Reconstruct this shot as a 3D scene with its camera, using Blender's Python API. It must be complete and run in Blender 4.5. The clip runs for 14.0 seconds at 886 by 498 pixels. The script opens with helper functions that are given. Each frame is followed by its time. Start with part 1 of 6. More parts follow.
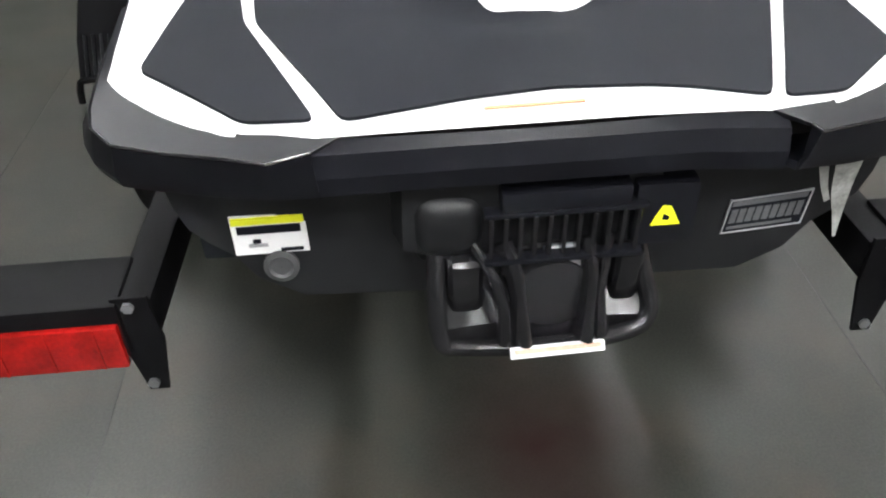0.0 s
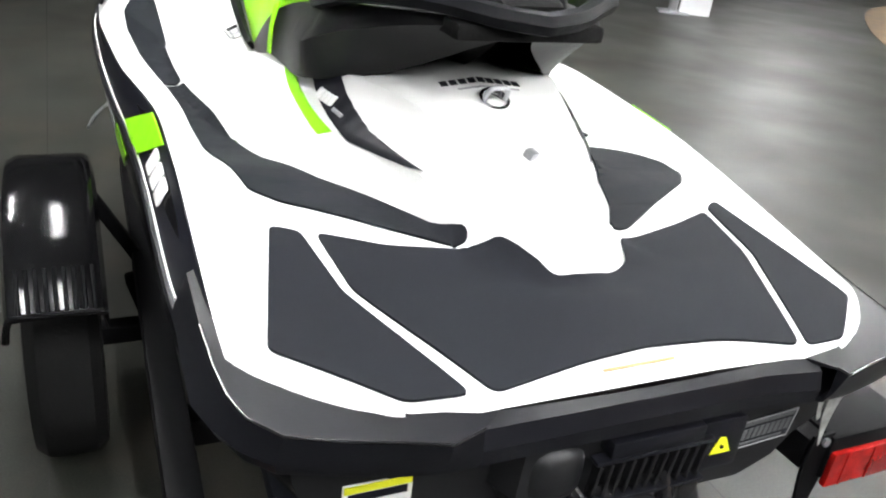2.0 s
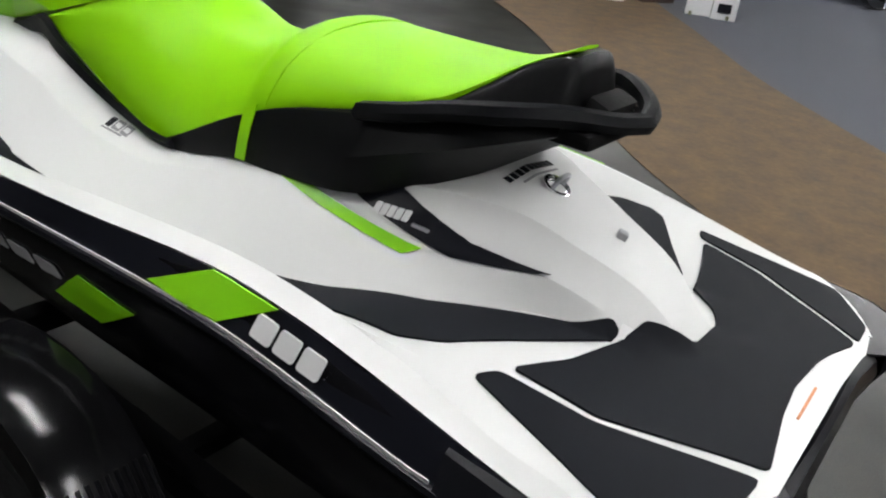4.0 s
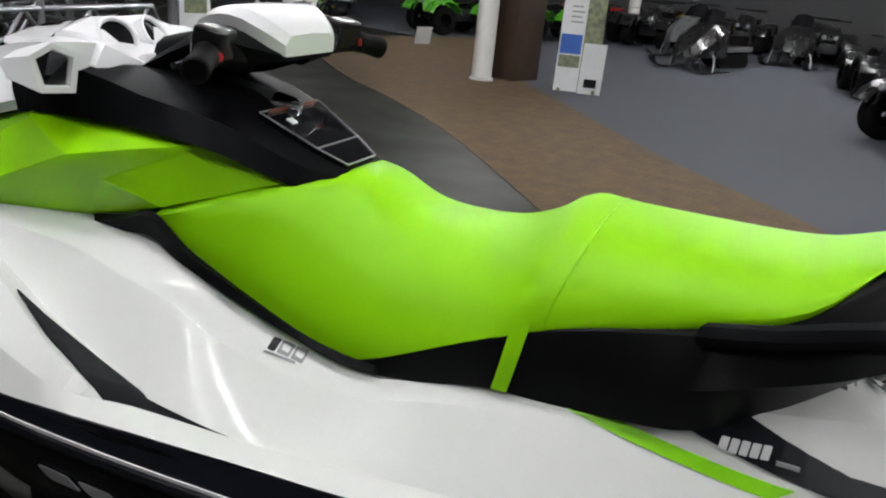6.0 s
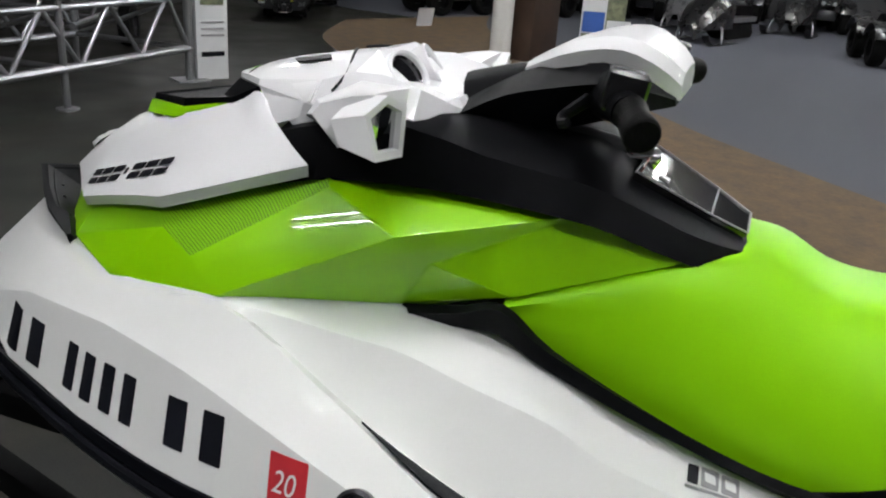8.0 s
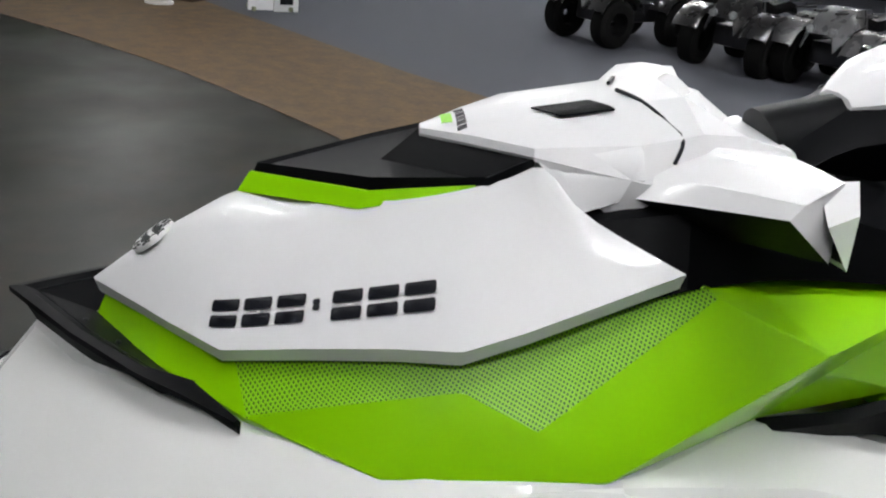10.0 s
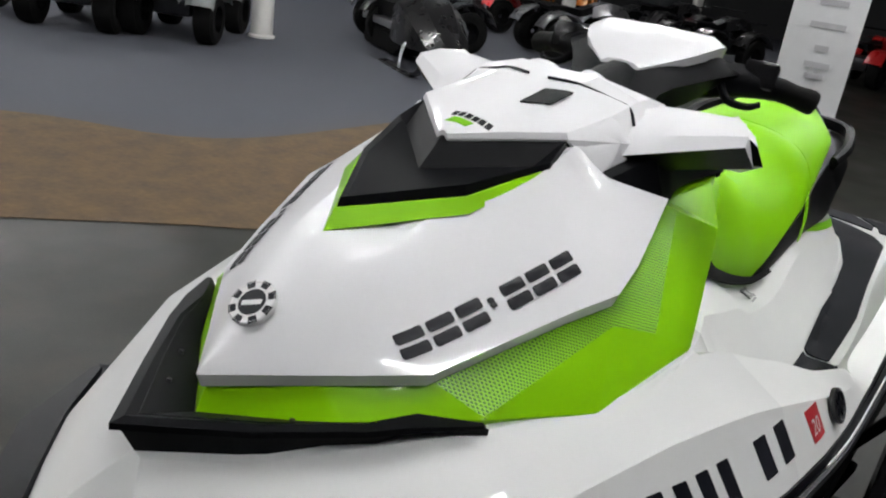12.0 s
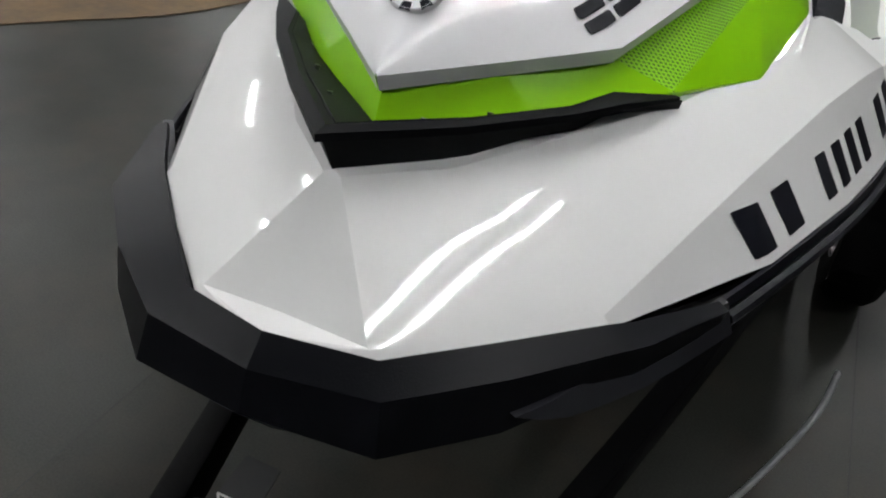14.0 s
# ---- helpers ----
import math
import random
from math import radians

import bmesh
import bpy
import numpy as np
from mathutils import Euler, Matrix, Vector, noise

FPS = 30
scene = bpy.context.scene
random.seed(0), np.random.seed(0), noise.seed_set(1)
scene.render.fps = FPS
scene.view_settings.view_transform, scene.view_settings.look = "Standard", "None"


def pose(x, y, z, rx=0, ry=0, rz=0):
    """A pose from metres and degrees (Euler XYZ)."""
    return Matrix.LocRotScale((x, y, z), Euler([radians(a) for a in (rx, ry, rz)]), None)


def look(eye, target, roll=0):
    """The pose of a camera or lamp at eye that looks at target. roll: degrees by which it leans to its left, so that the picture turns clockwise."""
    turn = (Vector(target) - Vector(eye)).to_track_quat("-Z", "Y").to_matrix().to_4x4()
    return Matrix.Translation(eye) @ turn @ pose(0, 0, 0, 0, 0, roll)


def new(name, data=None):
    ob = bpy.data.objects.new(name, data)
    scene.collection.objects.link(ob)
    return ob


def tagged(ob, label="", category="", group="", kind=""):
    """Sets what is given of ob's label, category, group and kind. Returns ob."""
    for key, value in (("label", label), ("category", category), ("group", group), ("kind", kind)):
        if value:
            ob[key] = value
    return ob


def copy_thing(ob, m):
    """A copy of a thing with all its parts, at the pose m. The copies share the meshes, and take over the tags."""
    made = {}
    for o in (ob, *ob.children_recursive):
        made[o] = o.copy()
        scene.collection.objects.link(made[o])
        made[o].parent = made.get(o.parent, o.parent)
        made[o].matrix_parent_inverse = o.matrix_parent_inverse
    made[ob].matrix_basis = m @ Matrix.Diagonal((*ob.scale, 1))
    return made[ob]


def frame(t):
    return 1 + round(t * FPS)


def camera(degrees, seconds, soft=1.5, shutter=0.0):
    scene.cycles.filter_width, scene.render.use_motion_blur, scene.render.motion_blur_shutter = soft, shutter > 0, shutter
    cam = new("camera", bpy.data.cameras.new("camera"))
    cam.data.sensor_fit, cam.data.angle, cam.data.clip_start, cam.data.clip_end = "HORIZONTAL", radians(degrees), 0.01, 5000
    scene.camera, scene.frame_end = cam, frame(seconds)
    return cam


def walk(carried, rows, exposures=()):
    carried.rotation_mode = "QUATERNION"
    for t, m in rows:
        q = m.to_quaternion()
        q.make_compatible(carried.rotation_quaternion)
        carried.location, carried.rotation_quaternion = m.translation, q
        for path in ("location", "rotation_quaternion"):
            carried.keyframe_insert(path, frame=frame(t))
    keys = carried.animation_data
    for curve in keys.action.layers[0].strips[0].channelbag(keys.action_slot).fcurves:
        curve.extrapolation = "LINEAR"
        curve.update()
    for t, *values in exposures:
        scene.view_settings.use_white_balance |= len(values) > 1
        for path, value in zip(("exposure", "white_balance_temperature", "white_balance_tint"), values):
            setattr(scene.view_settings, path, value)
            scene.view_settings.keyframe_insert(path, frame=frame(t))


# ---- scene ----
cam = camera(56.8, 14.0, 2.1)
PATH = [
    (0, (-0.169, -0.826, 1.358), (-0.082, 0.751, 0.131), -2.5),
    (0.5, (-0.173, -0.81, 1.379), (-0.066, 0.766, 0.153), -1.0),
    (1, (-0.253, -0.802, 1.41), (-0.008, 0.854, 0.315), 2.4),
    (1.5, (-0.512, -0.77, 1.463), (0.079, 0.879, 0.497), 7.5),
    (2, (-0.706, -0.696, 1.509), (0.088, 0.915, 0.629), 7.0),
    (2.1, (-0.73, -0.648, 1.486), (0.09, 0.966, 0.637), 6.9),
    (4.3, (-1.38, 0.068, 1.673), (0.163, 1.007, 0.813), 7.2),
    (4.5, (-1.354, 0.17, 1.675), (0.21, 1.09, 0.835), 6.8),
    (5, (-1.306, 0.386, 1.689), (0.289, 1.258, 0.854), 5.3),
    (5.5, (-1.376, 0.576, 1.706), (0.293, 1.367, 0.94), 5.1),
    (6, (-1.469, 0.841, 1.722), (0.271, 1.558, 1.044), 5.9),
    (6.5, (-1.47, 1.029, 1.73), (0.251, 1.789, 1.052), 5.2),
    (7, (-1.435, 1.251, 1.695), (0.276, 2.04, 1.025), 5.0),
    (7.5, (-1.406, 1.419, 1.72), (0.301, 2.184, 1.01), 4.6),
    (8, (-1.386, 1.671, 1.717), (0.362, 2.319, 0.993), 4.1),
    (8.5, (-1.376, 1.93, 1.73), (0.416, 2.414, 0.985), 4.7),
    (9, (-1.292, 2.212, 1.699), (0.541, 2.549, 0.976), 5.1),
    (9.2, (-1.255, 2.318, 1.706), (0.584, 2.586, 0.967), 5.3),
    (11.3, (-0.857, 3.317, 1.753), (0.533, 2.114, 0.965), 7.7),
    (11.5, (-0.828, 3.403, 1.757), (0.477, 2.096, 0.99), 7.7),
    (12, (-0.72, 3.645, 1.717), (0.328, 2.101, 0.997), 8.6),
    (12.5, (-0.599, 3.726, 1.657), (0.348, 2.184, 0.805), 7.6),
    (13, (-0.495, 3.769, 1.611), (0.337, 2.38, 0.436), 5.8),
    (13.5, (-0.429, 3.826, 1.561), (0.287, 2.393, 0.364), 5.9),
    (14, (-0.379, 3.795, 1.508), (0.228, 2.259, 0.38), 6.2),
]
EXPOSURES = [(0.0, 1.95), (0.5, 2.35), (1.0, 2.72), (1.5, 2.42), (2.0, 1.95), (2.2, 1.7), (4.3, 0.4), (5.0, 0.32), (6.5, 0.27), (8.0, 0.27), (9.2, 0.3), (11.3, 0.12), (12.0, 0.22), (12.5, 0.27), (13.0, -0.02), (13.5, -0.1), (14.0, 0.25)]
walk(cam, [(t, look(eye, target, roll)) for t, eye, target, roll in PATH], EXPOSURES)


# ---- light ----
world = bpy.data.worlds.new("showroom_air")
scene.world = world
world.use_nodes = True
world.node_tree.nodes["Background"].inputs[0].default_value = (0.6, 0.65, 0.7, 1)
world.node_tree.nodes["Background"].inputs[1].default_value = 0.05
CEIL = 4.9
# Some strips follow reflections in the gelcoat; the rest are unseen, placed for brightness.
LAMPS = [(-2.95, 3.75), (-0.4, 1.9), (-2.9, -3.6), (-0.3, -3.5), (-0.3, -7.0), (2.6, -3.5), (6.8, 4.6), (6.2, -0.6), (2.8, 5.8), (12.5, 11.8), (9.0, -8.5), (13.2, -1.6), (14.5, -6.0), (14.5, 1.0), (19.0, -5.0), (19.0, 1.0), (7.0, -14.5), (14.5, 6.8)]


# ---- materials ----
def material(name, color, rough=0.5, metal=0.0, vary=0.15, scale=8.0, bump=0.0, bump_scale=200.0, coat=0.0, second=None, spec=0.5):
    """Colour broken up at two scales, with fine relief."""
    m = bpy.data.materials.new(name)
    m.use_nodes = True
    nt = m.node_tree
    b = nt.nodes["Principled BSDF"]
    b.inputs["Roughness"].default_value = rough
    b.inputs["Metallic"].default_value = metal
    b.inputs["Coat Weight"].default_value = coat
    b.inputs["Coat Roughness"].default_value = 0.035
    b.inputs["Specular IOR Level"].default_value = spec
    co = nt.nodes.new("ShaderNodeTexCoord")
    big = nt.nodes.new("ShaderNodeTexNoise")
    big.inputs["Scale"].default_value = scale
    big.inputs["Detail"].default_value = 6
    fine = nt.nodes.new("ShaderNodeTexNoise")
    fine.inputs["Scale"].default_value = bump_scale
    fine.inputs["Detail"].default_value = 3
    mix = nt.nodes.new("ShaderNodeMix")
    mix.data_type = "RGBA"
    dark = second or tuple(c * (1 - vary) for c in color)
    light = color if second else tuple(min(1, c * (1 + vary * 0.6)) for c in color)
    mix.inputs[6].default_value = (*dark, 1)
    mix.inputs[7].default_value = (*light, 1)
    ramp = nt.nodes.new("ShaderNodeMapRange")
    ramp.inputs[1].default_value, ramp.inputs[2].default_value = 0.3, 0.7
    add = nt.nodes.new("ShaderNodeMath")
    add.operation = "MULTIPLY_ADD"
    add.inputs[1].default_value, add.inputs[2].default_value = 0.3, 0.0
    half = nt.nodes.new("ShaderNodeMath")
    half.operation = "MULTIPLY_ADD"
    half.inputs[1].default_value = 0.7
    link = nt.links.new
    link(co.outputs["Object"], big.inputs["Vector"])
    link(co.outputs["Object"], fine.inputs["Vector"])
    link(fine.outputs["Fac"], add.inputs[0])
    link(big.outputs["Fac"], half.inputs[0])
    link(add.outputs[0], half.inputs[2])
    link(half.outputs[0], ramp.inputs[0])
    link(ramp.outputs[0], mix.inputs[0])
    link(mix.outputs[2], b.inputs["Base Color"])
    rr = nt.nodes.new("ShaderNodeMapRange")
    rr.inputs[3].default_value, rr.inputs[4].default_value = max(0, rough * 0.85), min(1, rough * 1.15)
    link(big.outputs["Fac"], rr.inputs[0])
    link(rr.outputs[0], b.inputs["Roughness"])
    if bump:
        bn = nt.nodes.new("ShaderNodeBump")
        bn.inputs["Strength"].default_value = bump
        bn.inputs["Distance"].default_value = 0.002
        link(fine.outputs["Fac"], bn.inputs["Height"])
        link(bn.outputs[0], b.inputs["Normal"])
    return m


def glow(name, color, strength):
    m = bpy.data.materials.new(name)
    m.use_nodes = True
    b = m.node_tree.nodes["Principled BSDF"]
    b.inputs["Base Color"].default_value = (*color, 1)
    b.inputs["Emission Color"].default_value = (*color, 1)
    b.inputs["Emission Strength"].default_value = strength
    return m


WHITE = material("white_gelcoat", (0.78, 0.785, 0.78), 0.42, vary=0.03, coat=0.75, spec=0.2)
WHITES = material("white_satin_gelcoat", (0.76, 0.765, 0.755), 0.42, vary=0.035, scale=5, coat=0.14, spec=0.22)
HOOD = material("white_hood_plastic", (0.79, 0.79, 0.81), 0.42, vary=0.03, coat=0.45, spec=0.2)
GREEN = material("lime_green_plastic", (0.28, 0.66, 0.001), 0.38, spec=0.2, vary=0.05, coat=0.6)
GREENV = material("lime_green_vinyl", (0.275, 0.67, 0.001), 0.45, spec=0.22, vary=0.06, bump=0.25, bump_scale=500)
GREEND = material("lime_green_vinyl_sticker", (0.22, 0.60, 0.005), 0.35, vary=0.04)
BLACK = material("black_moulded_plastic", (0.0045, 0.0047, 0.0056), 0.42, spec=0.05, vary=0.25, bump=0.25, bump_scale=600)
BUMPER = material("grey_black_bumper_rubber", (0.006, 0.0063, 0.0085), 0.3, spec=0.18, vary=0.2, bump=0.2, bump_scale=500)
PADM = material("charcoal_moulded_pad", (0.0065, 0.0068, 0.0088), 0.36, spec=0.15, vary=0.25, bump=0.15, bump_scale=400)
GLOSSB = material("glossy_black_plastic", (0.010, 0.010, 0.011), 0.2, spec=0.42, vary=0.3, bump=0.1, bump_scale=80)
TRANSOM = material("charcoal_transom_plastic", (0.010, 0.0103, 0.0115), 0.42, spec=0.3, vary=0.2, bump=0.15, bump_scale=300)
GRIP = material("grip_rubber", (0.003, 0.003, 0.003), 0.6, spec=0.08, vary=0.3, bump=0.4, bump_scale=160)
BOOT = material("grey_rubber_boot", (0.045, 0.046, 0.048), 0.5, vary=0.2, bump=0.2, bump_scale=90)
MIRROR = material("mirror_glass", (0.55, 0.56, 0.57), 0.04, 1.0, vary=0.05)
BRICK = material("faded_red_print", (0.20, 0.055, 0.03), 0.45, vary=0.3, scale=40)
GUARD = material("black_guard_plastic", (0.004, 0.0042, 0.005), 0.46, spec=0.05, vary=0.25, bump=0.1, bump_scale=400)
NOSE = material("dark_bumper_rubber", (0.0045, 0.0048, 0.0062), 0.36, spec=0.072, vary=0.2, bump=0.15, bump_scale=500)
LIPM = material("grey_bumper_rubber", (0.020, 0.0205, 0.025), 0.4, spec=0.3, vary=0.2, bump=0.2, bump_scale=400)
PALEOR = material("pale_orange_print", (0.60, 0.36, 0.26), 0.5, vary=0.4, scale=90)
HULL = material("black_hull_gelcoat", (0.005, 0.005, 0.006), 0.25, spec=0.11, vary=0.3, coat=0.06)
VINYLB = material("black_seat_vinyl", (0.003, 0.003, 0.0034), 0.4, vary=0.2, spec=0.09, bump=0.3, bump_scale=450)
MAT = material("charcoal_foam_mat", (0.0094, 0.0104, 0.0134), 0.62, spec=0.065, vary=0.18, scale=20, bump=0.3, bump_scale=700)
STICKB = material("dark_vinyl_sticker", (0.006, 0.0065, 0.010), 0.4, spec=0.15, vary=0.15)
STICKW = material("white_vinyl_sticker", (0.75, 0.75, 0.75), 0.4, vary=0.05)
STICKG = material("grey_vinyl_sticker", (0.28, 0.28, 0.29), 0.4, vary=0.1)
YELLOW = material("yellow_warning_sticker", (0.75, 0.78, 0.02), 0.4, vary=0.06)
ORANGE = material("orange_sticker_print", (0.62, 0.24, 0.10), 0.5, vary=0.3, scale=60)
REDST = material("red_year_sticker", (0.52, 0.025, 0.035), 0.4, vary=0.1)
CHROME = material("chrome", (0.75, 0.75, 0.77), 0.12, 1.0, vary=0.05)
STEEL = material("galvanised_steel", (0.45, 0.46, 0.48), 0.4, 0.9, vary=0.2, scale=30)
ALU = material("aluminium_tube", (0.42, 0.43, 0.45), 0.3, 0.9, vary=0.12)
DIM = material("dark_metal", (0.05, 0.05, 0.055), 0.3, 0.7, vary=0.2)
FRAMEB = material("black_painted_steel", (0.0035, 0.0035, 0.004), 0.6, spec=0.07, vary=0.3, bump=0.15, bump_scale=200)
RED = material("red_reflector_plastic", (0.26, 0.006, 0.005), 0.2, vary=0.5, scale=22, coat=0.6, spec=0.3)
TYRE = material("tyre_rubber", (0.006, 0.006, 0.006), 0.75, spec=0.1, vary=0.3, bump=0.5, bump_scale=120)
GLASS = material("smoked_display_glass", (0.01, 0.01, 0.012), 0.05, vary=0.1, coat=1.0)
LENSW = material("clear_lamp_lens", (0.25, 0.26, 0.27), 0.06, vary=0.5, scale=40, coat=1.0)
def mesh_material():
    """Plastic pierced by a fine diagonal lattice of holes, 6 mm apart."""
    m = material("lime_green_grille_mesh", (0.20, 0.50, 0.002), 0.4, vary=0.05)
    nt = m.node_tree
    link = nt.links.new
    co = nt.nodes.new("ShaderNodeTexCoord")
    waves = []
    for way in ((0, 1.0, 0.55), (0, -0.35, 1.0)):
        dot = nt.nodes.new("ShaderNodeVectorMath")
        dot.operation = "DOT_PRODUCT"
        dot.inputs[1].default_value = [w * 2 * math.pi / 0.0044 for w in way]
        sn = nt.nodes.new("ShaderNodeMath")
        sn.operation = "SINE"
        link(co.outputs["Object"], dot.inputs[0])
        link(dot.outputs["Value"], sn.inputs[0])
        waves.append(sn)
    low = nt.nodes.new("ShaderNodeMath")
    low.operation = "MINIMUM"
    link(waves[0].outputs[0], low.inputs[0])
    link(waves[1].outputs[0], low.inputs[1])
    # The holes are drawn wide and dark, which also paints the hood lip's shade.
    ramp = nt.nodes.new("ShaderNodeMapRange")
    ramp.inputs[1].default_value, ramp.inputs[2].default_value = -0.3, 0.2
    link(low.outputs[0], ramp.inputs[0])
    mix = nt.nodes.new("ShaderNodeMix")
    mix.data_type = "RGBA"
    mix.inputs[6].default_value = (0.23, 0.56, 0.002, 1)
    mix.inputs[7].default_value = (0.035, 0.105, 0.001, 1)
    link(ramp.outputs[0], mix.inputs[0])
    link(mix.outputs[2], nt.nodes["Principled BSDF"].inputs["Base Color"])
    bn = nt.nodes.new("ShaderNodeBump")
    bn.invert = True
    bn.inputs["Strength"].default_value = 0.6
    bn.inputs["Distance"].default_value = 0.002
    link(ramp.outputs[0], bn.inputs["Height"])
    link(bn.outputs[0], nt.nodes["Principled BSDF"].inputs["Normal"])
    return m


MUDG = material("glossy_black_mudguard_plastic", (0.004, 0.004, 0.0044), 0.14, spec=0.22, vary=0.3)
RATEM = material("worn_grey_label", (0.085, 0.087, 0.092), 0.5, vary=0.3, scale=60)
GREENM = mesh_material()
REDB = material("red_switch", (0.6, 0.02, 0.02), 0.4)


# ---- mesh tools ----
def part(name, bm, mat, parent=None, label="", sharp=28):
    me = bpy.data.meshes.new(name)
    bmesh.ops.recalc_face_normals(bm, faces=bm.faces[:])
    bm.to_mesh(me)
    bm.free()
    me.shade_smooth()
    me.set_sharp_from_angle(angle=radians(sharp))
    for m in mat if isinstance(mat, (list, tuple)) else [mat]:
        me.materials.append(m)
    ob = new(name, me)
    if parent:
        ob.parent = parent
    if label:
        ob["label"] = label
    return ob


def curve4(a, b, c, d, t):
    return 0.5 * (2 * b + (c - a) * t + (2 * a - 5 * b + 4 * c - d) * t * t + (3 * b - a - 3 * c + d) * t ** 3)


def smooth(rows, n):
    """Rows of points, n times as many, gliding from row to row."""
    if n < 2:
        return rows
    out = []
    for i in range(len(rows) - 1):
        a, b, c, d = rows[max(0, i - 1)], rows[i], rows[i + 1], rows[min(len(rows) - 1, i + 2)]
        for k in range(n):
            out.append([curve4(*map(Vector, q), k / n) for q in zip(a, b, c, d)])
    return out + [[Vector(p) for p in rows[-1]]]


def turn_rows(rows):
    return [list(r) for r in zip(*rows)]


def grid(bm, rows, close=False, mat=0):
    vs = [[bm.verts.new(p) for p in r] for r in rows]
    for r, s in zip(vs, vs[1:]):
        k = len(r)
        for i in range(k if close else k - 1):
            f = bm.faces.new((r[i], r[(i + 1) % k], s[(i + 1) % k], s[i]))
            f.material_index = mat
    return vs


def loft(secs, along=3, across=1, mirror=True, caps=False, straight=0):
    """secs: (y, [(x, z), ...]) from the port edge (x counted outwards) to the middle."""
    rows = [[Vector((-x, y, z)) for x, z in pts] for y, pts in secs]
    rows = smooth(rows[:len(rows) - straight], along) + rows[len(rows) - straight:]
    if across > 1:
        rows = turn_rows(smooth(turn_rows(rows), across))
    if mirror:
        rows = [r + [Vector((-p.x, p.y, p.z)) for p in reversed(r[:-1] if abs(r[-1].x) < 1e-6 else r)] for r in rows]
    bm = bmesh.new()
    vs = grid(bm, rows)
    if caps:
        for r in (vs[0], vs[-1]):
            bm.faces.new(r)
    bmesh.ops.remove_doubles(bm, verts=bm.verts[:], dist=1e-5)
    return bm


def skin(bm, t):
    """Gives a sheet a thickness t, inwards."""
    bmesh.ops.recalc_face_normals(bm, faces=bm.faces[:])
    bmesh.ops.solidify(bm, geom=bm.faces[:], thickness=t)
    return bm


def sweep(bm, path, radius, seg=10, caps=True, steps=6, flat=1.0, mat=0):
    """A tube along path, rounded between its points; radius may be one for each point."""
    pts = [Vector(p) for p in path]
    rad = radius if isinstance(radius, (list, tuple)) else [radius] * len(pts)
    rows = smooth([[p, Vector((r, 0, 0))] for p, r in zip(pts, rad)], steps)
    rings, side = [], None
    for i, (p, r) in enumerate(rows):
        d = (rows[min(i + 1, len(rows) - 1)][0] - rows[max(i - 1, 0)][0]).normalized()
        if side is None:
            side = d.orthogonal().normalized() if abs(d.z) > 0.9 else d.cross(Vector((0, 0, 1))).normalized()
        side = (side - d * side.dot(d)).normalized()
        up = side.cross(d)
        rings.append([p + (side * math.cos(a) + up * math.sin(a) * flat) * r.x for a in (2 * math.pi * k / seg for k in range(seg))])
    vs = grid(bm, rings, close=True, mat=mat)
    if caps:
        for r in (vs[0], vs[-1]):
            bm.faces.new(r).material_index = mat
    return bm


def block(bm, at, size, rot=(0, 0, 0), bevel=0.004, seg=2, mat=0):
    m = Matrix.LocRotScale(Vector(at), Euler([radians(a) for a in rot]), Vector(size))
    g = bmesh.ops.create_cube(bm, size=1.0, matrix=m)
    fs = {f for v in g["verts"] for f in v.link_faces}
    for f in fs:
        f.material_index = mat
    if bevel:
        es = list({e for v in g["verts"] for e in v.link_edges})
        bmesh.ops.bevel(bm, geom=es, offset=bevel, segments=seg, affect="EDGES", profile=0.6, material=-1)
    return bm


def prism(bm, poly, depth, m=None, bevel=0.0, mat=0):
    """A plate with the outline poly (x, y), its top at z = 0, depth thick."""
    m = m or Matrix()
    top = [bm.verts.new(m @ Vector((x, y, 0))) for x, y in poly]
    low = [bm.verts.new(m @ Vector((x, y, -depth))) for x, y in poly]
    k = len(poly)
    fs = [bm.faces.new(top), bm.faces.new(low[::-1])]
    fs += [bm.faces.new((top[i], low[i], low[(i + 1) % k], top[(i + 1) % k])) for i in range(k)]
    for f in fs:
        f.material_index = mat
    if bevel:
        bmesh.ops.bevel(bm, geom=[e for e in fs[0].edges], offset=bevel, segments=2, affect="EDGES", material=-1)
    return bm


def disc(bm, at, r, depth, axis=(0, 0, 1), seg=24, mat=0, bevel=0.0):
    q = Vector(axis).to_track_quat("Z", "Y").to_matrix().to_4x4()
    m = Matrix.Translation(at) @ q
    return prism(bm, [(r * math.cos(2 * math.pi * k / seg), r * math.sin(2 * math.pi * k / seg)) for k in range(seg)], depth, m, bevel, mat)


def lathe(bm, profile, at=(0, 0, 0), axis=(0, 0, 1), seg=32, mat=0):
    """profile: (radius, height) round the axis through at."""
    m = Matrix.Translation(at) @ Vector(axis).to_track_quat("Z", "Y").to_matrix().to_4x4()
    rows = [[m @ Vector((r * math.cos(a), r * math.sin(a), h)) for a in (2 * math.pi * k / seg for k in range(seg))] for r, h in profile]
    grid(bm, rows, close=True, mat=mat)
    return bm


def thing(name, label, category, at=(0, 0, 0), group=""):
    ob = new(name)
    ob.location = at
    ob.empty_display_size = 0.1
    return tagged(ob, label, category, group)


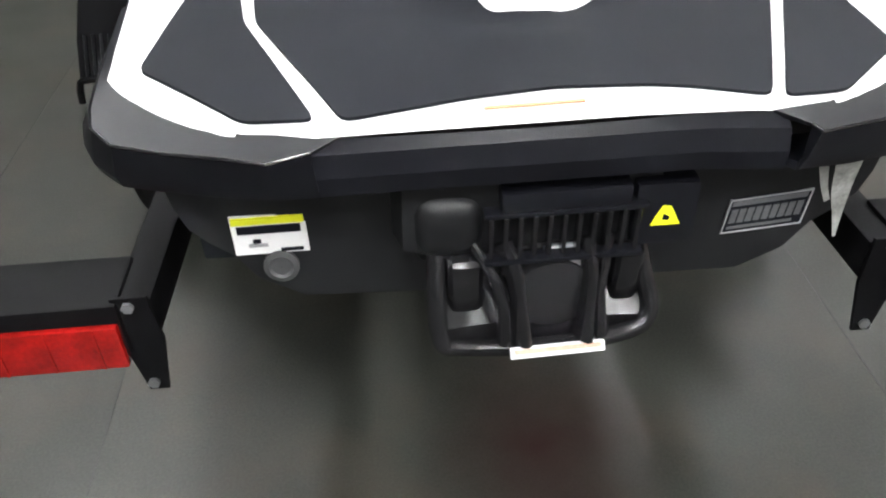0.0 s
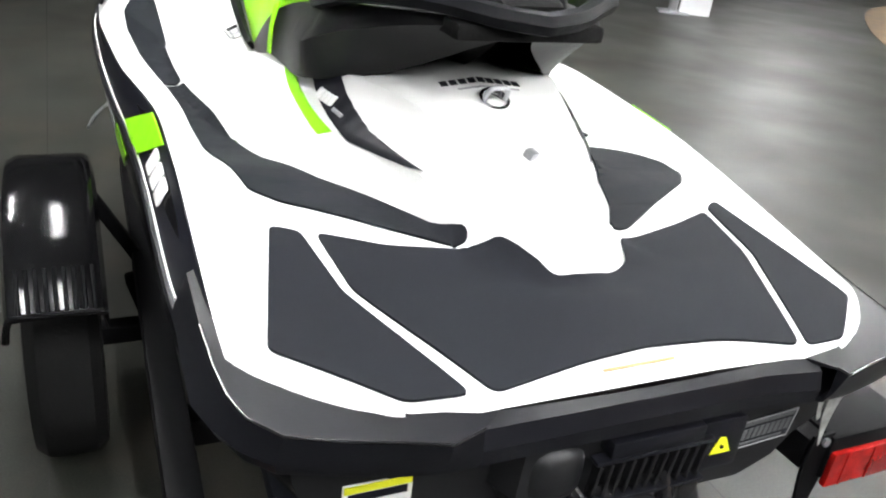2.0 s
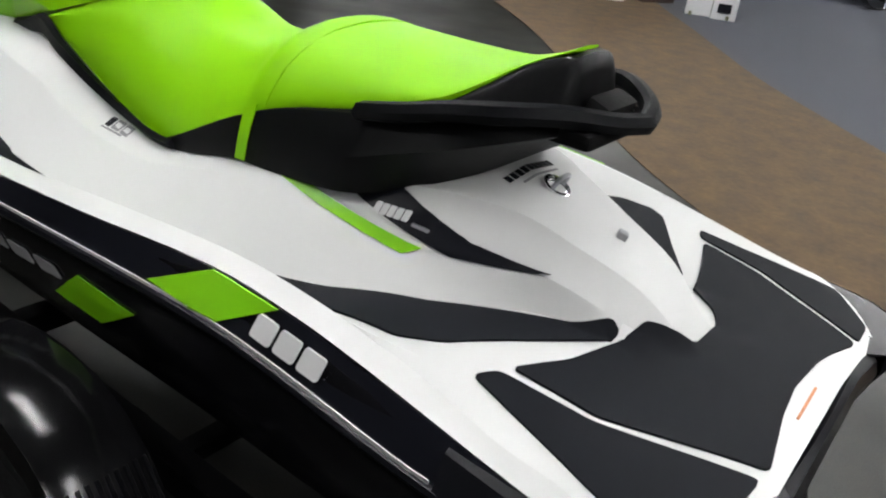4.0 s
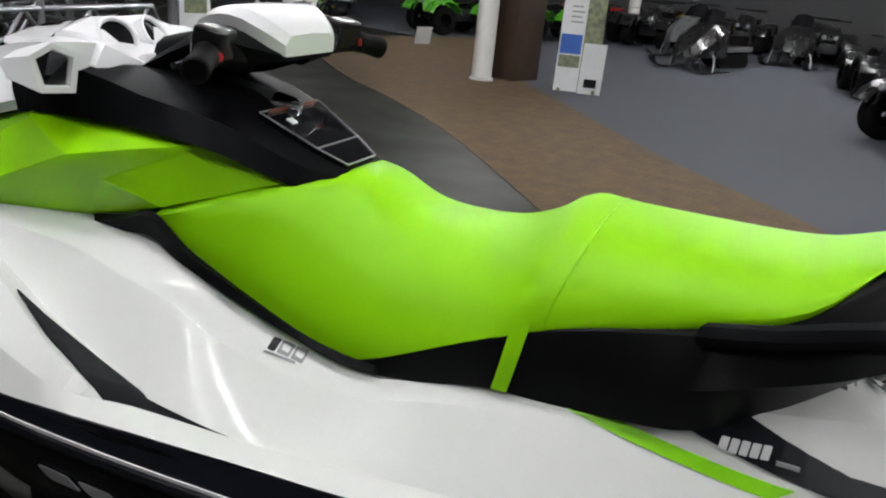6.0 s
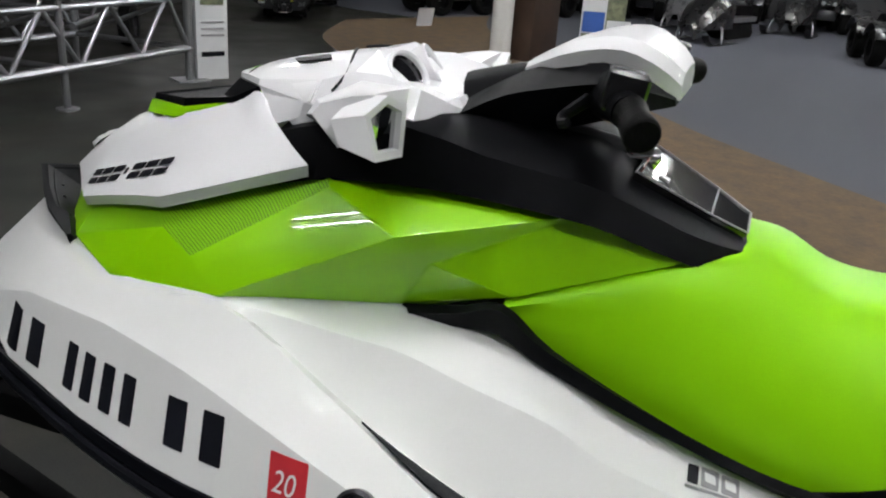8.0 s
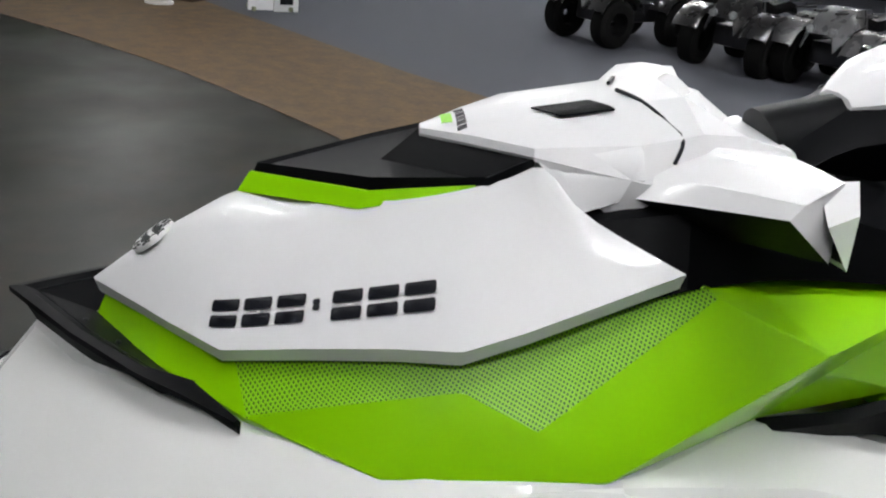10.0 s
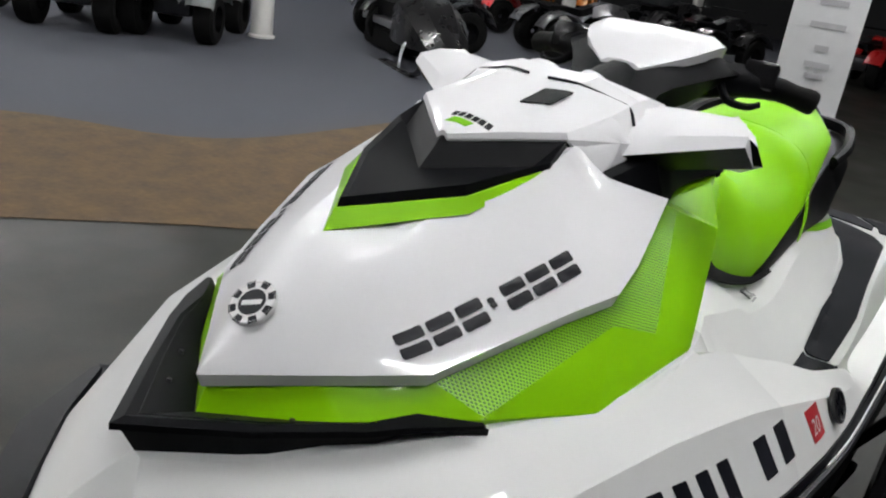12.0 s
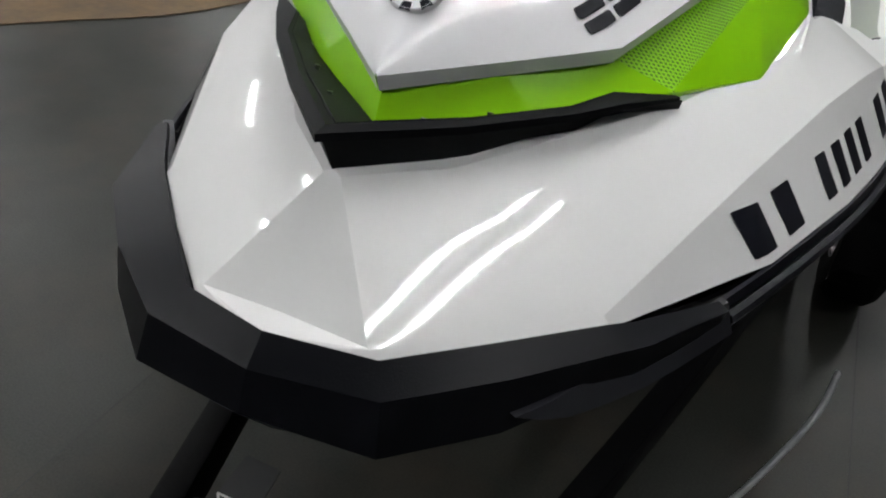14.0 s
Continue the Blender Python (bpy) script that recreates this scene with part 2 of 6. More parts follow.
# ---- the showroom ----
def floor_material():
    """Sealed grey-green concrete: blotches, wear, fine grit and one brown stain."""
    m = material("sealed_grey_green_concrete", (0.0285, 0.0293, 0.0262), 0.40, vary=0.3, scale=1.3, bump_scale=4, spec=0.3, second=(0.0170, 0.0180, 0.0150))
    nt = m.node_tree
    b = nt.nodes["Principled BSDF"]
    link = nt.links.new
    co = nt.nodes.new("ShaderNodeTexCoord")
    base = b.inputs["Base Color"].links[0].from_socket
    # grit
    grit = nt.nodes.new("ShaderNodeTexNoise")
    grit.inputs["Scale"].default_value = 170
    grit.inputs["Detail"].default_value = 2
    gm = nt.nodes.new("ShaderNodeMapRange")
    gm.inputs[1].default_value, gm.inputs[2].default_value, gm.inputs[3].default_value, gm.inputs[4].default_value = 0.35, 0.68, 0.84, 1.18
    mul = nt.nodes.new("ShaderNodeVectorMath")
    mul.operation = "SCALE"
    link(co.outputs["Object"], grit.inputs["Vector"])
    link(grit.outputs["Fac"], gm.inputs[0])
    link(base, mul.inputs[0])
    link(gm.outputs[0], mul.inputs["Scale"])
    # stain behind the trailer
    mp = nt.nodes.new("ShaderNodeMapping")
    mp.inputs["Location"].default_value = STAIN
    mp.inputs["Scale"].default_value = (3.6, 3.4, 0.4)
    warp = nt.nodes.new("ShaderNodeTexNoise")
    warp.inputs["Scale"].default_value = 5
    warp.inputs["Detail"].default_value = 5
    mixv = nt.nodes.new("ShaderNodeVectorMath")
    mixv.operation = "MULTIPLY_ADD"
    mixv.inputs[1].default_value = (0.25, 0.25, 0)
    grad = nt.nodes.new("ShaderNodeTexGradient")
    grad.gradient_type = "SPHERICAL"
    link(co.outputs["Object"], warp.inputs["Vector"])
    link(warp.outputs["Color"], mixv.inputs[0])
    link(co.outputs["Object"], mixv.inputs[2])
    link(mixv.outputs[0], mp.inputs["Vector"])
    link(mp.outputs[0], grad.inputs["Vector"])
    # brown and pale traffic marks
    marks = nt.nodes.new("ShaderNodeTexNoise")
    marks.inputs["Scale"].default_value = 3.0
    marks.inputs["Detail"].default_value = 4
    marks.inputs["Roughness"].default_value = 0.65
    mk = nt.nodes.new("ShaderNodeMapRange")
    mk.inputs[1].default_value, mk.inputs[2].default_value, mk.inputs[3].default_value, mk.inputs[4].default_value = 0.47, 0.72, 0.0, 0.5
    worn = nt.nodes.new("ShaderNodeMix")
    worn.data_type = "RGBA"
    worn.inputs[7].default_value = (0.044, 0.034, 0.026, 1)
    link(co.outputs["Object"], marks.inputs["Vector"])
    link(marks.outputs["Fac"], mk.inputs[0])
    link(mk.outputs[0], worn.inputs[0])
    link(mul.outputs[0], worn.inputs[6])
    st = nt.nodes.new("ShaderNodeMix")
    st.data_type = "RGBA"
    st.inputs[7].default_value = (0.016, 0.0085, 0.0078, 1)
    link(grad.outputs["Fac"], st.inputs[0])
    link(worn.outputs[2], st.inputs[6])
    link(st.outputs[2], b.inputs["Base Color"])
    # worn and polished patches
    wear = nt.nodes.new("ShaderNodeTexNoise")
    wear.inputs["Scale"].default_value = 1.1
    wear.inputs["Detail"].default_value = 2
    wm = nt.nodes.new("ShaderNodeMapRange")
    wm.inputs[1].default_value, wm.inputs[2].default_value, wm.inputs[3].default_value, wm.inputs[4].default_value = 0.3, 0.7, 0.32, 0.47
    link(co.outputs["Object"], wear.inputs["Vector"])
    link(wear.outputs["Fac"], wm.inputs[0])
    link(wm.outputs[0], b.inputs["Roughness"])
    # dirt dulls the sealer
    dirt = nt.nodes.new("ShaderNodeTexNoise")
    dirt.inputs["Scale"].default_value = 0.9
    dirt.inputs["Detail"].default_value = 3
    dirt.inputs["Roughness"].default_value = 0.5
    dm = nt.nodes.new("ShaderNodeMapRange")
    dm.inputs[1].default_value, dm.inputs[2].default_value, dm.inputs[3].default_value, dm.inputs[4].default_value = 0.36, 0.66, 0.215, 0.115
    dull = nt.nodes.new("ShaderNodeMath")
    dull.operation = "MULTIPLY_ADD"
    dull.inputs[1].default_value, dull.inputs[2].default_value = -0.75, 1.0
    gl = nt.nodes.new("ShaderNodeMath")
    gl.operation = "MULTIPLY"
    grain = nt.nodes.new("ShaderNodeMath")
    grain.operation = "MULTIPLY"
    gr2 = nt.nodes.new("ShaderNodeMapRange")
    gr2.inputs[1].default_value, gr2.inputs[2].default_value, gr2.inputs[3].default_value, gr2.inputs[4].default_value = 0.35, 0.65, 0.97, 1.03
    link(co.outputs["Object"], dirt.inputs["Vector"])
    link(dirt.outputs["Fac"], dm.inputs[0])
    link(grad.outputs["Fac"], dull.inputs[0])
    link(dm.outputs[0], gl.inputs[0])
    link(dull.outputs[0], gl.inputs[1])
    link(grit.outputs["Fac"], gr2.inputs[0])
    link(gl.outputs[0], grain.inputs[0])
    link(gr2.outputs[0], grain.inputs[1])
    link(grain.outputs[0], b.inputs["Specular IOR Level"])
    return m


X0, X1, Y0, Y1 = -6.0, 24.0, -24.0, 16.0
# the stain's middle, in the stain's own scale
STAIN = (-0.20 * 3.6, -0.36 * 3.4, 0)
FLOORM = floor_material()
CARPETG = material("blue_grey_carpet", (0.064, 0.068, 0.085), 0.9, vary=0.15, scale=3, bump=0.5, bump_scale=160)
CARPETB = material("brown_patterned_carpet", (0.140, 0.086, 0.038), 0.9, scale=5.0, bump=0.4, bump_scale=24, second=(0.056, 0.037, 0.021))
WALLM = material("dark_painted_wall", (0.035, 0.035, 0.037), 0.8, vary=0.15, scale=2)
CEILM = material("dark_ceiling_tiles", (0.08, 0.08, 0.08), 0.9, vary=0.1, scale=2)
PAINTW = material("white_column_paint", (0.72, 0.71, 0.68), 0.55, vary=0.06)


def slab(name, at, size, mat):
    bm = bmesh.new()
    block(bm, at, size, bevel=0)
    return tagged(part(name, bm, mat), kind="structure")


slab("floor", ((X0 + X1) / 2, (Y0 + Y1) / 2, -0.05), (X1 - X0 + 0.4, Y1 - Y0 + 0.4, 0.1), FLOORM)["label"] = "worn grey concrete-look showroom floor"
slab("ceiling", ((X0 + X1) / 2, (Y0 + Y1) / 2, CEIL + 0.1), (X1 - X0 + 0.4, Y1 - Y0 + 0.4, 0.2), CEILM)["label"] = "dim grey showroom ceiling"
for nm, at, size in (("wall_west", (X0 - 0.1, (Y0 + Y1) / 2, CEIL / 2), (0.2, Y1 - Y0, CEIL)), ("wall_east", (X1 + 0.1, (Y0 + Y1) / 2, CEIL / 2), (0.2, Y1 - Y0, CEIL)),
                     ("wall_south", ((X0 + X1) / 2, Y0 - 0.1, CEIL / 2), (X1 - X0 + 0.4, 0.2, CEIL)), ("wall_north", ((X0 + X1) / 2, Y1 + 0.1, CEIL / 2), (X1 - X0 + 0.4, 0.2, CEIL))):
    slab(nm, at, size, WALLM)["label"] = "dark painted showroom wall"

# strip lights under the ceiling
LAMPW = material("white_lamp_housing", (0.7, 0.7, 0.7), 0.5)
TUBE = glow("fluorescent_tube", (0.98, 0.98, 0.98), 125.0)
lamp0 = None
for x, y in LAMPS:
    if lamp0 is None:
        lamp0 = thing("strip_light", "white fluorescent strip light under the ceiling", "light", (x, y, CEIL), "strip lights")
        bm = bmesh.new()
        block(bm, (0, 0, -0.03), (0.4, 2.5, 0.06), bevel=0.006)
        part("housing", bm, LAMPW, lamp0)
        for dx in (-0.15, 0.15):
            bm = bmesh.new()
            sweep(bm, [(dx, -1.2, -0.08), (dx, 1.2, -0.08)], 0.016, 10, steps=1)
            part("tube", bm, TUBE, lamp0)
    else:
        copy_thing(lamp0, pose(x, y, CEIL))

# carpet beyond the walkway
bm = bmesh.new()
EDGE = [(3.4, -23.9), (3.2, -6.0), (3.2, -2.0), (3.5, 0.0), (4.3, 0.9), (5.6, 1.9), (7.0, 3.0), (8.6, 4.4), (10.2, 5.8), (12.0, 7.0), (14.5, 8.0), (16.0, 15.9)]
grid(bm, smooth([[Vector((*p, 0.002)), Vector((23.9, p[1], 0.002))] for p in EDGE], 3))
skin(bm, 0.0015)
tagged(part("carpet", bm, CARPETG), "blue-grey showroom carpet", kind="structure")

# the brown walkway, a curved sheet on the floor
bm = bmesh.new()
IN = [(2.0, -6.0), (2.1, -2.0), (2.35, 0.2), (2.95, 1.1), (3.8, 2.1), (5.2, 3.25), (6.4, 4.3), (7.6, 5.6), (8.8, 7.0), (10.5, 8.4), (13.0, 9.3)]
OUT = [(4.0, -6.0), (4.0, -2.0), (4.2, -0.3), (5.2, 0.45), (6.0, 1.2), (7.1, 2.2), (8.8, 3.45), (10.6, 4.8), (12.4, 5.9), (14.3, 6.9), (16.5, 7.6)]
rows = smooth([[Vector((*a, 0.006)), Vector((*b, 0.006))] for a, b in zip(IN, OUT)], 5)
grid(bm, rows)
skin(bm, 0.003)
tagged(part("walkway_carpet", bm, CARPETB), "worn brown carpet walkway across the floor", kind="structure")

# joints in the floor sheets
SEAM = material("dark_floor_joint", (0.006, 0.006, 0.006), 0.7)
for x, y0, y1 in ((-1.43, -6.0, 14.0), (-0.84, -6.0, 14.0), (0.83, -6.0, 14.0)):
    bm = bmesh.new()
    block(bm, (x, (y0 + y1) / 2, 0.0), (0.0035, y1 - y0, 0.0012), bevel=0)
    tagged(part("floor_joint", bm, SEAM), "dark joint line in the concrete floor", kind="structure")


# ---- the watercraft ----
craft = thing("personal_watercraft", "white, black and lime green three-seat personal watercraft on a trailer", "watercraft", (0, 1.6, 0.6))


def cpart(name, bm, mat, label="", sharp=28, parent=None):
    ob = part(name, bm, mat, None, label, sharp)
    ob.parent = parent or craft
    if not parent:
        ob.matrix_parent_inverse = Matrix.Translation(-craft.location)
    return ob


# stations from stern to bow; outwards x and height: rim, rim top, footwell outer and inner floor, flank, seat base, middle
DECK = [
    (0.03, [(0.36, 0.866), (0.34, 0.870), (0.31, 0.871), (0.25, 0.872), (0.12, 0.872), (0.06, 0.872), (0, 0.872)]),
    (0.11, [(0.47, 0.868), (0.45, 0.882), (0.40, 0.884), (0.28, 0.886), (0.13, 0.886), (0.06, 0.886), (0, 0.886)]),
    (0.20, [(0.55, 0.872), (0.52, 0.892), (0.47, 0.896), (0.25, 0.899), (0.12, 0.900), (0.06, 0.902), (0, 0.902)]),
    (0.255, [(0.554, 0.883), (0.52, 0.901), (0.47, 0.904), (0.20, 0.907), (0.075, 0.907), (0.045, 0.908), (0, 0.909)]),
    (0.285, [(0.555, 0.889), (0.52, 0.906), (0.47, 0.909), (0.19, 0.911), (0.080, 0.913), (0.050, 0.928), (0, 0.934)]),
    (0.37, [(0.556, 0.905), (0.522, 0.918), (0.47, 0.921), (0.158, 0.926), (0.125, 0.950), (0.08, 1.000), (0, 1.005)]),
    (0.50, [(0.556, 0.930), (0.512, 0.945), (0.46, 0.940), (0.190, 0.936), (0.172, 1.000), (0.11, 1.050), (0, 1.058)]),
    (0.61, [(0.556, 0.950), (0.512, 0.965), (0.46, 0.937), (0.266, 0.936), (0.222, 1.012), (0.14, 1.085), (0, 1.097)]),
    (0.75, [(0.557, 0.970), (0.513, 0.985), (0.47, 0.932), (0.328, 0.924), (0.272, 1.010), (0.21, 1.100), (0, 1.13)]),
    (0.95, [(0.562, 0.983), (0.516, 0.993), (0.48, 0.893), (0.37, 0.885), (0.285, 1.020), (0.24, 1.07), (0, 1.10)]),
    (1.25, [(0.600, 0.980), (0.545, 0.988), (0.51, 0.862), (0.42, 0.852), (0.30, 0.995), (0.255, 1.025), (0, 1.03)]),
    (1.50, [(0.610, 0.968), (0.552, 0.967), (0.52, 0.852), (0.445, 0.845), (0.32, 0.950), (0.25, 0.977), (0, 0.98)]),
    (1.75, [(0.615, 0.950), (0.555, 0.955), (0.52, 0.875), (0.45, 0.872), (0.33, 0.985), (0.255, 1.022), (0, 1.02)]),
    (1.87, [(0.615, 0.940), (0.592, 0.965), (0.566, 0.986), (0.44, 0.905), (0.325, 1.030), (0.250, 1.072), (0, 1.07)]),
    (2.00, [(0.615, 0.932), (0.582, 0.985), (0.526, 1.012), (0.425, 0.950), (0.330, 1.062), (0.242, 1.106), (0, 1.10)]),
    (2.12, [(0.610, 0.936), (0.565, 1.015), (0.487, 1.056), (0.405, 0.985), (0.325, 1.088), (0.236, 1.120), (0, 1.11)]),
    (2.20, [(0.605, 0.940), (0.552, 1.035), (0.461, 1.080), (0.40, 1.03), (0.345, 1.105), (0.255, 1.126), (0, 1.12)]),
    (2.40, [(0.580, 0.942), (0.508, 1.072), (0.405, 1.135), (0.398, 1.137), (0.392, 1.140), (0.385, 1.145), (0, 1.15)]),
    (2.60, [(0.530, 0.946), (0.455, 1.080), (0.42, 1.098), (0.40, 1.112), (0.39, 1.118), (0.375, 1.126), (0, 1.13)]),
    (2.84, [(0.445, 0.950), (0.385, 1.055), (0.3575, 1.073), (0.33, 1.090), (0.3025, 1.106), (0.275, 1.117), (0, 1.117)]),
    (3.08, [(0.300, 0.955), (0.290, 0.968), (0.25, 0.9935), (0.20, 1.0254), (0.15, 1.057), (0.10, 1.089), (0, 1.108)]),
    (3.164, [(0.215, 0.957), (0.199, 0.969), (0.16, 0.994), (0.12, 1.0195), (0.08, 1.045), (0.010, 1.0895), (0, 1.096)]),
    (3.257, [(0.112, 0.957), (0.101, 0.968), (0.1005, 0.9682), (0.100, 0.9684), (0.0995, 0.9686), (0.099, 0.9688), (0, 0.972)]),
    (3.29, [(0.040, 0.962), (0.030, 0.964), (0.025, 0.966), (0.02, 0.967), (0.01, 0.968), (0.005, 0.969), (0, 0.970)]),
]
deck = cpart("deck", loft(DECK, 4, 1, straight=5), WHITE, "glossy white gelcoat deck with footwells", 15)
deck.data.materials.append(WHITES)
for f in deck.data.polygons:
    if f.center.y < 2.3:
        f.material_index = 1

HULLS = [
    (0.12, [(0.49, 0.855), (0.49, 0.77), (0.470, 0.690), (0.417, 0.640), (0.325, 0.555), (0, 0.548)]),
    (0.16, [(0.51, 0.858), (0.512, 0.78), (0.490, 0.70), (0.428, 0.645), (0.325, 0.558), (0, 0.535)]),
    (0.24, [(0.545, 0.865), (0.553, 0.80), (0.528, 0.71), (0.44, 0.65), (0.31, 0.565), (0, 0.50)]),
    (0.50, [(0.556, 0.925), (0.585, 0.855), (0.575, 0.68), (0.47, 0.60), (0.25, 0.55), (0, 0.505)]),
    (0.95, [(0.562, 0.980), (0.598, 0.913), (0.590, 0.70), (0.48, 0.62), (0.25, 0.56), (0, 0.52)]),
    (1.50, [(0.610, 0.963), (0.622, 0.910), (0.605, 0.72), (0.49, 0.64), (0.25, 0.59), (0, 0.55)]),
    (2.00, [(0.615, 0.928), (0.618, 0.900), (0.595, 0.74), (0.48, 0.67), (0.24, 0.62), (0, 0.58)]),
    (2.40, [(0.578, 0.938), (0.578, 0.915), (0.540, 0.82), (0.42, 0.74), (0.21, 0.67), (0, 0.615)]),
    (2.80, [(0.460, 0.945), (0.455, 0.920), (0.410, 0.85), (0.31, 0.78), (0.16, 0.72), (0, 0.67)]),
    (3.08, [(0.295, 0.950), (0.288, 0.925), (0.25, 0.88), (0.18, 0.82), (0.09, 0.77), (0, 0.74)]),
    (3.25, [(0.10, 0.955), (0.095, 0.93), (0.08, 0.90), (0.05, 0.87), (0.02, 0.85), (0, 0.84)]),
]
hull = cpart("hull", loft(HULLS, 4, 2, caps=True), HULL, "glossy black hull", 40)
hull.data.materials.append(TRANSOM)
for f in hull.data.polygons:
    if f.normal.y < -0.7:
        f.material_index = 1

SEAT = [
    (0.60, [(0.040, 1.368), (0.045, 1.371), (0.040, 1.373), (0.030, 1.374), (0.015, 1.375), (0, 1.376)]),
    (0.66, [(0.100, 1.338), (0.104, 1.340), (0.095, 1.343), (0.075, 1.345), (0.04, 1.347), (0, 1.348)]),
    (0.76, [(0.195, 1.258), (0.200, 1.270), (0.180, 1.286), (0.130, 1.305), (0.07, 1.316), (0, 1.319)]),
    (0.90, [(0.225, 1.210), (0.228, 1.230), (0.205, 1.264), (0.145, 1.294), (0.07, 1.309), (0, 1.312)]),
    (1.08, [(0.250, 1.165), (0.250, 1.190), (0.222, 1.246), (0.155, 1.290), (0.07, 1.308), (0, 1.311)]),
    (1.17, [(0.262, 1.140), (0.258, 1.172), (0.228, 1.236), (0.160, 1.288), (0.07, 1.310), (0, 1.313)]),
    (1.235, [(0.268, 1.108), (0.262, 1.125), (0.230, 1.185), (0.155, 1.244), (0.07, 1.268), (0, 1.272)]),
    (1.32, [(0.266, 1.066), (0.258, 1.095), (0.220, 1.160), (0.145, 1.215), (0.07, 1.237), (0, 1.241)]),
    (1.43, [(0.260, 1.014), (0.253, 1.055), (0.215, 1.145), (0.140, 1.207), (0.07, 1.230), (0, 1.234)]),
    (1.51, [(0.250, 0.979), (0.245, 1.045), (0.210, 1.148), (0.140, 1.215), (0.07, 1.242), (0, 1.246)]),
    (1.60, [(0.243, 0.992), (0.240, 1.060), (0.205, 1.170), (0.135, 1.250), (0.07, 1.284), (0, 1.292)]),
    (1.70, [(0.236, 1.022), (0.232, 1.090), (0.200, 1.195), (0.155, 1.262), (0.09, 1.275), (0, 1.275)]),
    (1.82, [(0.230, 1.068), (0.230, 1.110), (0.215, 1.185), (0.190, 1.230), (0.10, 1.25), (0, 1.25)]),
    (1.99, [(0.225, 1.138), (0.230, 1.145), (0.232, 1.158), (0.228, 1.168), (0.12, 1.19), (0, 1.20)]),
]
seat = cpart("seat", loft(SEAT, 4, 2, caps=True), GREENV, "lime green vinyl saddle, stepped for the passenger", 40)


def ribbon(rows, thick, along=4):
    bm = bmesh.new()
    grid(bm, smooth([[Vector(p) for p in r] for r in rows], along))
    return skin(bm, thick)


# black base of the passenger seat, its tail and the dark trim down to the deck
SEATB = [
    (1.50, [(0.256, 0.972), (0.260, 0.979), (0.254, 0.985), (0.20, 1.00)]),
    (1.42, [(0.264, 0.975), (0.268, 0.998), (0.262, 1.022), (0.20, 1.05)]),
    (1.24, [(0.272, 1.022), (0.279, 1.065), (0.270, 1.112), (0.20, 1.14)]),
    (1.10, [(0.270, 1.030), (0.276, 1.090), (0.258, 1.165), (0.20, 1.20)]),
    (0.91, [(0.285, 1.058), (0.288, 1.130), (0.245, 1.205), (0.15, 1.24)]),
    (0.82, [(0.235, 1.080), (0.283, 1.160), (0.250, 1.225), (0.15, 1.26)]),
    (0.70, [(0.150, 1.130), (0.262, 1.200), (0.235, 1.245), (0.12, 1.28)]),
    (0.60, [(0.060, 1.195), (0.200, 1.232), (0.190, 1.258), (0.08, 1.28)]),
    (0.52, [(0.020, 1.235), (0.090, 1.252), (0.085, 1.262), (0.04, 1.27)]),
]
for sd in (-1, 1):
    bm = bmesh.new()
    grid(bm, smooth([[Vector((sd * x, y, z)) for x, z in r] + [Vector((0, y, r[0][1] + 0.02))] for y, r in SEATB], 4))
    cpart("seat_base", bm, VINYLB, "black vinyl seat skirt", 35)
TAIL = [
    (0.86, [(0.225, 1.190), (0.215, 1.222), (0.14, 1.250), (0, 1.26)]),
    (0.76, [(0.212, 1.200), (0.203, 1.252), (0.13, 1.285), (0, 1.295)]),
    (0.68, [(0.195, 1.210), (0.152, 1.302), (0.105, 1.322), (0, 1.332)]),
    (0.64, [(0.165, 1.222), (0.110, 1.338), (0.075, 1.345), (0, 1.345)]),
    (0.602, [(0.135, 1.240), (0.084, 1.350), (0.055, 1.361), (0, 1.364)]),
    (0.575, [(0.115, 1.250), (0.076, 1.336), (0.050, 1.356), (0, 1.362)]),
    (0.562, [(0.10, 1.250), (0.060, 1.27), (0.040, 1.28), (0, 1.29)]),
]
cpart("seat_tail", loft(TAIL, 3, 3), VINYLB, "black vinyl tail of the saddle", 40)
for sd in (-1, 1):
    bm = bmesh.new()
    sweep(bm, [(sd * 0.261, 1.150, 1.158), (sd * 0.238, 1.132, 1.222), (sd * 0.193, 1.118, 1.270), (sd * 0.11, 1.112, 1.303), (0, 1.110, 1.315)], 0.0022, 6, steps=4)
    cpart("piping", bm, GREENV, "lime green seam piping")
    bm = ribbon([[(sd * 0.272, 1.200, 1.142), (sd * 0.266, 1.168, 1.158)], [(sd * 0.281, 1.206, 1.09), (sd * 0.280, 1.176, 1.10)], [(sd * 0.283, 1.216, 1.032), (sd * 0.282, 1.188, 1.034)]], 0.003)
    cpart("seat_strap", bm, GREENV, "lime green seat strap")
    bm = ribbon([[(sd * 0.228, 2.165, 1.126), (sd * 0.222, 2.165, 1.119)], [(sd * 0.240, 2.06, 1.152), (sd * 0.226, 2.06, 1.121)], [(sd * 0.240, 1.985, 1.170), (sd * 0.231, 1.985, 1.122)],
                 [(sd * 0.240, 1.90, 1.112), (sd * 0.243, 1.90, 1.084)], [(sd * 0.243, 1.75, 1.050), (sd * 0.252, 1.75, 1.030)], [(sd * 0.250, 1.60, 1.003), (sd * 0.260, 1.60, 0.990)], [(sd * 0.255, 1.51, 0.986), (sd * 0.267, 1.51, 0.976)], [(sd * 0.262, 1.44, 0.988), (sd * 0.272, 1.44, 0.980)]], 0.02)
    cpart("seat_trim", bm, BLACK, "dark grey trim below the saddle", 40)

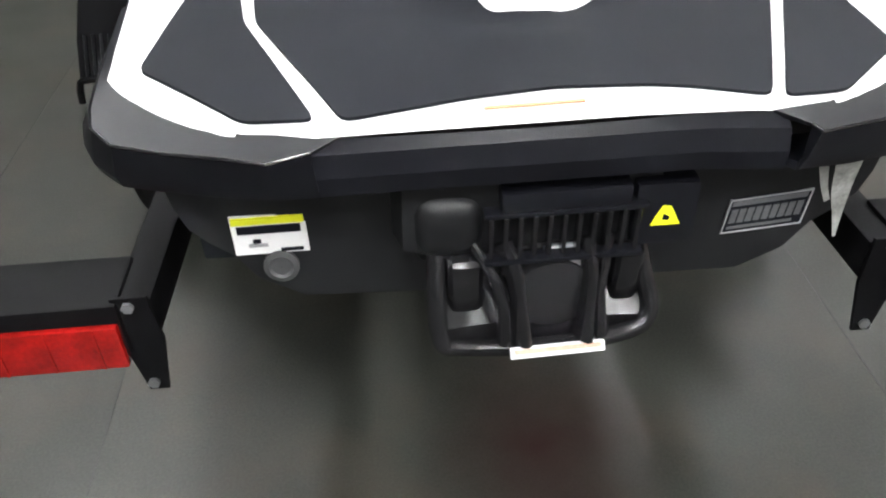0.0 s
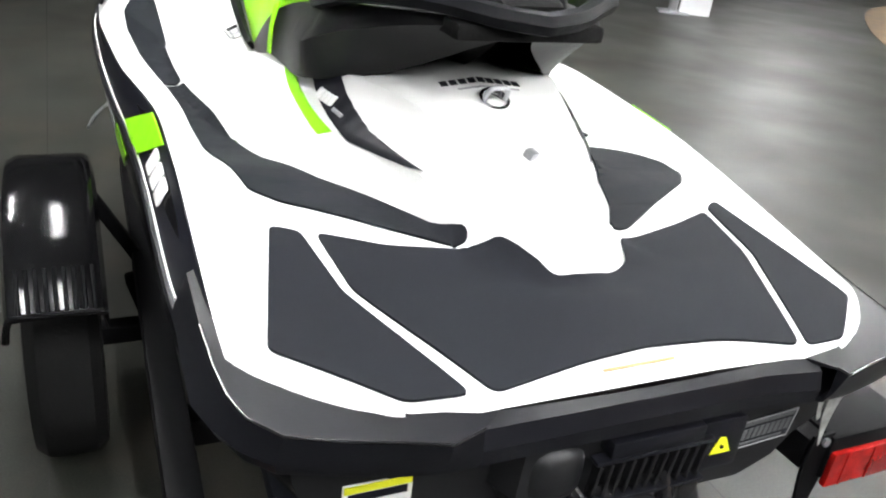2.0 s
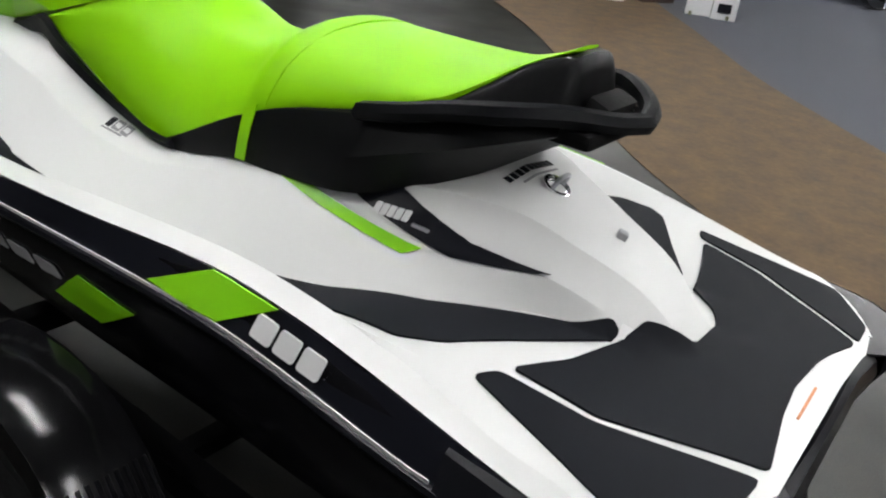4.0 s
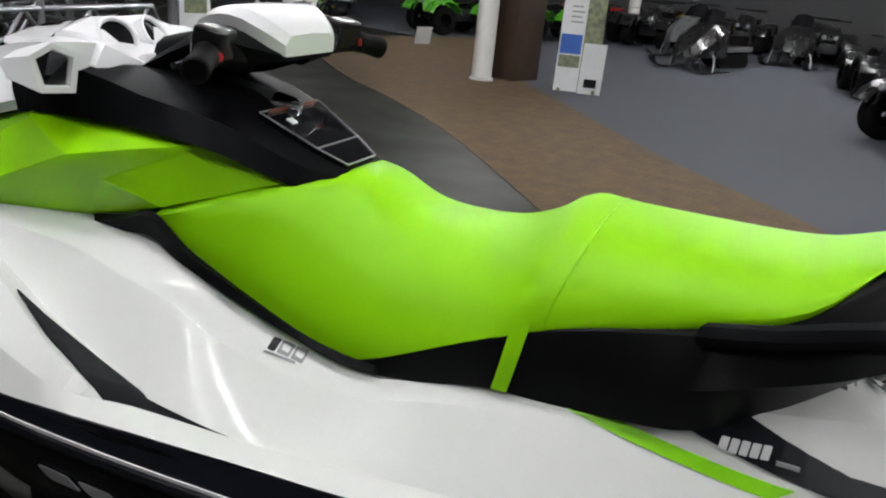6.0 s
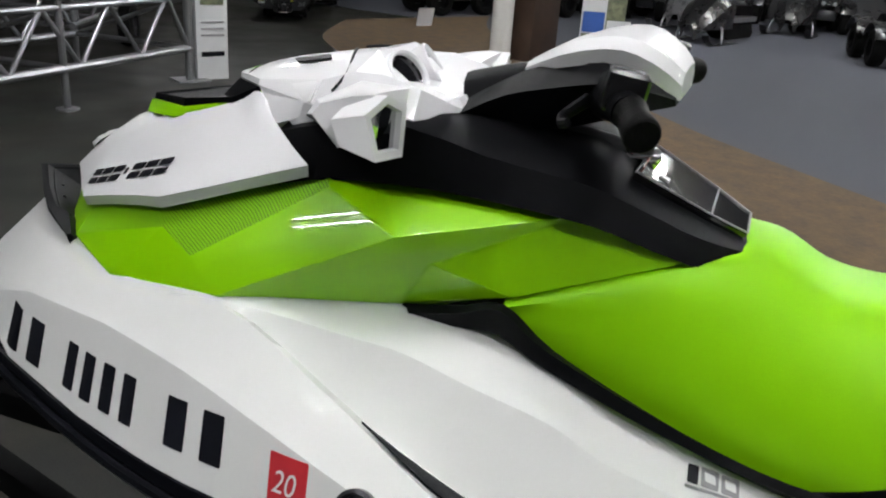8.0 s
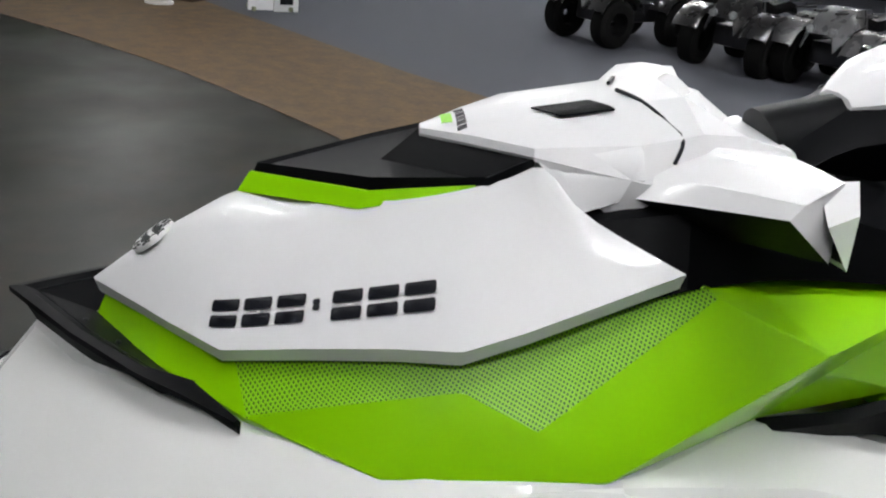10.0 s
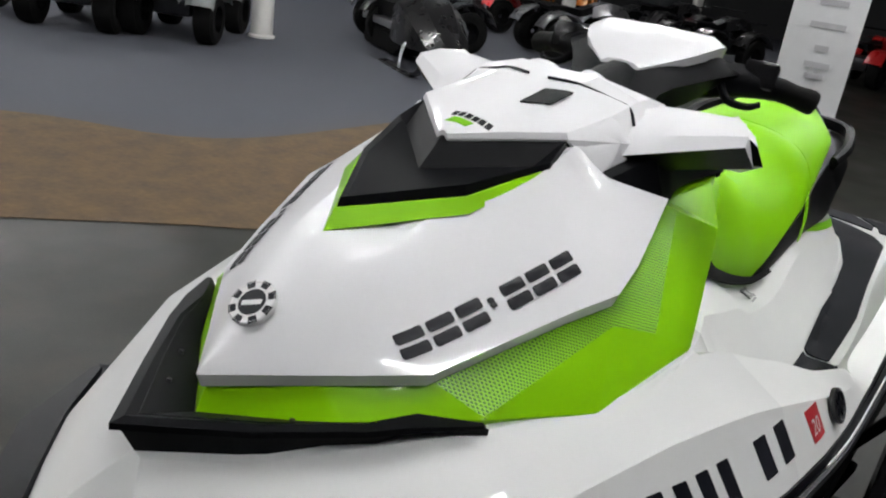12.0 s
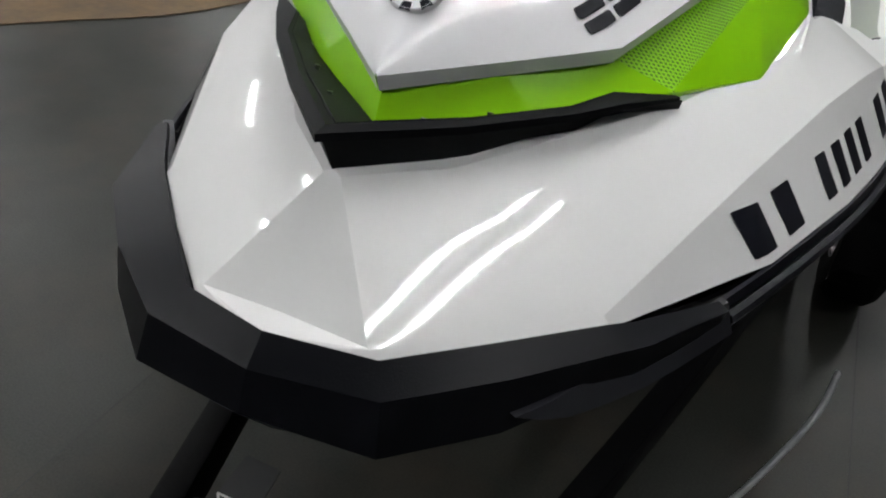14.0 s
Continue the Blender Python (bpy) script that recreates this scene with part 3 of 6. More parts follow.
# grab handle round the tail
bm = bmesh.new()
ring = [(0.256, 0.90), (0.262, 0.80), (0.252, 0.72), (0.222, 0.62), (0.150, 0.545), (0.075, 0.485), (0, 0.460)]
zz = [1.215, 1.240, 1.262, 1.280, 1.283, 1.274, 1.268]
rows = []
for (x, y), z in zip(ring, zz):
    n = Vector((x * 0.9, y - 0.75, 0)).normalized()
    c = Vector((-x, y, z))
    n.x = -n.x
    w = 0.016
    rows.append([c + n * dx + Vector((0, 0, dz)) for dx, dz in ((-w, 0.014), (-w * 0.3, 0.020), (w * 0.7, 0.016), (w * 1.2, 0.0), (w * 0.7, -0.016), (-w * 0.5, -0.020), (-w, -0.010))])
rows = smooth(rows, 4)
rows += [[Vector((-p.x, p.y, p.z)) for p in r] for r in reversed(rows[:-1])]
vs = grid(bm, rows, close=True)
for r in (vs[0], vs[-1]):
    bm.faces.new(r)
cpart("grab_handle", bm, BLACK, "black moulded grab handle round the seat tail", 35)
bm = bmesh.new()
block(bm, (0, 0.535, 1.275), (0.12, 0.05, 0.05), (20, 0, 0), 0.012)
block(bm, (0, 0.565, 1.245), (0.28, 0.14, 0.03), (0, 0, 0), 0.01)
cpart("handle_bracket", bm, TYRE)
# lime green side shroud in flat facets: the creases meet in these corners (outwards x, y, z)
SHROUD = {
    "nose": (0.0, 3.078, 1.112), "nose_top": (0.0, 3.060, 1.156), "bow": (0.140, 2.965, 1.118), "bow_top": (0.095, 2.965, 1.163),
    "fold": (0.272, 2.832, 1.130), "fold_top": (0.175, 2.860, 1.172), "notch": (0.321, 2.582, 1.211), "notch_top": (0.272, 2.580, 1.262),
    "dip": (0.358, 2.498, 1.186), "peak": (0.272, 2.285, 1.322), "peak_top": (0.225, 2.320, 1.345),
    "brow": (0.197, 2.226, 1.322), "brow_in": (0.150, 2.226, 1.330), "crest": (0.313, 2.148, 1.275), "heel": (0.188, 1.890, 1.322), "heel_in": (0.130, 1.890, 1.330),
    "tail": (0.153, 1.715, 1.272), "tail_in": (0.110, 1.715, 1.275), "joint": (0.233, 1.983, 1.180), "joint_in": (0.190, 1.983, 1.165),
    "swage": (0.261, 2.111, 1.220), "sill": (0.230, 2.164, 1.127), "sill_in": (0.190, 2.164, 1.100),
    "keel": (0.395, 2.419, 1.147), "keel_in": (0.355, 2.419, 1.110), "toe": (0.362, 2.671, 1.117), "toe_in": (0.325, 2.671, 1.085),
    "fold_in": (0.245, 2.832, 1.095), "bow_in": (0.115, 2.965, 1.085),
}
MESHF = [("fold", "notch", "notch_top", "fold_top"), ("notch", "dip", "notch_top"), ("dip", "peak", "peak_top", "notch_top")]
FACETS = [("nose", "bow", "bow_top", "nose_top"), ("bow", "fold", "fold_top", "bow_top"), ("fold", "toe", "notch"), ("notch", "toe", "dip"), ("toe", "keel", "dip"),
          ("dip", "keel", "crest", "peak"), ("peak", "crest", "brow"), ("brow", "crest", "heel"), ("peak", "brow", "brow_in", "peak_top"), ("brow", "heel", "heel_in", "brow_in"),
          ("heel", "tail", "tail_in", "heel_in"), ("crest", "swage", "heel"), ("heel", "swage", "joint", "tail"), ("keel", "swage", "crest"), ("keel", "sill", "swage"), ("sill", "joint", "swage"),
          ("sill", "sill_in", "joint_in", "joint"), ("keel", "keel_in", "sill_in", "sill"), ("toe", "toe_in", "keel_in", "keel"), ("fold", "fold_in", "toe_in", "toe"), ("bow", "bow_in", "fold_in", "fold")]


def facets(faces, sd, bevel, grow=0.0):
    bm = bmesh.new()
    at = {}
    for f in faces:
        for k in f:
            if k not in at:
                x, y, z = SHROUD[k]
                at[k] = bm.verts.new((sd * (x + grow), y, z))
        bm.faces.new([at[k] for k in f])
    bmesh.ops.recalc_face_normals(bm, faces=bm.faces[:])
    if bevel:
        es = [e for e in bm.edges if len(e.link_faces) == 2 and e.calc_face_angle() > radians(8)]
        bmesh.ops.bevel(bm, geom=es, offset=bevel, segments=2, affect="EDGES", profile=0.5)
    bmesh.ops.triangulate(bm, faces=[f for f in bm.faces if len(f.verts) > 4])
    return bm


for sd in (-1, 1):
    bm = facets(FACETS, sd, 0.004)
    cpart("engine_shroud", skin(bm, 0.004), GREEN, "glossy lime green side shroud with sharp creases", 24)
    bm = facets(MESHF, sd, 0.0)
    cpart("intake_mesh", skin(bm, 0.003), GREENM, "perforated lime green intake mesh", 24)
# rows from the cockpit to the nose: lip underside, lip, flank, shoulder, rim of the tray, floor of the tray, middle
HOODS = [
    [(0.262, 2.330, 1.328), (0.267, 2.328, 1.349), (0.238, 2.370, 1.362), (0.208, 2.408, 1.374), (0.178, 2.446, 1.388), (0.12, 2.460, 1.420), (0, 2.460, 1.42)],
    [(0.288, 2.440, 1.292), (0.294, 2.440, 1.312), (0.252, 2.456, 1.340), (0.208, 2.474, 1.376), (0.160, 2.490, 1.432), (0.08, 2.490, 1.400), (0, 2.490, 1.40)],
    [(0.304, 2.515, 1.266), (0.311, 2.515, 1.287), (0.258, 2.520, 1.327), (0.203, 2.526, 1.371), (0.151, 2.530, 1.412), (0.07, 2.530, 1.350), (0, 2.530, 1.345)],
    [(0.312, 2.586, 1.241), (0.320, 2.587, 1.263), (0.258, 2.587, 1.307), (0.198, 2.588, 1.352), (0.147, 2.590, 1.390), (0.06, 2.590, 1.350), (0, 2.590, 1.345)],
    [(0.282, 2.660, 1.224), (0.289, 2.661, 1.245), (0.235, 2.661, 1.286), (0.180, 2.662, 1.328), (0.131, 2.664, 1.366), (0.06, 2.664, 1.345), (0, 2.664, 1.340)],
    [(0.244, 2.760, 1.197), (0.251, 2.761, 1.217), (0.200, 2.761, 1.256), (0.142, 2.761, 1.300), (0.085, 2.762, 1.338), (0.05, 2.762, 1.330), (0, 2.762, 1.326)],
    [(0.199, 2.868, 1.163), (0.207, 2.869, 1.183), (0.163, 2.869, 1.218), (0.118, 2.870, 1.254), (0.072, 2.870, 1.287), (0.036, 2.870, 1.309), (0, 2.870, 1.318)],
    [(0.130, 2.940, 1.158), (0.137, 2.942, 1.177), (0.108, 2.942, 1.203), (0.079, 2.942, 1.230), (0.050, 2.942, 1.254), (0.025, 2.942, 1.270), (0, 2.942, 1.277)],
    [(0.069, 3.000, 1.153), (0.075, 3.003, 1.172), (0.060, 3.003, 1.189), (0.044, 3.003, 1.206), (0.028, 3.003, 1.221), (0.014, 3.003, 1.230), (0, 3.003, 1.234)],
    [(0.0008, 3.072, 1.148), (0.0010, 3.079, 1.167), (0.0008, 3.079, 1.168), (0.0006, 3.079, 1.169), (0.0004, 3.079, 1.169), (0.0002, 3.079, 1.170), (0, 3.079, 1.170)],
]


def hood_sheet(rows, n):
    """The lip runs straight from row to row; the skin above it glides."""
    rows = [[Vector((-x, y, z)) for x, y, z in r] for r in rows]
    fine = smooth(rows, n)
    for i, r in enumerate(fine):
        a, t = divmod(i, n)
        if t:
            for c in (0, 1):
                r[c] = rows[a][c].lerp(rows[a + 1][c], t / n)
    out = []
    for r in fine:
        mid = turn_rows(smooth(turn_rows([r[1:5]]), 3))[0]
        out.append([r[0]] + mid + r[5:])
    out = [r + [Vector((-p.x, p.y, p.z)) for p in reversed(r[:-1])] for r in out]
    bm = bmesh.new()
    grid(bm, out)
    bmesh.ops.remove_doubles(bm, verts=bm.verts[:], dist=1e-4)
    return bm


hood = cpart("hood", hood_sheet(HOODS, 3), HOOD, "glossy white front hood", 32)

# shoulders that carry the hood up into the scoop and the wings
for sd in (-1, 1):
    bm = bmesh.new()
    P = lambda x, y, z: Vector((sd * x, y, z))
    grid(bm, smooth([[P(0.186, 2.446, 1.384), P(0.166, 2.470, 1.412), P(0.144, 2.500, 1.440), P(0.10, 2.505, 1.440)],
                     [P(0.186, 2.415, 1.396), P(0.176, 2.428, 1.425), P(0.152, 2.440, 1.450), P(0.10, 2.440, 1.465)],
                     [P(0.182, 2.380, 1.408), P(0.188, 2.370, 1.434), P(0.165, 2.370, 1.462), P(0.10, 2.370, 1.480)]], 3))
    cpart("hood_shoulder", skin(bm, 0.004), HOOD, "", 40, parent=hood)

# white scoop over the hood, with the instrument pod behind it
SCOOP = [
    (2.13, [(0.10, 1.405), (0.115, 1.425), (0.105, 1.440), (0.05, 1.432), (0, 1.430)]),
    (2.18, [(0.175, 1.392), (0.192, 1.432), (0.166, 1.476), (0.090, 1.452), (0, 1.448)]),
    (2.25, [(0.190, 1.384), (0.202, 1.436), (0.166, 1.492), (0.105, 1.468), (0, 1.462)]),
    (2.30, [(0.200, 1.375), (0.205, 1.435), (0.165, 1.490), (0.08, 1.516), (0, 1.514)]),
    (2.37, [(0.195, 1.365), (0.190, 1.430), (0.150, 1.466), (0.07, 1.498), (0, 1.503)]),
    (2.50, [(0.144, 1.436), (0.147, 1.440), (0.142, 1.450), (0.07, 1.468), (0, 1.476)]),
    (2.57, [(0.074, 1.427), (0.077, 1.431), (0.072, 1.441), (0.04, 1.450), (0, 1.455)]),
    (2.632, [(0.010, 1.417), (0.010, 1.421), (0.008, 1.428), (0.004, 1.431), (0, 1.432)]),
]
scoop = cpart("hood_scoop", loft(SCOOP, 1, 1, caps=True), HOOD, "white scoop in front of the instruments", 18)

# black tray under the scoop: a rim, a sloping floor and the face that closes the scoop
bm = bmesh.new()
TRAY = {"tip": (0, 2.851, 1.360), "kink": (0.100, 2.697, 1.384), "wing": (0.152, 2.554, 1.412), "end": (0.144, 2.497, 1.440),
        "tip_in": (0, 2.838, 1.357), "kink_in": (0.092, 2.695, 1.380), "wing_in": (0.142, 2.558, 1.406),
        "foot_mid": (0, 2.682, 1.377), "foot": (0.128, 2.562, 1.400), "brow_mid": (0, 2.634, 1.424), "brow": (0.142, 2.500, 1.438),
        "tip_low": (0, 2.858, 1.338), "kink_low": (0.104, 2.702, 1.358), "wing_low": (0.153, 2.552, 1.375), "end_low": (0.146, 2.498, 1.385)}
WALLS = [("tip", "kink", "kink_low", "tip_low"), ("kink", "wing", "wing_low", "kink_low"), ("wing", "end", "end_low", "wing_low"),
         ("tip", "kink", "kink_in", "tip_in"), ("kink", "wing", "wing_in", "kink_in"), ("tip_in", "kink_in", "foot_mid"), ("kink_in", "wing_in", "foot", "foot_mid"),
         ("foot_mid", "foot", "brow", "brow_mid"), ("wing", "end", "brow", "foot", "wing_in")]
for sd in (-1, 1):
    at = {k: bm.verts.new((sd * x, y, z)) for k, (x, y, z) in TRAY.items()}
    for f in WALLS:
        bm.faces.new([at[k] for k in f])
bmesh.ops.remove_doubles(bm, verts=bm.verts[:], dist=1e-5)
cpart("visor", bm, BLACK, "matt black deflector tray under the scoop", 14)
bm = bmesh.new()
gt = [(0, 2.861, 1.346), (-0.106, 2.704, 1.367), (-0.1465, 2.588, 1.396), (-0.148, 2.50, 1.41), (0, 2.5, 1.37)]
gl = [(0, 2.878, 1.316), (-0.122, 2.711, 1.348), (-0.148, 2.584, 1.386), (-0.150, 2.50, 1.39), (0, 2.5, 1.36)]
for line in (gt, gl):
    line += [(-x, y, z) for x, y, z in reversed(line[1:-1])]
a_ = [bm.verts.new(p) for p in gt]
b_ = [bm.verts.new(p) for p in gl]
for i in range(8):
    j = (i + 1) % 8
    bm.faces.new((a_[i], a_[j], b_[j], b_[i]))
bm.faces.new(a_)
cpart("visor_trim", bm, GREEN, "lime green trim round the deflector", 20)

# black shoulders between hood, shroud and saddle, with the sloping display at the back
CONSOLE = [
    (1.61, [(0.060, 1.256), (0.055, 1.266), (0.035, 1.272), (0, 1.274)]),
    (1.65, [(0.100, 1.258), (0.092, 1.280), (0.060, 1.287), (0, 1.288)]),
    (1.72, [(0.158, 1.264), (0.140, 1.305), (0.098, 1.319), (0, 1.320)]),
    (1.84, [(0.200, 1.306), (0.168, 1.352), (0.112, 1.373), (0, 1.376)]),
    (1.90, [(0.222, 1.322), (0.185, 1.372), (0.115, 1.404), (0, 1.410)]),
    (2.05, [(0.222, 1.330), (0.205, 1.395), (0.135, 1.425), (0, 1.430)]),
    (2.19, [(0.228, 1.330), (0.215, 1.425), (0.145, 1.440), (0, 1.440)]),
    (2.32, [(0.262, 1.325), (0.225, 1.410), (0.145, 1.430), (0, 1.430)]),
    (2.44, [(0.270, 1.290), (0.185, 1.372), (0.120, 1.39), (0, 1.39)]),
]
console = cpart("console", loft(CONSOLE, 2, 1, caps=True), BLACK, "matt black console behind the hood", 22)
def onface(p0, p1, p2):
    """A pose whose x runs from p0 to p1 and whose z is the face's normal, p2 on its +y side."""
    p0, p1, p2 = map(Vector, (p0, p1, p2))
    x = (p1 - p0).normalized()
    z = x.cross(p2 - p0).normalized()
    y = z.cross(x)
    return Matrix.Translation(p0) @ Matrix((x, y, z)).transposed().to_4x4()


# display panel: smoked glass in a light frame
m = onface((0.108, 1.836, 1.372), (-0.108, 1.836, 1.372), (0, 1.645, 1.284))
L_ = 0.20
outl = [(0.0, 0.0), (0.216, 0.0), (0.190, 0.135), (0.165, L_), (0.051, L_), (0.026, 0.135)]
bm = bmesh.new()
prism(bm, outl, 0.012, m @ Matrix.Translation((0, 0, 0.012)), 0.002)
panel = cpart("display_panel", bm, GLASS, "smoked glass warning and display panel", 25)
bm = bmesh.new()
for (xa, ya), (xb, yb) in zip(outl, outl[1:] + outl[:1]):
    sweep(bm, [m @ Vector((xa, ya, 0.0135)), m @ Vector((xb, yb, 0.0135))], 0.0017, 6, steps=1)
sweep(bm, [m @ Vector((0.026, 0.135, 0.0135)), m @ Vector((0.19, 0.135, 0.0135))], 0.0017, 6, steps=1)
cpart("panel_frame", bm, STICKG, "thin light grey frame lines", parent=panel)
bm = bmesh.new()
block(bm, m @ Vector((0.108, 0.006, 0.0135)), (0.17, 0.002, 0.014), (26, 0, 0), 0)
cpart("panel_stripe", bm, BRICK, "faded orange stripe", parent=panel)
bm = bmesh.new()
prism(bm, [(0.150, 0.035), (0.168, 0.035), (0.168, 0.053), (0.150, 0.053)], 0.004, m @ Matrix.Translation((0, 0, 0.015)), 0.001)
cpart("key_post", bm, STICKW, "small white tag", parent=panel)

# twin instruments in the bowl at the scoop's back
for sd in (-1, 1):
    bm = bmesh.new()
    ax = Vector((sd * 0.22, -0.80, 0.56)).normalized()
    at = Vector((sd * 0.058, 2.250, 1.478))
    lathe(bm, [(0.047, -0.03), (0.047, 0.004), (0.044, 0.006), (0.040, 0.002), (0.038, -0.012), (0.0005, -0.013)], at, ax, 28)
    pod = cpart("gauge_pod", bm, HOOD, "white ring round an instrument")
    bm = bmesh.new()
    lathe(bm, [(0.039, -0.006), (0.034, -0.009), (0.0005, -0.009)], at + ax * 0.001, ax, 28)
    cpart("gauge_glass", bm, GLASS, "dark gauge glass", parent=pod)
bm = bmesh.new()
block(bm, (0, 2.150, 1.432), (0.20, 0.05, 0.04), (-30, 0, 0), 0.012)
cpart("pod_back", bm, HOOD, "white back of the pod", 30)

# mirror wings: an arm from the scoop and a six-sided housing with the glass facing aft
for sd in (-1, 1):
    bm = bmesh.new()
    P = lambda x, y, z: Vector((sd * x, y, z))
    rows = smooth([
        [P(0.172, 2.388, 1.405), P(0.170, 2.365, 1.436), P(0.158, 2.290, 1.476), P(0.150, 2.200, 1.474), P(0.175, 2.195, 1.425), P(0.195, 2.300, 1.374)],
        [P(0.262, 2.334, 1.431), P(0.258, 2.318, 1.456), P(0.242, 2.258, 1.484), P(0.232, 2.198, 1.482), P(0.240, 2.195, 1.425), P(0.262, 2.262, 1.390)],
        [P(0.352, 2.273, 1.455), P(0.350, 2.260, 1.472), P(0.330, 2.222, 1.484), P(0.306, 2.196, 1.486), P(0.320, 2.194, 1.430), P(0.362, 2.224, 1.414)],
    ], 3)
    bm = bmesh.new()
    vs = grid(bm, rows, close=True)
    bm.faces.new(vs[0])
    bm.faces.new(vs[-1])
    bmesh.ops.recalc_face_normals(bm, faces=bm.faces[:])
    wing = cpart("mirror_arm", bm, HOOD, "white wing-shaped mirror arm with a black underside", 32)
    wing.data.materials.append(VINYLB)
    for f in wing.data.polygons:
        if f.normal.z < -0.2 and f.center.y > 2.2:
            f.material_index = 1
    aft = [P(0.342, 2.192, 1.462), P(0.300, 2.176, 1.487), P(0.238, 2.172, 1.462), P(0.256, 2.168, 1.386), P(0.330, 2.178, 1.392)]
    fore = [P(0.362, 2.236, 1.454), P(0.306, 2.225, 1.484), P(0.236, 2.225, 1.470), P(0.252, 2.198, 1.394), P(0.374, 2.216, 1.420)]
    bm = bmesh.new()
    f = [bm.verts.new(p) for p in fore]
    e = [bm.verts.new(p) for p in aft]
    for i in range(5):
        j = (i + 1) % 5
        bm.faces.new((f[i], f[j], e[j], e[i]))
    bm.faces.new(f)
    mid = sum(aft, Vector()) / 5
    hole = [mid + (p - mid) * 0.74 for p in aft]
    deep = [mid + (p - mid) * 0.70 + Vector((0, 0.012, 0)) for p in aft]
    h = [bm.verts.new(p) for p in hole]
    g = [bm.verts.new(p) for p in deep]
    for i in range(5):
        j = (i + 1) % 5
        bm.faces.new((e[i], e[j], h[j], h[i]))
        bm.faces.new((h[i], h[j], g[j], g[i]))
    bmesh.ops.recalc_face_normals(bm, faces=bm.faces[:])
    box = cpart("mirror_housing", bm, HOOD, "white six-sided mirror housing", 20, parent=wing)
    box.data.materials.append(VINYLB)
    for f in box.data.polygons:
        if f.normal.z < -0.3 and f.center.y > 2.2:
            f.material_index = 1
    bm = bmesh.new()
    bm.faces.new([bm.verts.new(p + Vector((0, -0.003, 0))) for p in deep])
    skin(bm, 0.003)
    cpart("mirror_glass", bm, MIRROR, "dark mirror glass", 20, parent=wing)

# handlebar with its padded cover, grips and switches
bm = bmesh.new()
COVER = [
    (2.14, [(0.080, 1.405), (0.115, 1.430), (0.060, 1.452), (0, 1.458)]),
    (2.06, [(0.075, 1.415), (0.105, 1.473), (0.060, 1.498), (0, 1.505)]),
    (1.97, [(0.090, 1.428), (0.150, 1.503), (0.100, 1.541), (0, 1.546)]),
    (1.90, [(0.120, 1.455), (0.198, 1.524), (0.130, 1.556), (0, 1.562)]),
    (1.85, [(0.130, 1.475), (0.210, 1.529), (0.110, 1.548), (0, 1.552)]),
    (1.79, [(0.080, 1.488), (0.105, 1.502), (0.080, 1.507), (0, 1.508)]),
]
cpart("handlebar_cover", loft(COVER, 3, 1, caps=True), BLACK, "black cover of the handlebar", 30)
PAD = [
    (2.045, [(0.040, 1.501), (0.044, 1.512), (0.030, 1.520), (0, 1.523)]),
    (1.97, [(0.118, 1.530), (0.124, 1.550), (0.095, 1.564), (0, 1.568)]),
    (1.90, [(0.142, 1.546), (0.149, 1.570), (0.118, 1.586), (0, 1.589)]),
    (1.85, [(0.140, 1.540), (0.146, 1.566), (0.118, 1.583), (0, 1.586)]),
    (1.805, [(0.112, 1.512), (0.116, 1.540), (0.094, 1.558), (0, 1.561)]),
    (1.785, [(0.088, 1.498), (0.090, 1.520), (0.070, 1.538), (0, 1.541)]),
]
cpart("handlebar_pad", loft(PAD, 2, 1, caps=True), HOOD, "white handlebar pad", 22)
bm = bmesh.new()
sweep(bm, [(0, 2.13, 1.42), (0, 2.04, 1.455), (0, 1.97, 1.482)], [0.075, 0.065, 0.05], 14, steps=3)
cpart("steering_neck", bm, BLACK, "black steering column boot")
for sd in (-1, 1):
    bm = bmesh.new()
    sweep(bm, [(sd * 0.10, 1.885, 1.500), (sd * 0.20, 1.862, 1.510), (sd * 0.275, 1.832, 1.505)], [0.046, 0.034, 0.024], 14, steps=3)
    bar = cpart("handlebar", bm, BLACK, "black handlebar tube")
    bm = bmesh.new()
    sweep(bm, [(sd * 0.262, 1.834, 1.506), (sd * 0.270, 1.831, 1.505), (sd * 0.295, 1.820, 1.499), (sd * 0.330, 1.804, 1.491), (sd * 0.338, 1.800, 1.489)], [0.021, 0.025, 0.023, 0.026, 0.022], 16, steps=4)
    cpart("grip", bm, GRIP, "black rubber grip", parent=bar)
    bm = bmesh.new()
    block(bm, (sd * 0.228, 1.848, 1.526), (0.070, 0.060, 0.060), (10, 0, sd * -12), 0.012, 3)
    sw = cpart("switch_housing", bm, GLOSSB, "shiny black switch housing", parent=bar)
    bm = bmesh.new()
    disc(bm, (sd * 0.258, 1.812, 1.506), 0.009, 0.020, (sd * 0.4, -1, 0.1), 14)
    cpart("switch", bm, REDB, "red stop button", parent=bar)
    bm = bmesh.new()
    sweep(bm, [(sd * 0.17, 1.905, 1.500), (sd * 0.20, 1.935, 1.475), (sd * 0.24, 1.930, 1.470), (sd * 0.26, 1.915, 1.478)], [0.008, 0.007, 0.006, 0.005], 8, steps=4, flat=1.4)
    cpart("lever", bm, BLACK, "black control lever", parent=bar)
bm = bmesh.new()
sweep(bm, [(-0.02, 2.00, 1.402), (-0.01, 1.93, 1.390), (0, 1.862, 1.382)], [0.034, 0.031, 0.027], 18, steps=3)
boot = cpart("steering_boot", bm, BOOT, "dark grey rubber boot on the column")
bm = bmesh.new()
lathe(bm, [(0.0275, -0.002), (0.028, 0.006), (0.025, 0.022), (0.020, 0.045), (0.012, 0.056), (0.0005, 0.058)], (0, 1.864, 1.382), (0.05, -1, 0.04), 22)
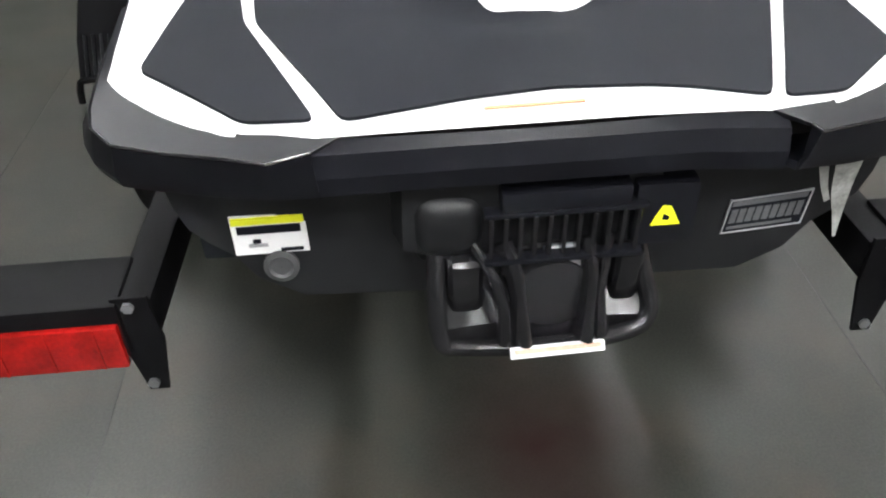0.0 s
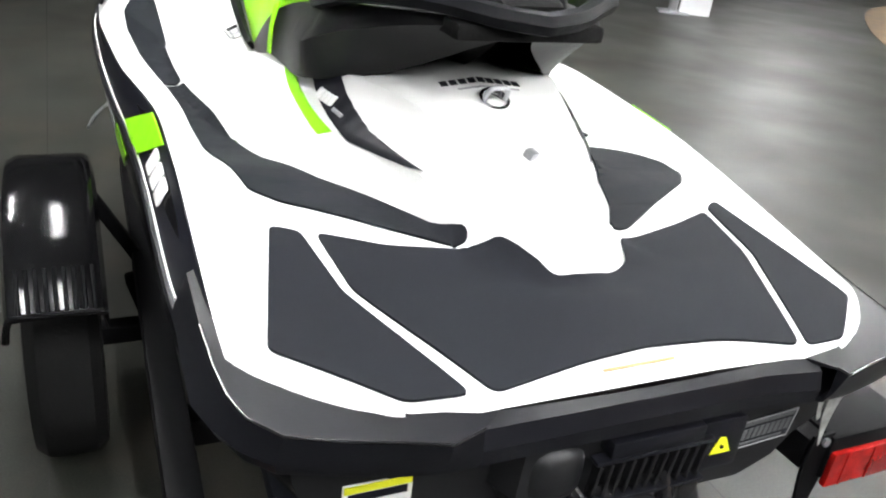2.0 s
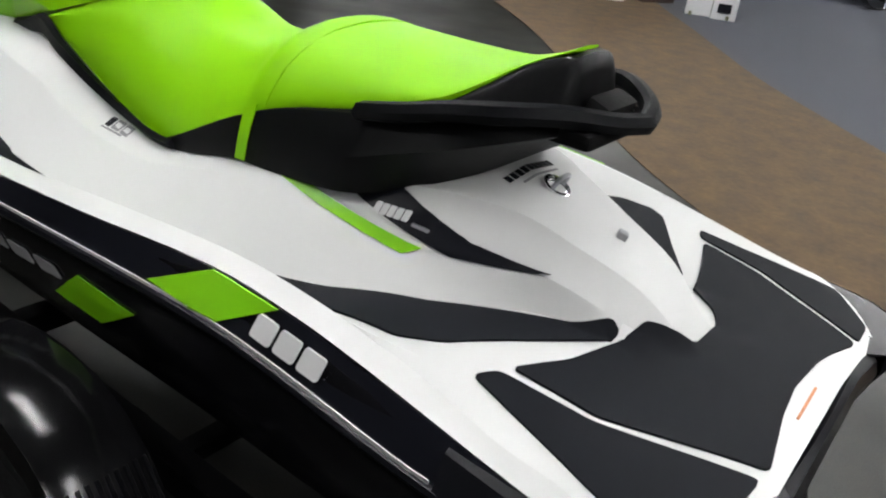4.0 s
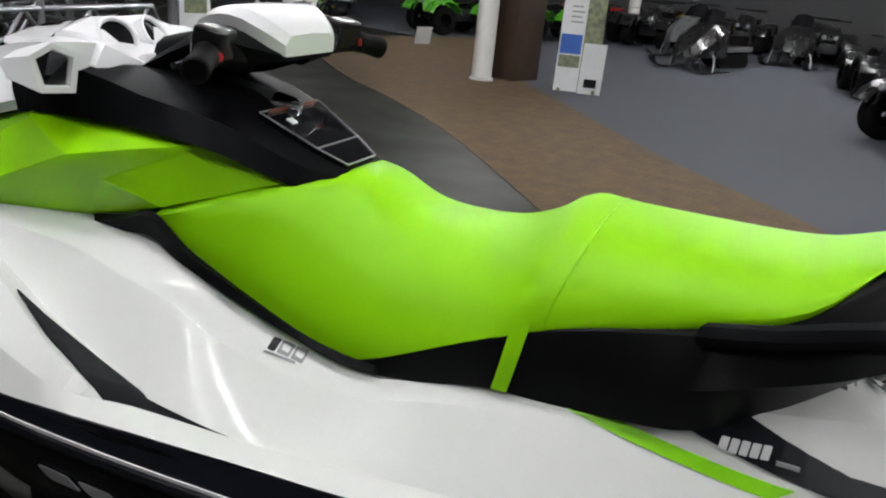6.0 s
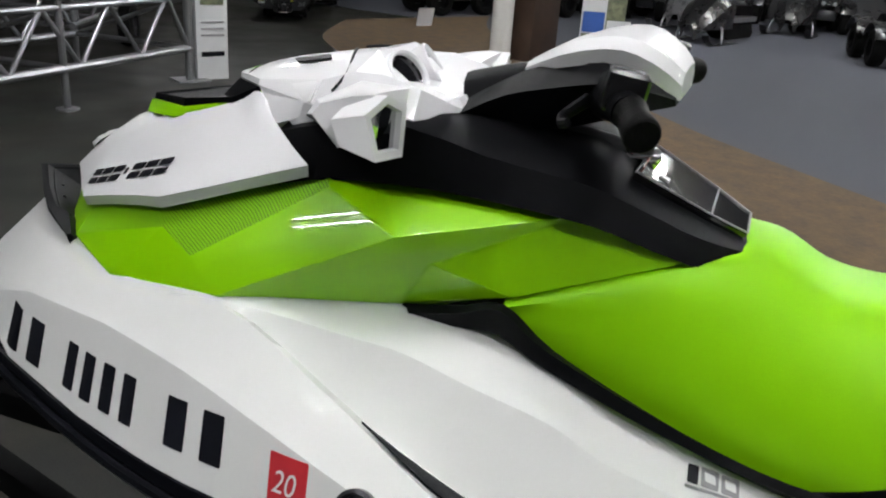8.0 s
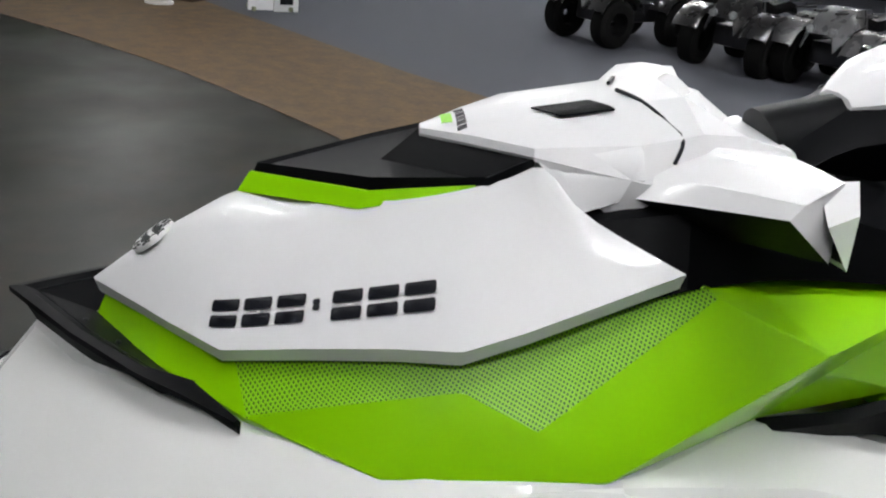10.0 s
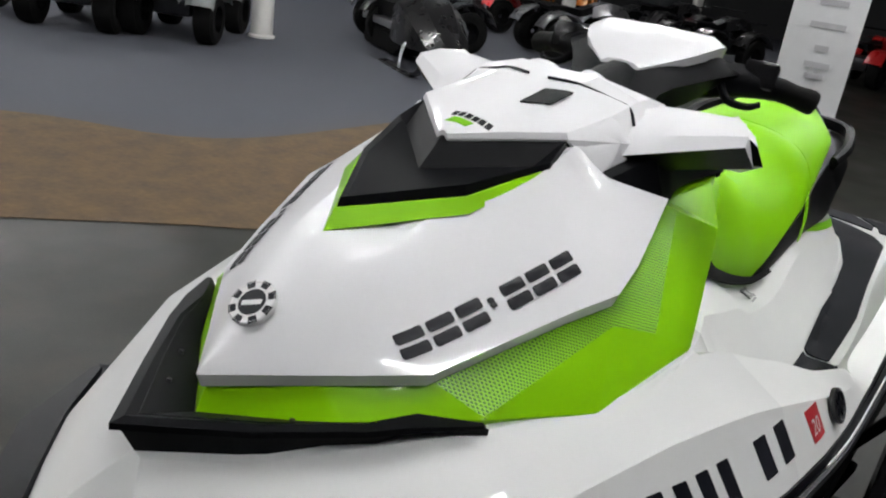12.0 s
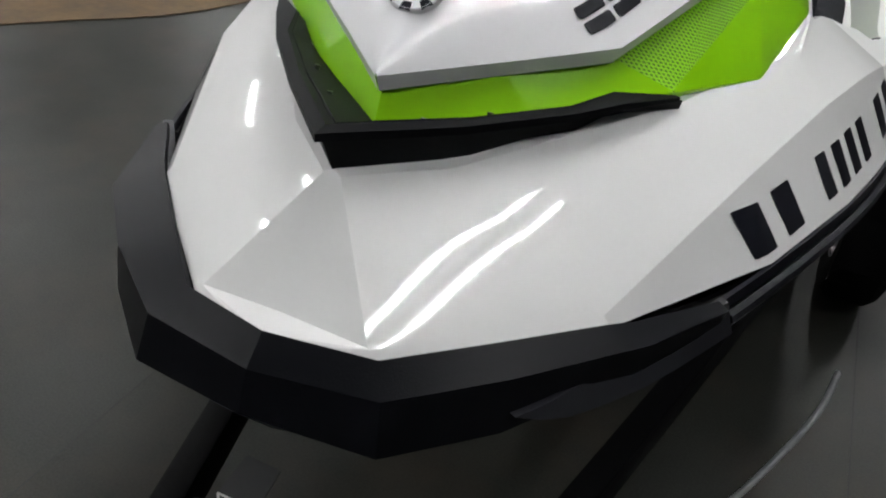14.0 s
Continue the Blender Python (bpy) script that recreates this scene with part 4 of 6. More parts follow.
cpart("boot_cap", bm, CHROME, "polished cap on the boot", parent=boot)

# black V-shaped bumper under the shroud's nose
for sd in (-1, 1):
    bm = bmesh.new()
    P = lambda x, y, z: Vector((sd * x, y, z))
    sec = [
        [P(0.0, 3.080, 1.114), P(0.0, 3.178, 1.151), P(0.0, 3.198, 1.149), P(0.0, 3.178, 1.120), P(0.0, 3.163, 1.092)],
        [P(0.10, 2.995, 1.114), P(0.102, 3.068, 1.142), P(0.105, 3.084, 1.140), P(0.10, 3.06, 1.112), P(0.108, 3.046, 1.082)],
        [P(0.170, 2.935, 1.118), P(0.186, 2.966, 1.141), P(0.195, 2.978, 1.139), P(0.188, 2.955, 1.110), P(0.188, 2.926, 1.076)],
        [P(0.205, 2.89, 1.122), P(0.215, 2.902, 1.143), P(0.236, 2.918, 1.140), P(0.236, 2.90, 1.120), P(0.226, 2.860, 1.100)],
        [P(0.272, 2.835, 1.124), P(0.276, 2.838, 1.132), P(0.283, 2.842, 1.132), P(0.285, 2.84, 1.125), P(0.284, 2.835, 1.115)],
    ]
    full = []
    for k, row in enumerate(sec):
        q = 0.35 if k == len(sec) - 1 else 1.0
        back = (row[3] - row[2]) * Vector((1, 1, 0))
        back = back.normalized() * 0.013 * q
        full.append(row[:3] + [row[2] + Vector((0, 0, -0.009 * q)), row[2] + back + Vector((0, 0, -0.012 * q)), row[4]])
    for e in (0.8,):
        rib = bmesh.new()
        sweep(rib, [row[0].lerp(row[1], e) + Vector((0, 0, 0.0005)) for row in sec[:4]], 0.0014, 6, steps=1)
        cpart("guard_rib", rib, GUARD, "low rib on the guard")
    sec = full
    vs = grid(bm, sec, close=True)
    bm.faces.new(vs[-1])
    cpart("bow_guard", bm, GUARD, "black V-shaped bow guard", 22)
for sd in (-1, 1):
    for q in (0.25, 0.6):
        bm = bmesh.new()
        disc(bm, (sd * (0.02 + 0.15 * q), 3.117 - 0.165 * q, 1.1345 - 0.004 * q), 0.0035, 0.006, (0, -0.3, 1), 8)
        cpart("rivet", bm, DIM)

# nose bumper
for sd in (-1, 1):
    bm = bmesh.new()
    P = lambda x, y, z: Vector((sd * x, y, z))
    sec = [
        [P(0, 3.292, 0.974), P(0, 3.320, 0.945), P(0, 3.338, 0.900), P(0, 3.28, 0.825), P(0, 3.15, 0.80)],
        [P(0.115, 3.264, 0.966), P(0.132, 3.290, 0.940), P(0.140, 3.308, 0.882), P(0.12, 3.24, 0.825), P(0.08, 3.12, 0.80)],
        [P(0.21, 3.172, 0.964), P(0.230, 3.196, 0.940), P(0.232, 3.205, 0.872), P(0.20, 3.14, 0.83), P(0.15, 3.06, 0.81)],
        [P(0.298, 3.084, 0.962), P(0.318, 3.104, 0.945), P(0.290, 3.118, 0.875), P(0.26, 3.06, 0.845), P(0.20, 3.00, 0.83)],
        [P(0.322, 3.058, 0.958), P(0.345, 3.075, 0.946), P(0.335, 3.065, 0.885), P(0.29, 3.03, 0.865), P(0.25, 2.98, 0.85)],
        [P(0.398, 2.962, 0.953), P(0.412, 2.970, 0.950), P(0.405, 2.965, 0.915), P(0.36, 2.94, 0.90), P(0.32, 2.92, 0.88)],
    ]
    if sd > 0:
        # the starboard cheek bulges further out
        for row, q in zip(sec[1:5], (0.012, 0.034, 0.038, 0.024)):
            for c in (1, 2, 3):
                row[c] += Vector((0.75, 0.65, 0.25 if c == 2 else 0)) * q
    grid(bm, sec)
    skin(bm, 0.01)
    cpart("nose_bumper", bm, NOSE, "dark grey rubber nose bumper", 20)
    bm = bmesh.new()
    grid(bm, smooth([[P(0.243, 3.200, 0.897), P(0.250, 3.190, 0.890)], [P(0.272, 3.155, 0.899), P(0.288, 3.142, 0.868)], [P(0.326, 3.068, 0.914), P(0.352, 3.055, 0.872)], [P(0.380, 2.992, 0.936), P(0.398, 2.988, 0.892)], [P(0.408, 2.960, 0.954), P(0.424, 2.955, 0.910)]], 2))
    skin(bm, 0.014)
    cpart("bumper_lip", bm, LIPM, "raised lip of the nose bumper", 20)

# side panels along the rim, white pin line and rubber rail
RIM = [(0.20, 0.550, 0.872), (0.37, 0.556, 0.905), (0.50, 0.556, 0.930), (0.75, 0.557, 0.970), (0.95, 0.562, 0.983), (1.25, 0.600, 0.980), (1.50, 0.610, 0.968), (1.75, 0.615, 0.950), (2.00, 0.615, 0.932), (2.20, 0.605, 0.940), (2.40, 0.580, 0.942), (2.60, 0.530, 0.946), (2.84, 0.445, 0.950), (2.96, 0.396, 0.950)]
LOWR = [(0.20, 0.572, 0.815), (0.37, 0.580, 0.842), (0.50, 0.588, 0.858), (0.75, 0.592, 0.895), (0.95, 0.600, 0.915), (1.25, 0.618, 0.922), (1.50, 0.625, 0.917), (1.75, 0.625, 0.905), (2.00, 0.622, 0.902), (2.20, 0.608, 0.912), (2.40, 0.582, 0.918), (2.60, 0.532, 0.925), (2.84, 0.447, 0.930), (2.96, 0.398, 0.932)]
for sd in (-1, 1):
    rows = smooth([[Vector((sd * (a[1] + 0.003), a[0], a[2] - 0.002)), Vector((sd * (b[1] + 0.003), b[0], b[2]))] for a, b in zip(RIM, LOWR)], 4)
    bm = bmesh.new()
    grid(bm, rows)
    skin(bm, 0.006)
    cpart("rim_panel", bm, STICKB, "glossy dark panel along the rim", 30)
    bm = bmesh.new()
    grid(bm, [[b + Vector((sd * 0.004, 0, 0.003)), b + Vector((sd * 0.004, 0, -0.003))] for a, b in rows[6:36]])
    skin(bm, 0.003)
    cpart("pin_line", bm, STICKW, "thin white line below the rim")
    bm = bmesh.new()
    sweep(bm, [b + Vector((sd * 0.002, 0, -0.014)) for a, b in rows[::3]], 0.011, 8, steps=2)
    cpart("rub_rail", bm, BUMPER, "black rubber rub rail")

# stern bumper: two corner pads and the straight lip between them
for sd in (-1, 1):
    P = lambda x, y, z: Vector((sd * x, y, z))
    tip = 0.237 if sd < 0 else 0.283
    bm = bmesh.new()
    # inner edge, sharp crease, skirt, foot, underside
    sec = [
        [P(0.556, 0.42, 0.907), P(0.574, 0.42, 0.898), P(0.596, 0.42, 0.840), P(0.585, 0.42, 0.815), P(0.50, 0.42, 0.81)],
        [P(0.556, 0.30, 0.890), P(0.573, 0.30, 0.882), P(0.600, 0.30, 0.828), P(0.588, 0.30, 0.806), P(0.50, 0.30, 0.80)],
        [P(0.553, 0.216, 0.877), P(0.568, 0.205, 0.872), P(0.600, 0.205, 0.820), P(0.590, 0.205, 0.803), P(0.49, 0.23, 0.798)],
        [P(0.540, 0.197, 0.876), P(0.562, 0.150, 0.869), P(0.583, 0.148, 0.820), P(0.573, 0.150, 0.802), P(0.48, 0.20, 0.797)],
        [P(0.520, 0.178, 0.875), P(0.548, 0.100, 0.868), P(0.557, 0.097, 0.820), P(0.550, 0.100, 0.802), P(0.47, 0.17, 0.797)],
        [P(0.496, 0.158, 0.875), P(0.513, 0.055, 0.868), P(0.522, 0.060, 0.820), P(0.518, 0.066, 0.802), P(0.45, 0.15, 0.797)],
        [P(0.453, 0.122, 0.874), P(0.449, 0.028, 0.868), P(0.452, 0.034, 0.820), P(0.450, 0.042, 0.802), P(0.42, 0.12, 0.797)],
        [P(0.406, 0.089, 0.874), P(0.377, 0.006, 0.868), P(0.380, 0.013, 0.820), P(0.380, 0.020, 0.802), P(0.36, 0.09, 0.797)],
        [P(0.357, 0.049, 0.874), P(0.322, -0.014, 0.868), P(0.320, -0.002, 0.825), P(0.318, 0.008, 0.802), P(0.31, 0.08, 0.797)],
        [P(tip, 0.031, 0.872), P(tip + 0.035, 0.004, 0.868), P(tip + 0.033, 0.002, 0.825), P(tip + 0.032, 0.009, 0.801), P(0.27, 0.07, 0.797)],
    ]
    grid(bm, sec)
    skin(bm, 0.008)
    pad = cpart("corner_pad", bm, PADM, "dark grey moulded stern corner pad", 24)
    bm = bmesh.new()
    sweep(bm, [row[1] + Vector((0, 0, -0.0006)) for row in sec[1:]], 0.0022, 8, steps=1)
    cpart("pad_edge", bm, GLOSSB, "rounded glossy edge of the pad", parent=pad)
bm = bmesh.new()
sec = [[Vector((x, 0.034 - 0.012 * (1 - (x / 0.30) ** 2), 0.870)), Vector((x, 0.012, 0.858)), Vector((x, 0.004, 0.830)), Vector((x, 0.008, 0.803)), Vector((x, 0.07, 0.80))] for x in (-0.300, -0.2, -0.1, 0, 0.1, 0.2, 0.300)]
grid(bm, sec)
skin(bm, 0.01)
cpart("stern_lip", bm, BUMPER, "black lip across the stern", 24)

# jet pump and reverse gate under the stern
PX = 0.03
pump = cpart("pump_housing", loft([(0.125, [(0.19, 0.77), (0.19, 0.66), (0.15, 0.60), (0, 0.58)]), (0.05, [(0.17, 0.775), (0.175, 0.68), (0.12, 0.66), (0, 0.655)])], 1, 1, caps=True), TRANSOM, "black jet pump housing", 25)
bm = bmesh.new()
block(bm, (0.04, 0.045, 0.762), (0.17, 0.05, 0.03), (0, 0, 0), 0.006)
block(bm, (0.175, 0.055, 0.72), (0.085, 0.05, 0.10), (0, 0, 0), 0.010)
cpart("pump_cover", bm, BUMPER, parent=pump)
bm = bmesh.new()
block(bm, (-0.112, 0.085, 0.712), (0.10, 0.10, 0.105), (0, 0, 0), 0.042, 5)
cpart("pump_nozzle", bm, TRANSOM, parent=pump)
for k in range(11):
    bm = bmesh.new()
    block(bm, (-0.058 + k * 0.0195, 0.032, 0.705), (0.006, 0.02, 0.076), (6, 0, 0), 0.002, 1)
    cpart("slat", bm, GLOSSB, parent=pump)
bm = bmesh.new()
for z in (0.744, 0.667):
    block(bm, (0.04, 0.030, z), (0.215, 0.022, 0.007), (0, 0, 0), 0.002)
cpart("slat_frame", bm, BUMPER, parent=pump)
bm = bmesh.new()
sweep(bm, [(PX, 0.12, 0.60), (PX, 0.03, 0.595)], [0.075, 0.06], 24, steps=2)
cpart("steering_nozzle", bm, DIM, "dark alloy steering nozzle", parent=pump)
bm = bmesh.new()
block(bm, (0.042, 0.045, 0.655), (0.052, 0.02, 0.036), (-20, 0, 0), 0.005)
cpart("nozzle_clamp", bm, STEEL, "bare metal clamp", parent=pump)
bm = bmesh.new()
sweep(bm, [(-0.128, 0.07, 0.685), (-0.134, 0.035, 0.61), (-0.130, 0.02, 0.535), (-0.10, 0.018, 0.520), (0.03, 0.012, 0.517), (0.14, 0.018, 0.527), (0.172, 0.03, 0.553), (0.165, 0.05, 0.60), (0.150, 0.07, 0.67)], 0.014, 10, steps=5)
gate = cpart("reverse_gate", bm, GLOSSB, "glossy black reverse gate", 40)
# ribs: two thin outer ones, two broad blades either side of the opening
for pts, rad, flat in (
        ([(-0.082, 0.046, 0.686), (-0.059, 0.026, 0.648), (-0.043, 0.018, 0.600), (-0.040, 0.012, 0.528)], [0.006, 0.007, 0.008, 0.010], 1.3),
        ([(-0.042, 0.046, 0.684), (-0.026, 0.026, 0.640), (-0.020, 0.018, 0.590), (-0.018, 0.012, 0.528)], [0.012, 0.010, 0.009, 0.013], 1.7),
        ([(0.074, 0.046, 0.684), (0.079, 0.026, 0.640), (0.077, 0.018, 0.590), (0.074, 0.012, 0.530)], [0.012, 0.010, 0.010, 0.013], 1.7),
        ([(0.110, 0.046, 0.686), (0.098, 0.026, 0.640), (0.094, 0.018, 0.600), (0.100, 0.012, 0.532)], [0.006, 0.007, 0.007, 0.010], 1.3)):
    bm = bmesh.new()
    sweep(bm, pts, rad, 10, steps=5, flat=flat)
    cpart("gate_rib", bm, GLOSSB, "glossy black rib", parent=gate)
# arch over the opening
bm = bmesh.new()
sweep(bm, [(-0.034, 0.040, 0.630), (-0.018, 0.052, 0.656), (0.012, 0.056, 0.663), (0.050, 0.056, 0.663), (0.072, 0.052, 0.655), (0.084, 0.040, 0.630)], 0.010, 10, steps=5, flat=1.5)
cpart("gate_arch", bm, GLOSSB, "glossy black arch of the gate", parent=gate)
# curved shell of the bucket, closed at the bottom
bm = bmesh.new()
rows = []
for k in range(15):
    x = -0.126 + k * 0.0205
    bow = 0.030 * (1 - ((x - 0.018) / 0.15) ** 2)
    rows.append([Vector((x, 0.030, 0.512)), Vector((x, 0.026 + bow * 0.3, 0.548)), Vector((x, 0.040 + bow, 0.575)), Vector((x, 0.055 + bow, 0.60))])
grid(bm, rows)
skin(bm, 0.006)
cpart("gate_bucket", bm, GLOSSB, parent=gate)
for x, w in ((-0.092, 0.052), (0.136, 0.044)):
    bm = bmesh.new()
    block(bm, (x, 0.058, 0.615), (w, 0.05, 0.105), (8, 0, 0), 0.018, 3)
    cpart("gate_cheek", bm, GLOSSB, parent=gate)
bm = bmesh.new()
block(bm, (0.034, -0.004, 0.522), (0.138, 0.003, 0.017), (-35, 1.5, 3), 0.001)
cpart("warning_label", bm, STICKW, "worn white and orange warning strip", parent=gate)
bm = bmesh.new()
block(bm, (0.034, -0.0062, 0.5255), (0.126, 0.002, 0.007), (-35, 1.5, 3), 0)
cpart("label_print", bm, PALEOR, parent=gate)
bm = bmesh.new()
lathe(bm, [(0.026, 0.0), (0.026, 0.006), (0.018, 0.009), (0.014, 0.006), (0.0005, 0.006)], (-0.352, 0.118, 0.618), (0, -1, 0.1), 20)
cpart("drain_plug", bm, BOOT, "dark grey drain plug")

# stickers on the transom
def plate(name, x0, x1, z0, z1, y, mat, label="", lean=0.0, parent=None, thick=0.002):
    bm = bmesh.new()
    v = [bm.verts.new(p) for p in ((x0, y - lean, z0), (x1, y - lean, z0), (x1, y, z1), (x0, y, z1))]
    bm.faces.new(v)
    g = bmesh.ops.extrude_face_region(bm, geom=bm.faces[:])
    bmesh.ops.translate(bm, verts=[e for e in g["geom"] if isinstance(e, bmesh.types.BMVert)], vec=(0, -thick, 0))
    return cpart(name, bm, mat, label, 30, parent)

sticker = plate("warning_sticker", -0.413, -0.308, 0.641, 0.708, 0.119, STICKW, "white safety sticker with a yellow header")
plate("sticker_header", -0.411, -0.310, 0.694, 0.706, 0.1165, YELLOW, parent=sticker)
plate("sticker_band", -0.405, -0.316, 0.678, 0.691, 0.1165, STICKB, parent=sticker)
plate("sticker_sketch", -0.392, -0.365, 0.655, 0.660, 0.1165, STICKG, parent=sticker)
plate("sticker_sketch", -0.385, -0.374, 0.662, 0.668, 0.1165, STICKB, parent=sticker)
plate("sticker_foot", -0.348, -0.316, 0.645, 0.650, 0.1165, STICKB, parent=sticker)
bm = bmesh.new()
prism(bm, [(-0.020, -0.019), (0.020, -0.019), (0.0, 0.024)], 0.002, onface((0.174, 0.0285, 0.725), (0.18, 0.0285, 0.725), (0.174, 0.031, 0.75)), 0.0005)
tri_ = cpart("warning_triangle", bm, YELLOW, "yellow triangular warning sticker")
bm = bmesh.new()
prism(bm, [(-0.005, -0.009), (0.003, -0.010), (0.004, -0.005), (-0.003, -0.001)], 0.001, onface((0.174, 0.0265, 0.725), (0.18, 0.0265, 0.725), (0.174, 0.029, 0.75)))
cpart("triangle_mark", bm, STICKB, parent=tri_)

# ---- mats and stickers laid on the surfaces ----
from mathutils.bvhtree import BVHTree


def tree_of(*obs):
    vs, fs = [], []
    for o in obs:
        n = len(vs)
        vs += [v.co.copy() for v in o.data.vertices]
        fs += [[n + i for i in p.vertices] for p in o.data.polygons]
    return BVHTree.FromPolygons(vs, fs)


def rounded(poly, r, n=3):
    out = []
    k = len(poly)
    for i, p in enumerate(poly):
        p, a, b = Vector(p), Vector(poly[i - 1]), Vector(poly[(i + 1) % k])
        da, db = (a - p), (b - p)
        ra, rb = min(r, da.length * 0.45), min(r, db.length * 0.45)
        s, e = p + da.normalized() * ra, p + db.normalized() * rb
        for j in range(n + 1):
            t = j / n
            out.append(s * (1 - t) ** 2 + p * 2 * t * (1 - t) + e * t * t)
    return out


def lay(name, polys, way, tree, mat, lift=0.0015, thick=0.0015, step=0.012, r=0.008, label="", parent=None, clamp=False):
    """Outlines in (x, y) seen from above (way "down"), or in (y, z) seen from a side ("port", "starboard"), laid on a surface."""
    bm = bmesh.new()
    d = {"down": Vector((0, 0, -1)), "port": Vector((1, 0, 0)), "starboard": Vector((-1, 0, 0))}[way]
    for poly in polys:
        pts = rounded(poly, r) if r else [Vector(p) for p in poly]
        at = (lambda p: Vector((p.x, p.y, 2.5))) if way == "down" else (lambda p: Vector((-3 * d.x, p.x, p.y)))
        bm.faces.new([bm.verts.new(at(p)) for p in pts])
    bmesh.ops.triangulate(bm, faces=[f for f in bm.faces if len(f.verts) > 4])
    lo = [min(v.co[i] for v in bm.verts) for i in range(3)]
    hi = [max(v.co[i] for v in bm.verts) for i in range(3)]
    for i in (0, 1, 2):
        c = lo[i] + step
        while c < hi[i] - 1e-4:
            nrm = [0, 0, 0]
            nrm[i] = 1
            co = [0, 0, 0]
            co[i] = c
            bmesh.ops.bisect_plane(bm, geom=bm.verts[:] + bm.edges[:] + bm.faces[:], plane_co=co, plane_no=nrm)
            c += step
    bmesh.ops.triangulate(bm, faces=[f for f in bm.faces if len(f.verts) > 4])
    gone = []
    for v in bm.verts:
        hit, nor, _, _ = tree.ray_cast(v.co, d)
        if hit is None and clamp:
            hit, nor, _, _ = tree.find_nearest(Vector((-0.562 * d.x, v.co.y, v.co.z)))
        if hit is None:
            gone.append(v)
            continue
        if nor.dot(d) > 0:
            nor = -nor
        v.co = hit + nor * (lift + thick)
    if gone:
        bmesh.ops.delete(bm, geom=gone, context="VERTS")
    top = bm.faces[:]
    g = bmesh.ops.extrude_face_region(bm, geom=top)
    for v in [e for e in g["geom"] if isinstance(e, bmesh.types.BMVert)]:
        v.co = v.co + d * (thick + lift * 0.5)
    return cpart(name, bm, mat, label, 40, parent)


def flip(poly):
    return [(-x, y) for x, y in poly]


DT = tree_of(deck)
A = [(-0.44, 0.474), (-0.396, 0.452), (-0.372, 0.294), (-0.268, 0.060), (-0.356, 0.066), (-0.502, 0.198)]
lay("foam_mat", [A], "down", DT, MAT, 0.001, 0.004, step=0.02, r=0.014, label="charcoal foam deck mat")
C = [(0.436, 0.460), (0.402, 0.440), (0.390, 0.290), (0.305, 0.055), (0.382, 0.066), (0.487, 0.165)]
lay("foam_mat", [C], "down", DT, MAT, 0.001, 0.004, step=0.02, r=0.014, label="charcoal foam deck mat")
B = [(-0.372, 0.445), (-0.27, 0.392), (-0.150, 0.360), (-0.095, 0.345), (-0.030, 0.266), (0.085, 0.264), (0.125, 0.290), (0.142, 0.345), (0.19, 0.350), (0.29, 0.385), (0.386, 0.426), (0.372, 0.290), (0.290, 0.056), (0.15, 0.084), (0.03, 0.092), (-0.08, 0.082), (-0.235, 0.055), (-0.357, 0.296)]
lay("foam_mat", [B], "down", DT, MAT, 0.001, 0.004, step=0.02, r=0.016, label="large charcoal foam platform mat")
D = [(-0.498, 1.545), (-0.430, 1.545), (-0.400, 1.25), (-0.385, 1.0), (-0.368, 0.85), (-0.309, 0.669), (-0.213, 0.51), (-0.131, 0.383), (-0.138, 0.367), (-0.160, 0.372), (-0.285, 0.468), (-0.400, 0.558), (-0.442, 0.63), (-0.455, 0.79), (-0.466, 0.95), (-0.492, 1.2)]
F = [(-0.466, 2.128), (-0.520, 1.985), (-0.555, 1.87), (-0.545, 1.75), (-0.517, 1.562), (-0.433, 1.562), (-0.440, 1.69), (-0.445, 1.85), (-0.452, 2.00)]
E = [(0.385, 0.83), (0.462, 0.66), (0.458, 0.59), (0.425, 0.545), (0.300, 0.462), (0.192, 0.382), (0.165, 0.375), (0.155, 0.392), (0.20, 0.46), (0.279, 0.655), (0.345, 0.83)]
DS = [(0.475, 0.95), (0.500, 1.2), (0.503, 1.545), (0.435, 1.545), (0.405, 1.25), (0.400, 0.97)]
for pl, other in ((D, E), (F, flip(F)), (DS, None)):
    for q in filter(None, (pl, other)):
        lay("foam_mat", [q], "down", DT, MAT, 0.001, 0.004, step=0.02, r=0.012, label="charcoal foam footwell mat")
bm = bmesh.new()
block(bm, (0.0, 0.062, 0.8800), (0.125, 0.005, 0.0015), (8, 0, 1), 0)
cpart("worn_label", bm, ORANGE, "thin worn orange label")

GS = [(1.105, 1.034), (1.05, 1.044), (0.72, 1.006), (0.752, 0.990)]
BS = [(0.905, 1.055), (0.82, 1.093), (0.65, 1.030), (0.503, 1.005), (0.668, 1.004)]
RIMT = {"port": tree_of(*[o for o in craft.children if o.name.startswith("rim_panel") and o.data.vertices[0].co.x < 0]),
        "starboard": tree_of(*[o for o in craft.children if o.name.startswith("rim_panel") and o.data.vertices[0].co.x > 0])}
HT = tree_of(*[o for o in craft.children if o.name == "hull"])
HOT = tree_of(hood)


def word(n, y, z, w, gap, h, dy, rise):
    """n blocks one after another, from y towards the stern; rise: how much the line climbs for each metre."""
    out = []
    for k in range(n):
        q = k * (w + gap)
        a, b = y - q, z + q * rise
        out.append([(a, b), (a - w, b + w * rise), (a - w - dy, b + w * rise + h), (a - dy, b + h)])
    return out


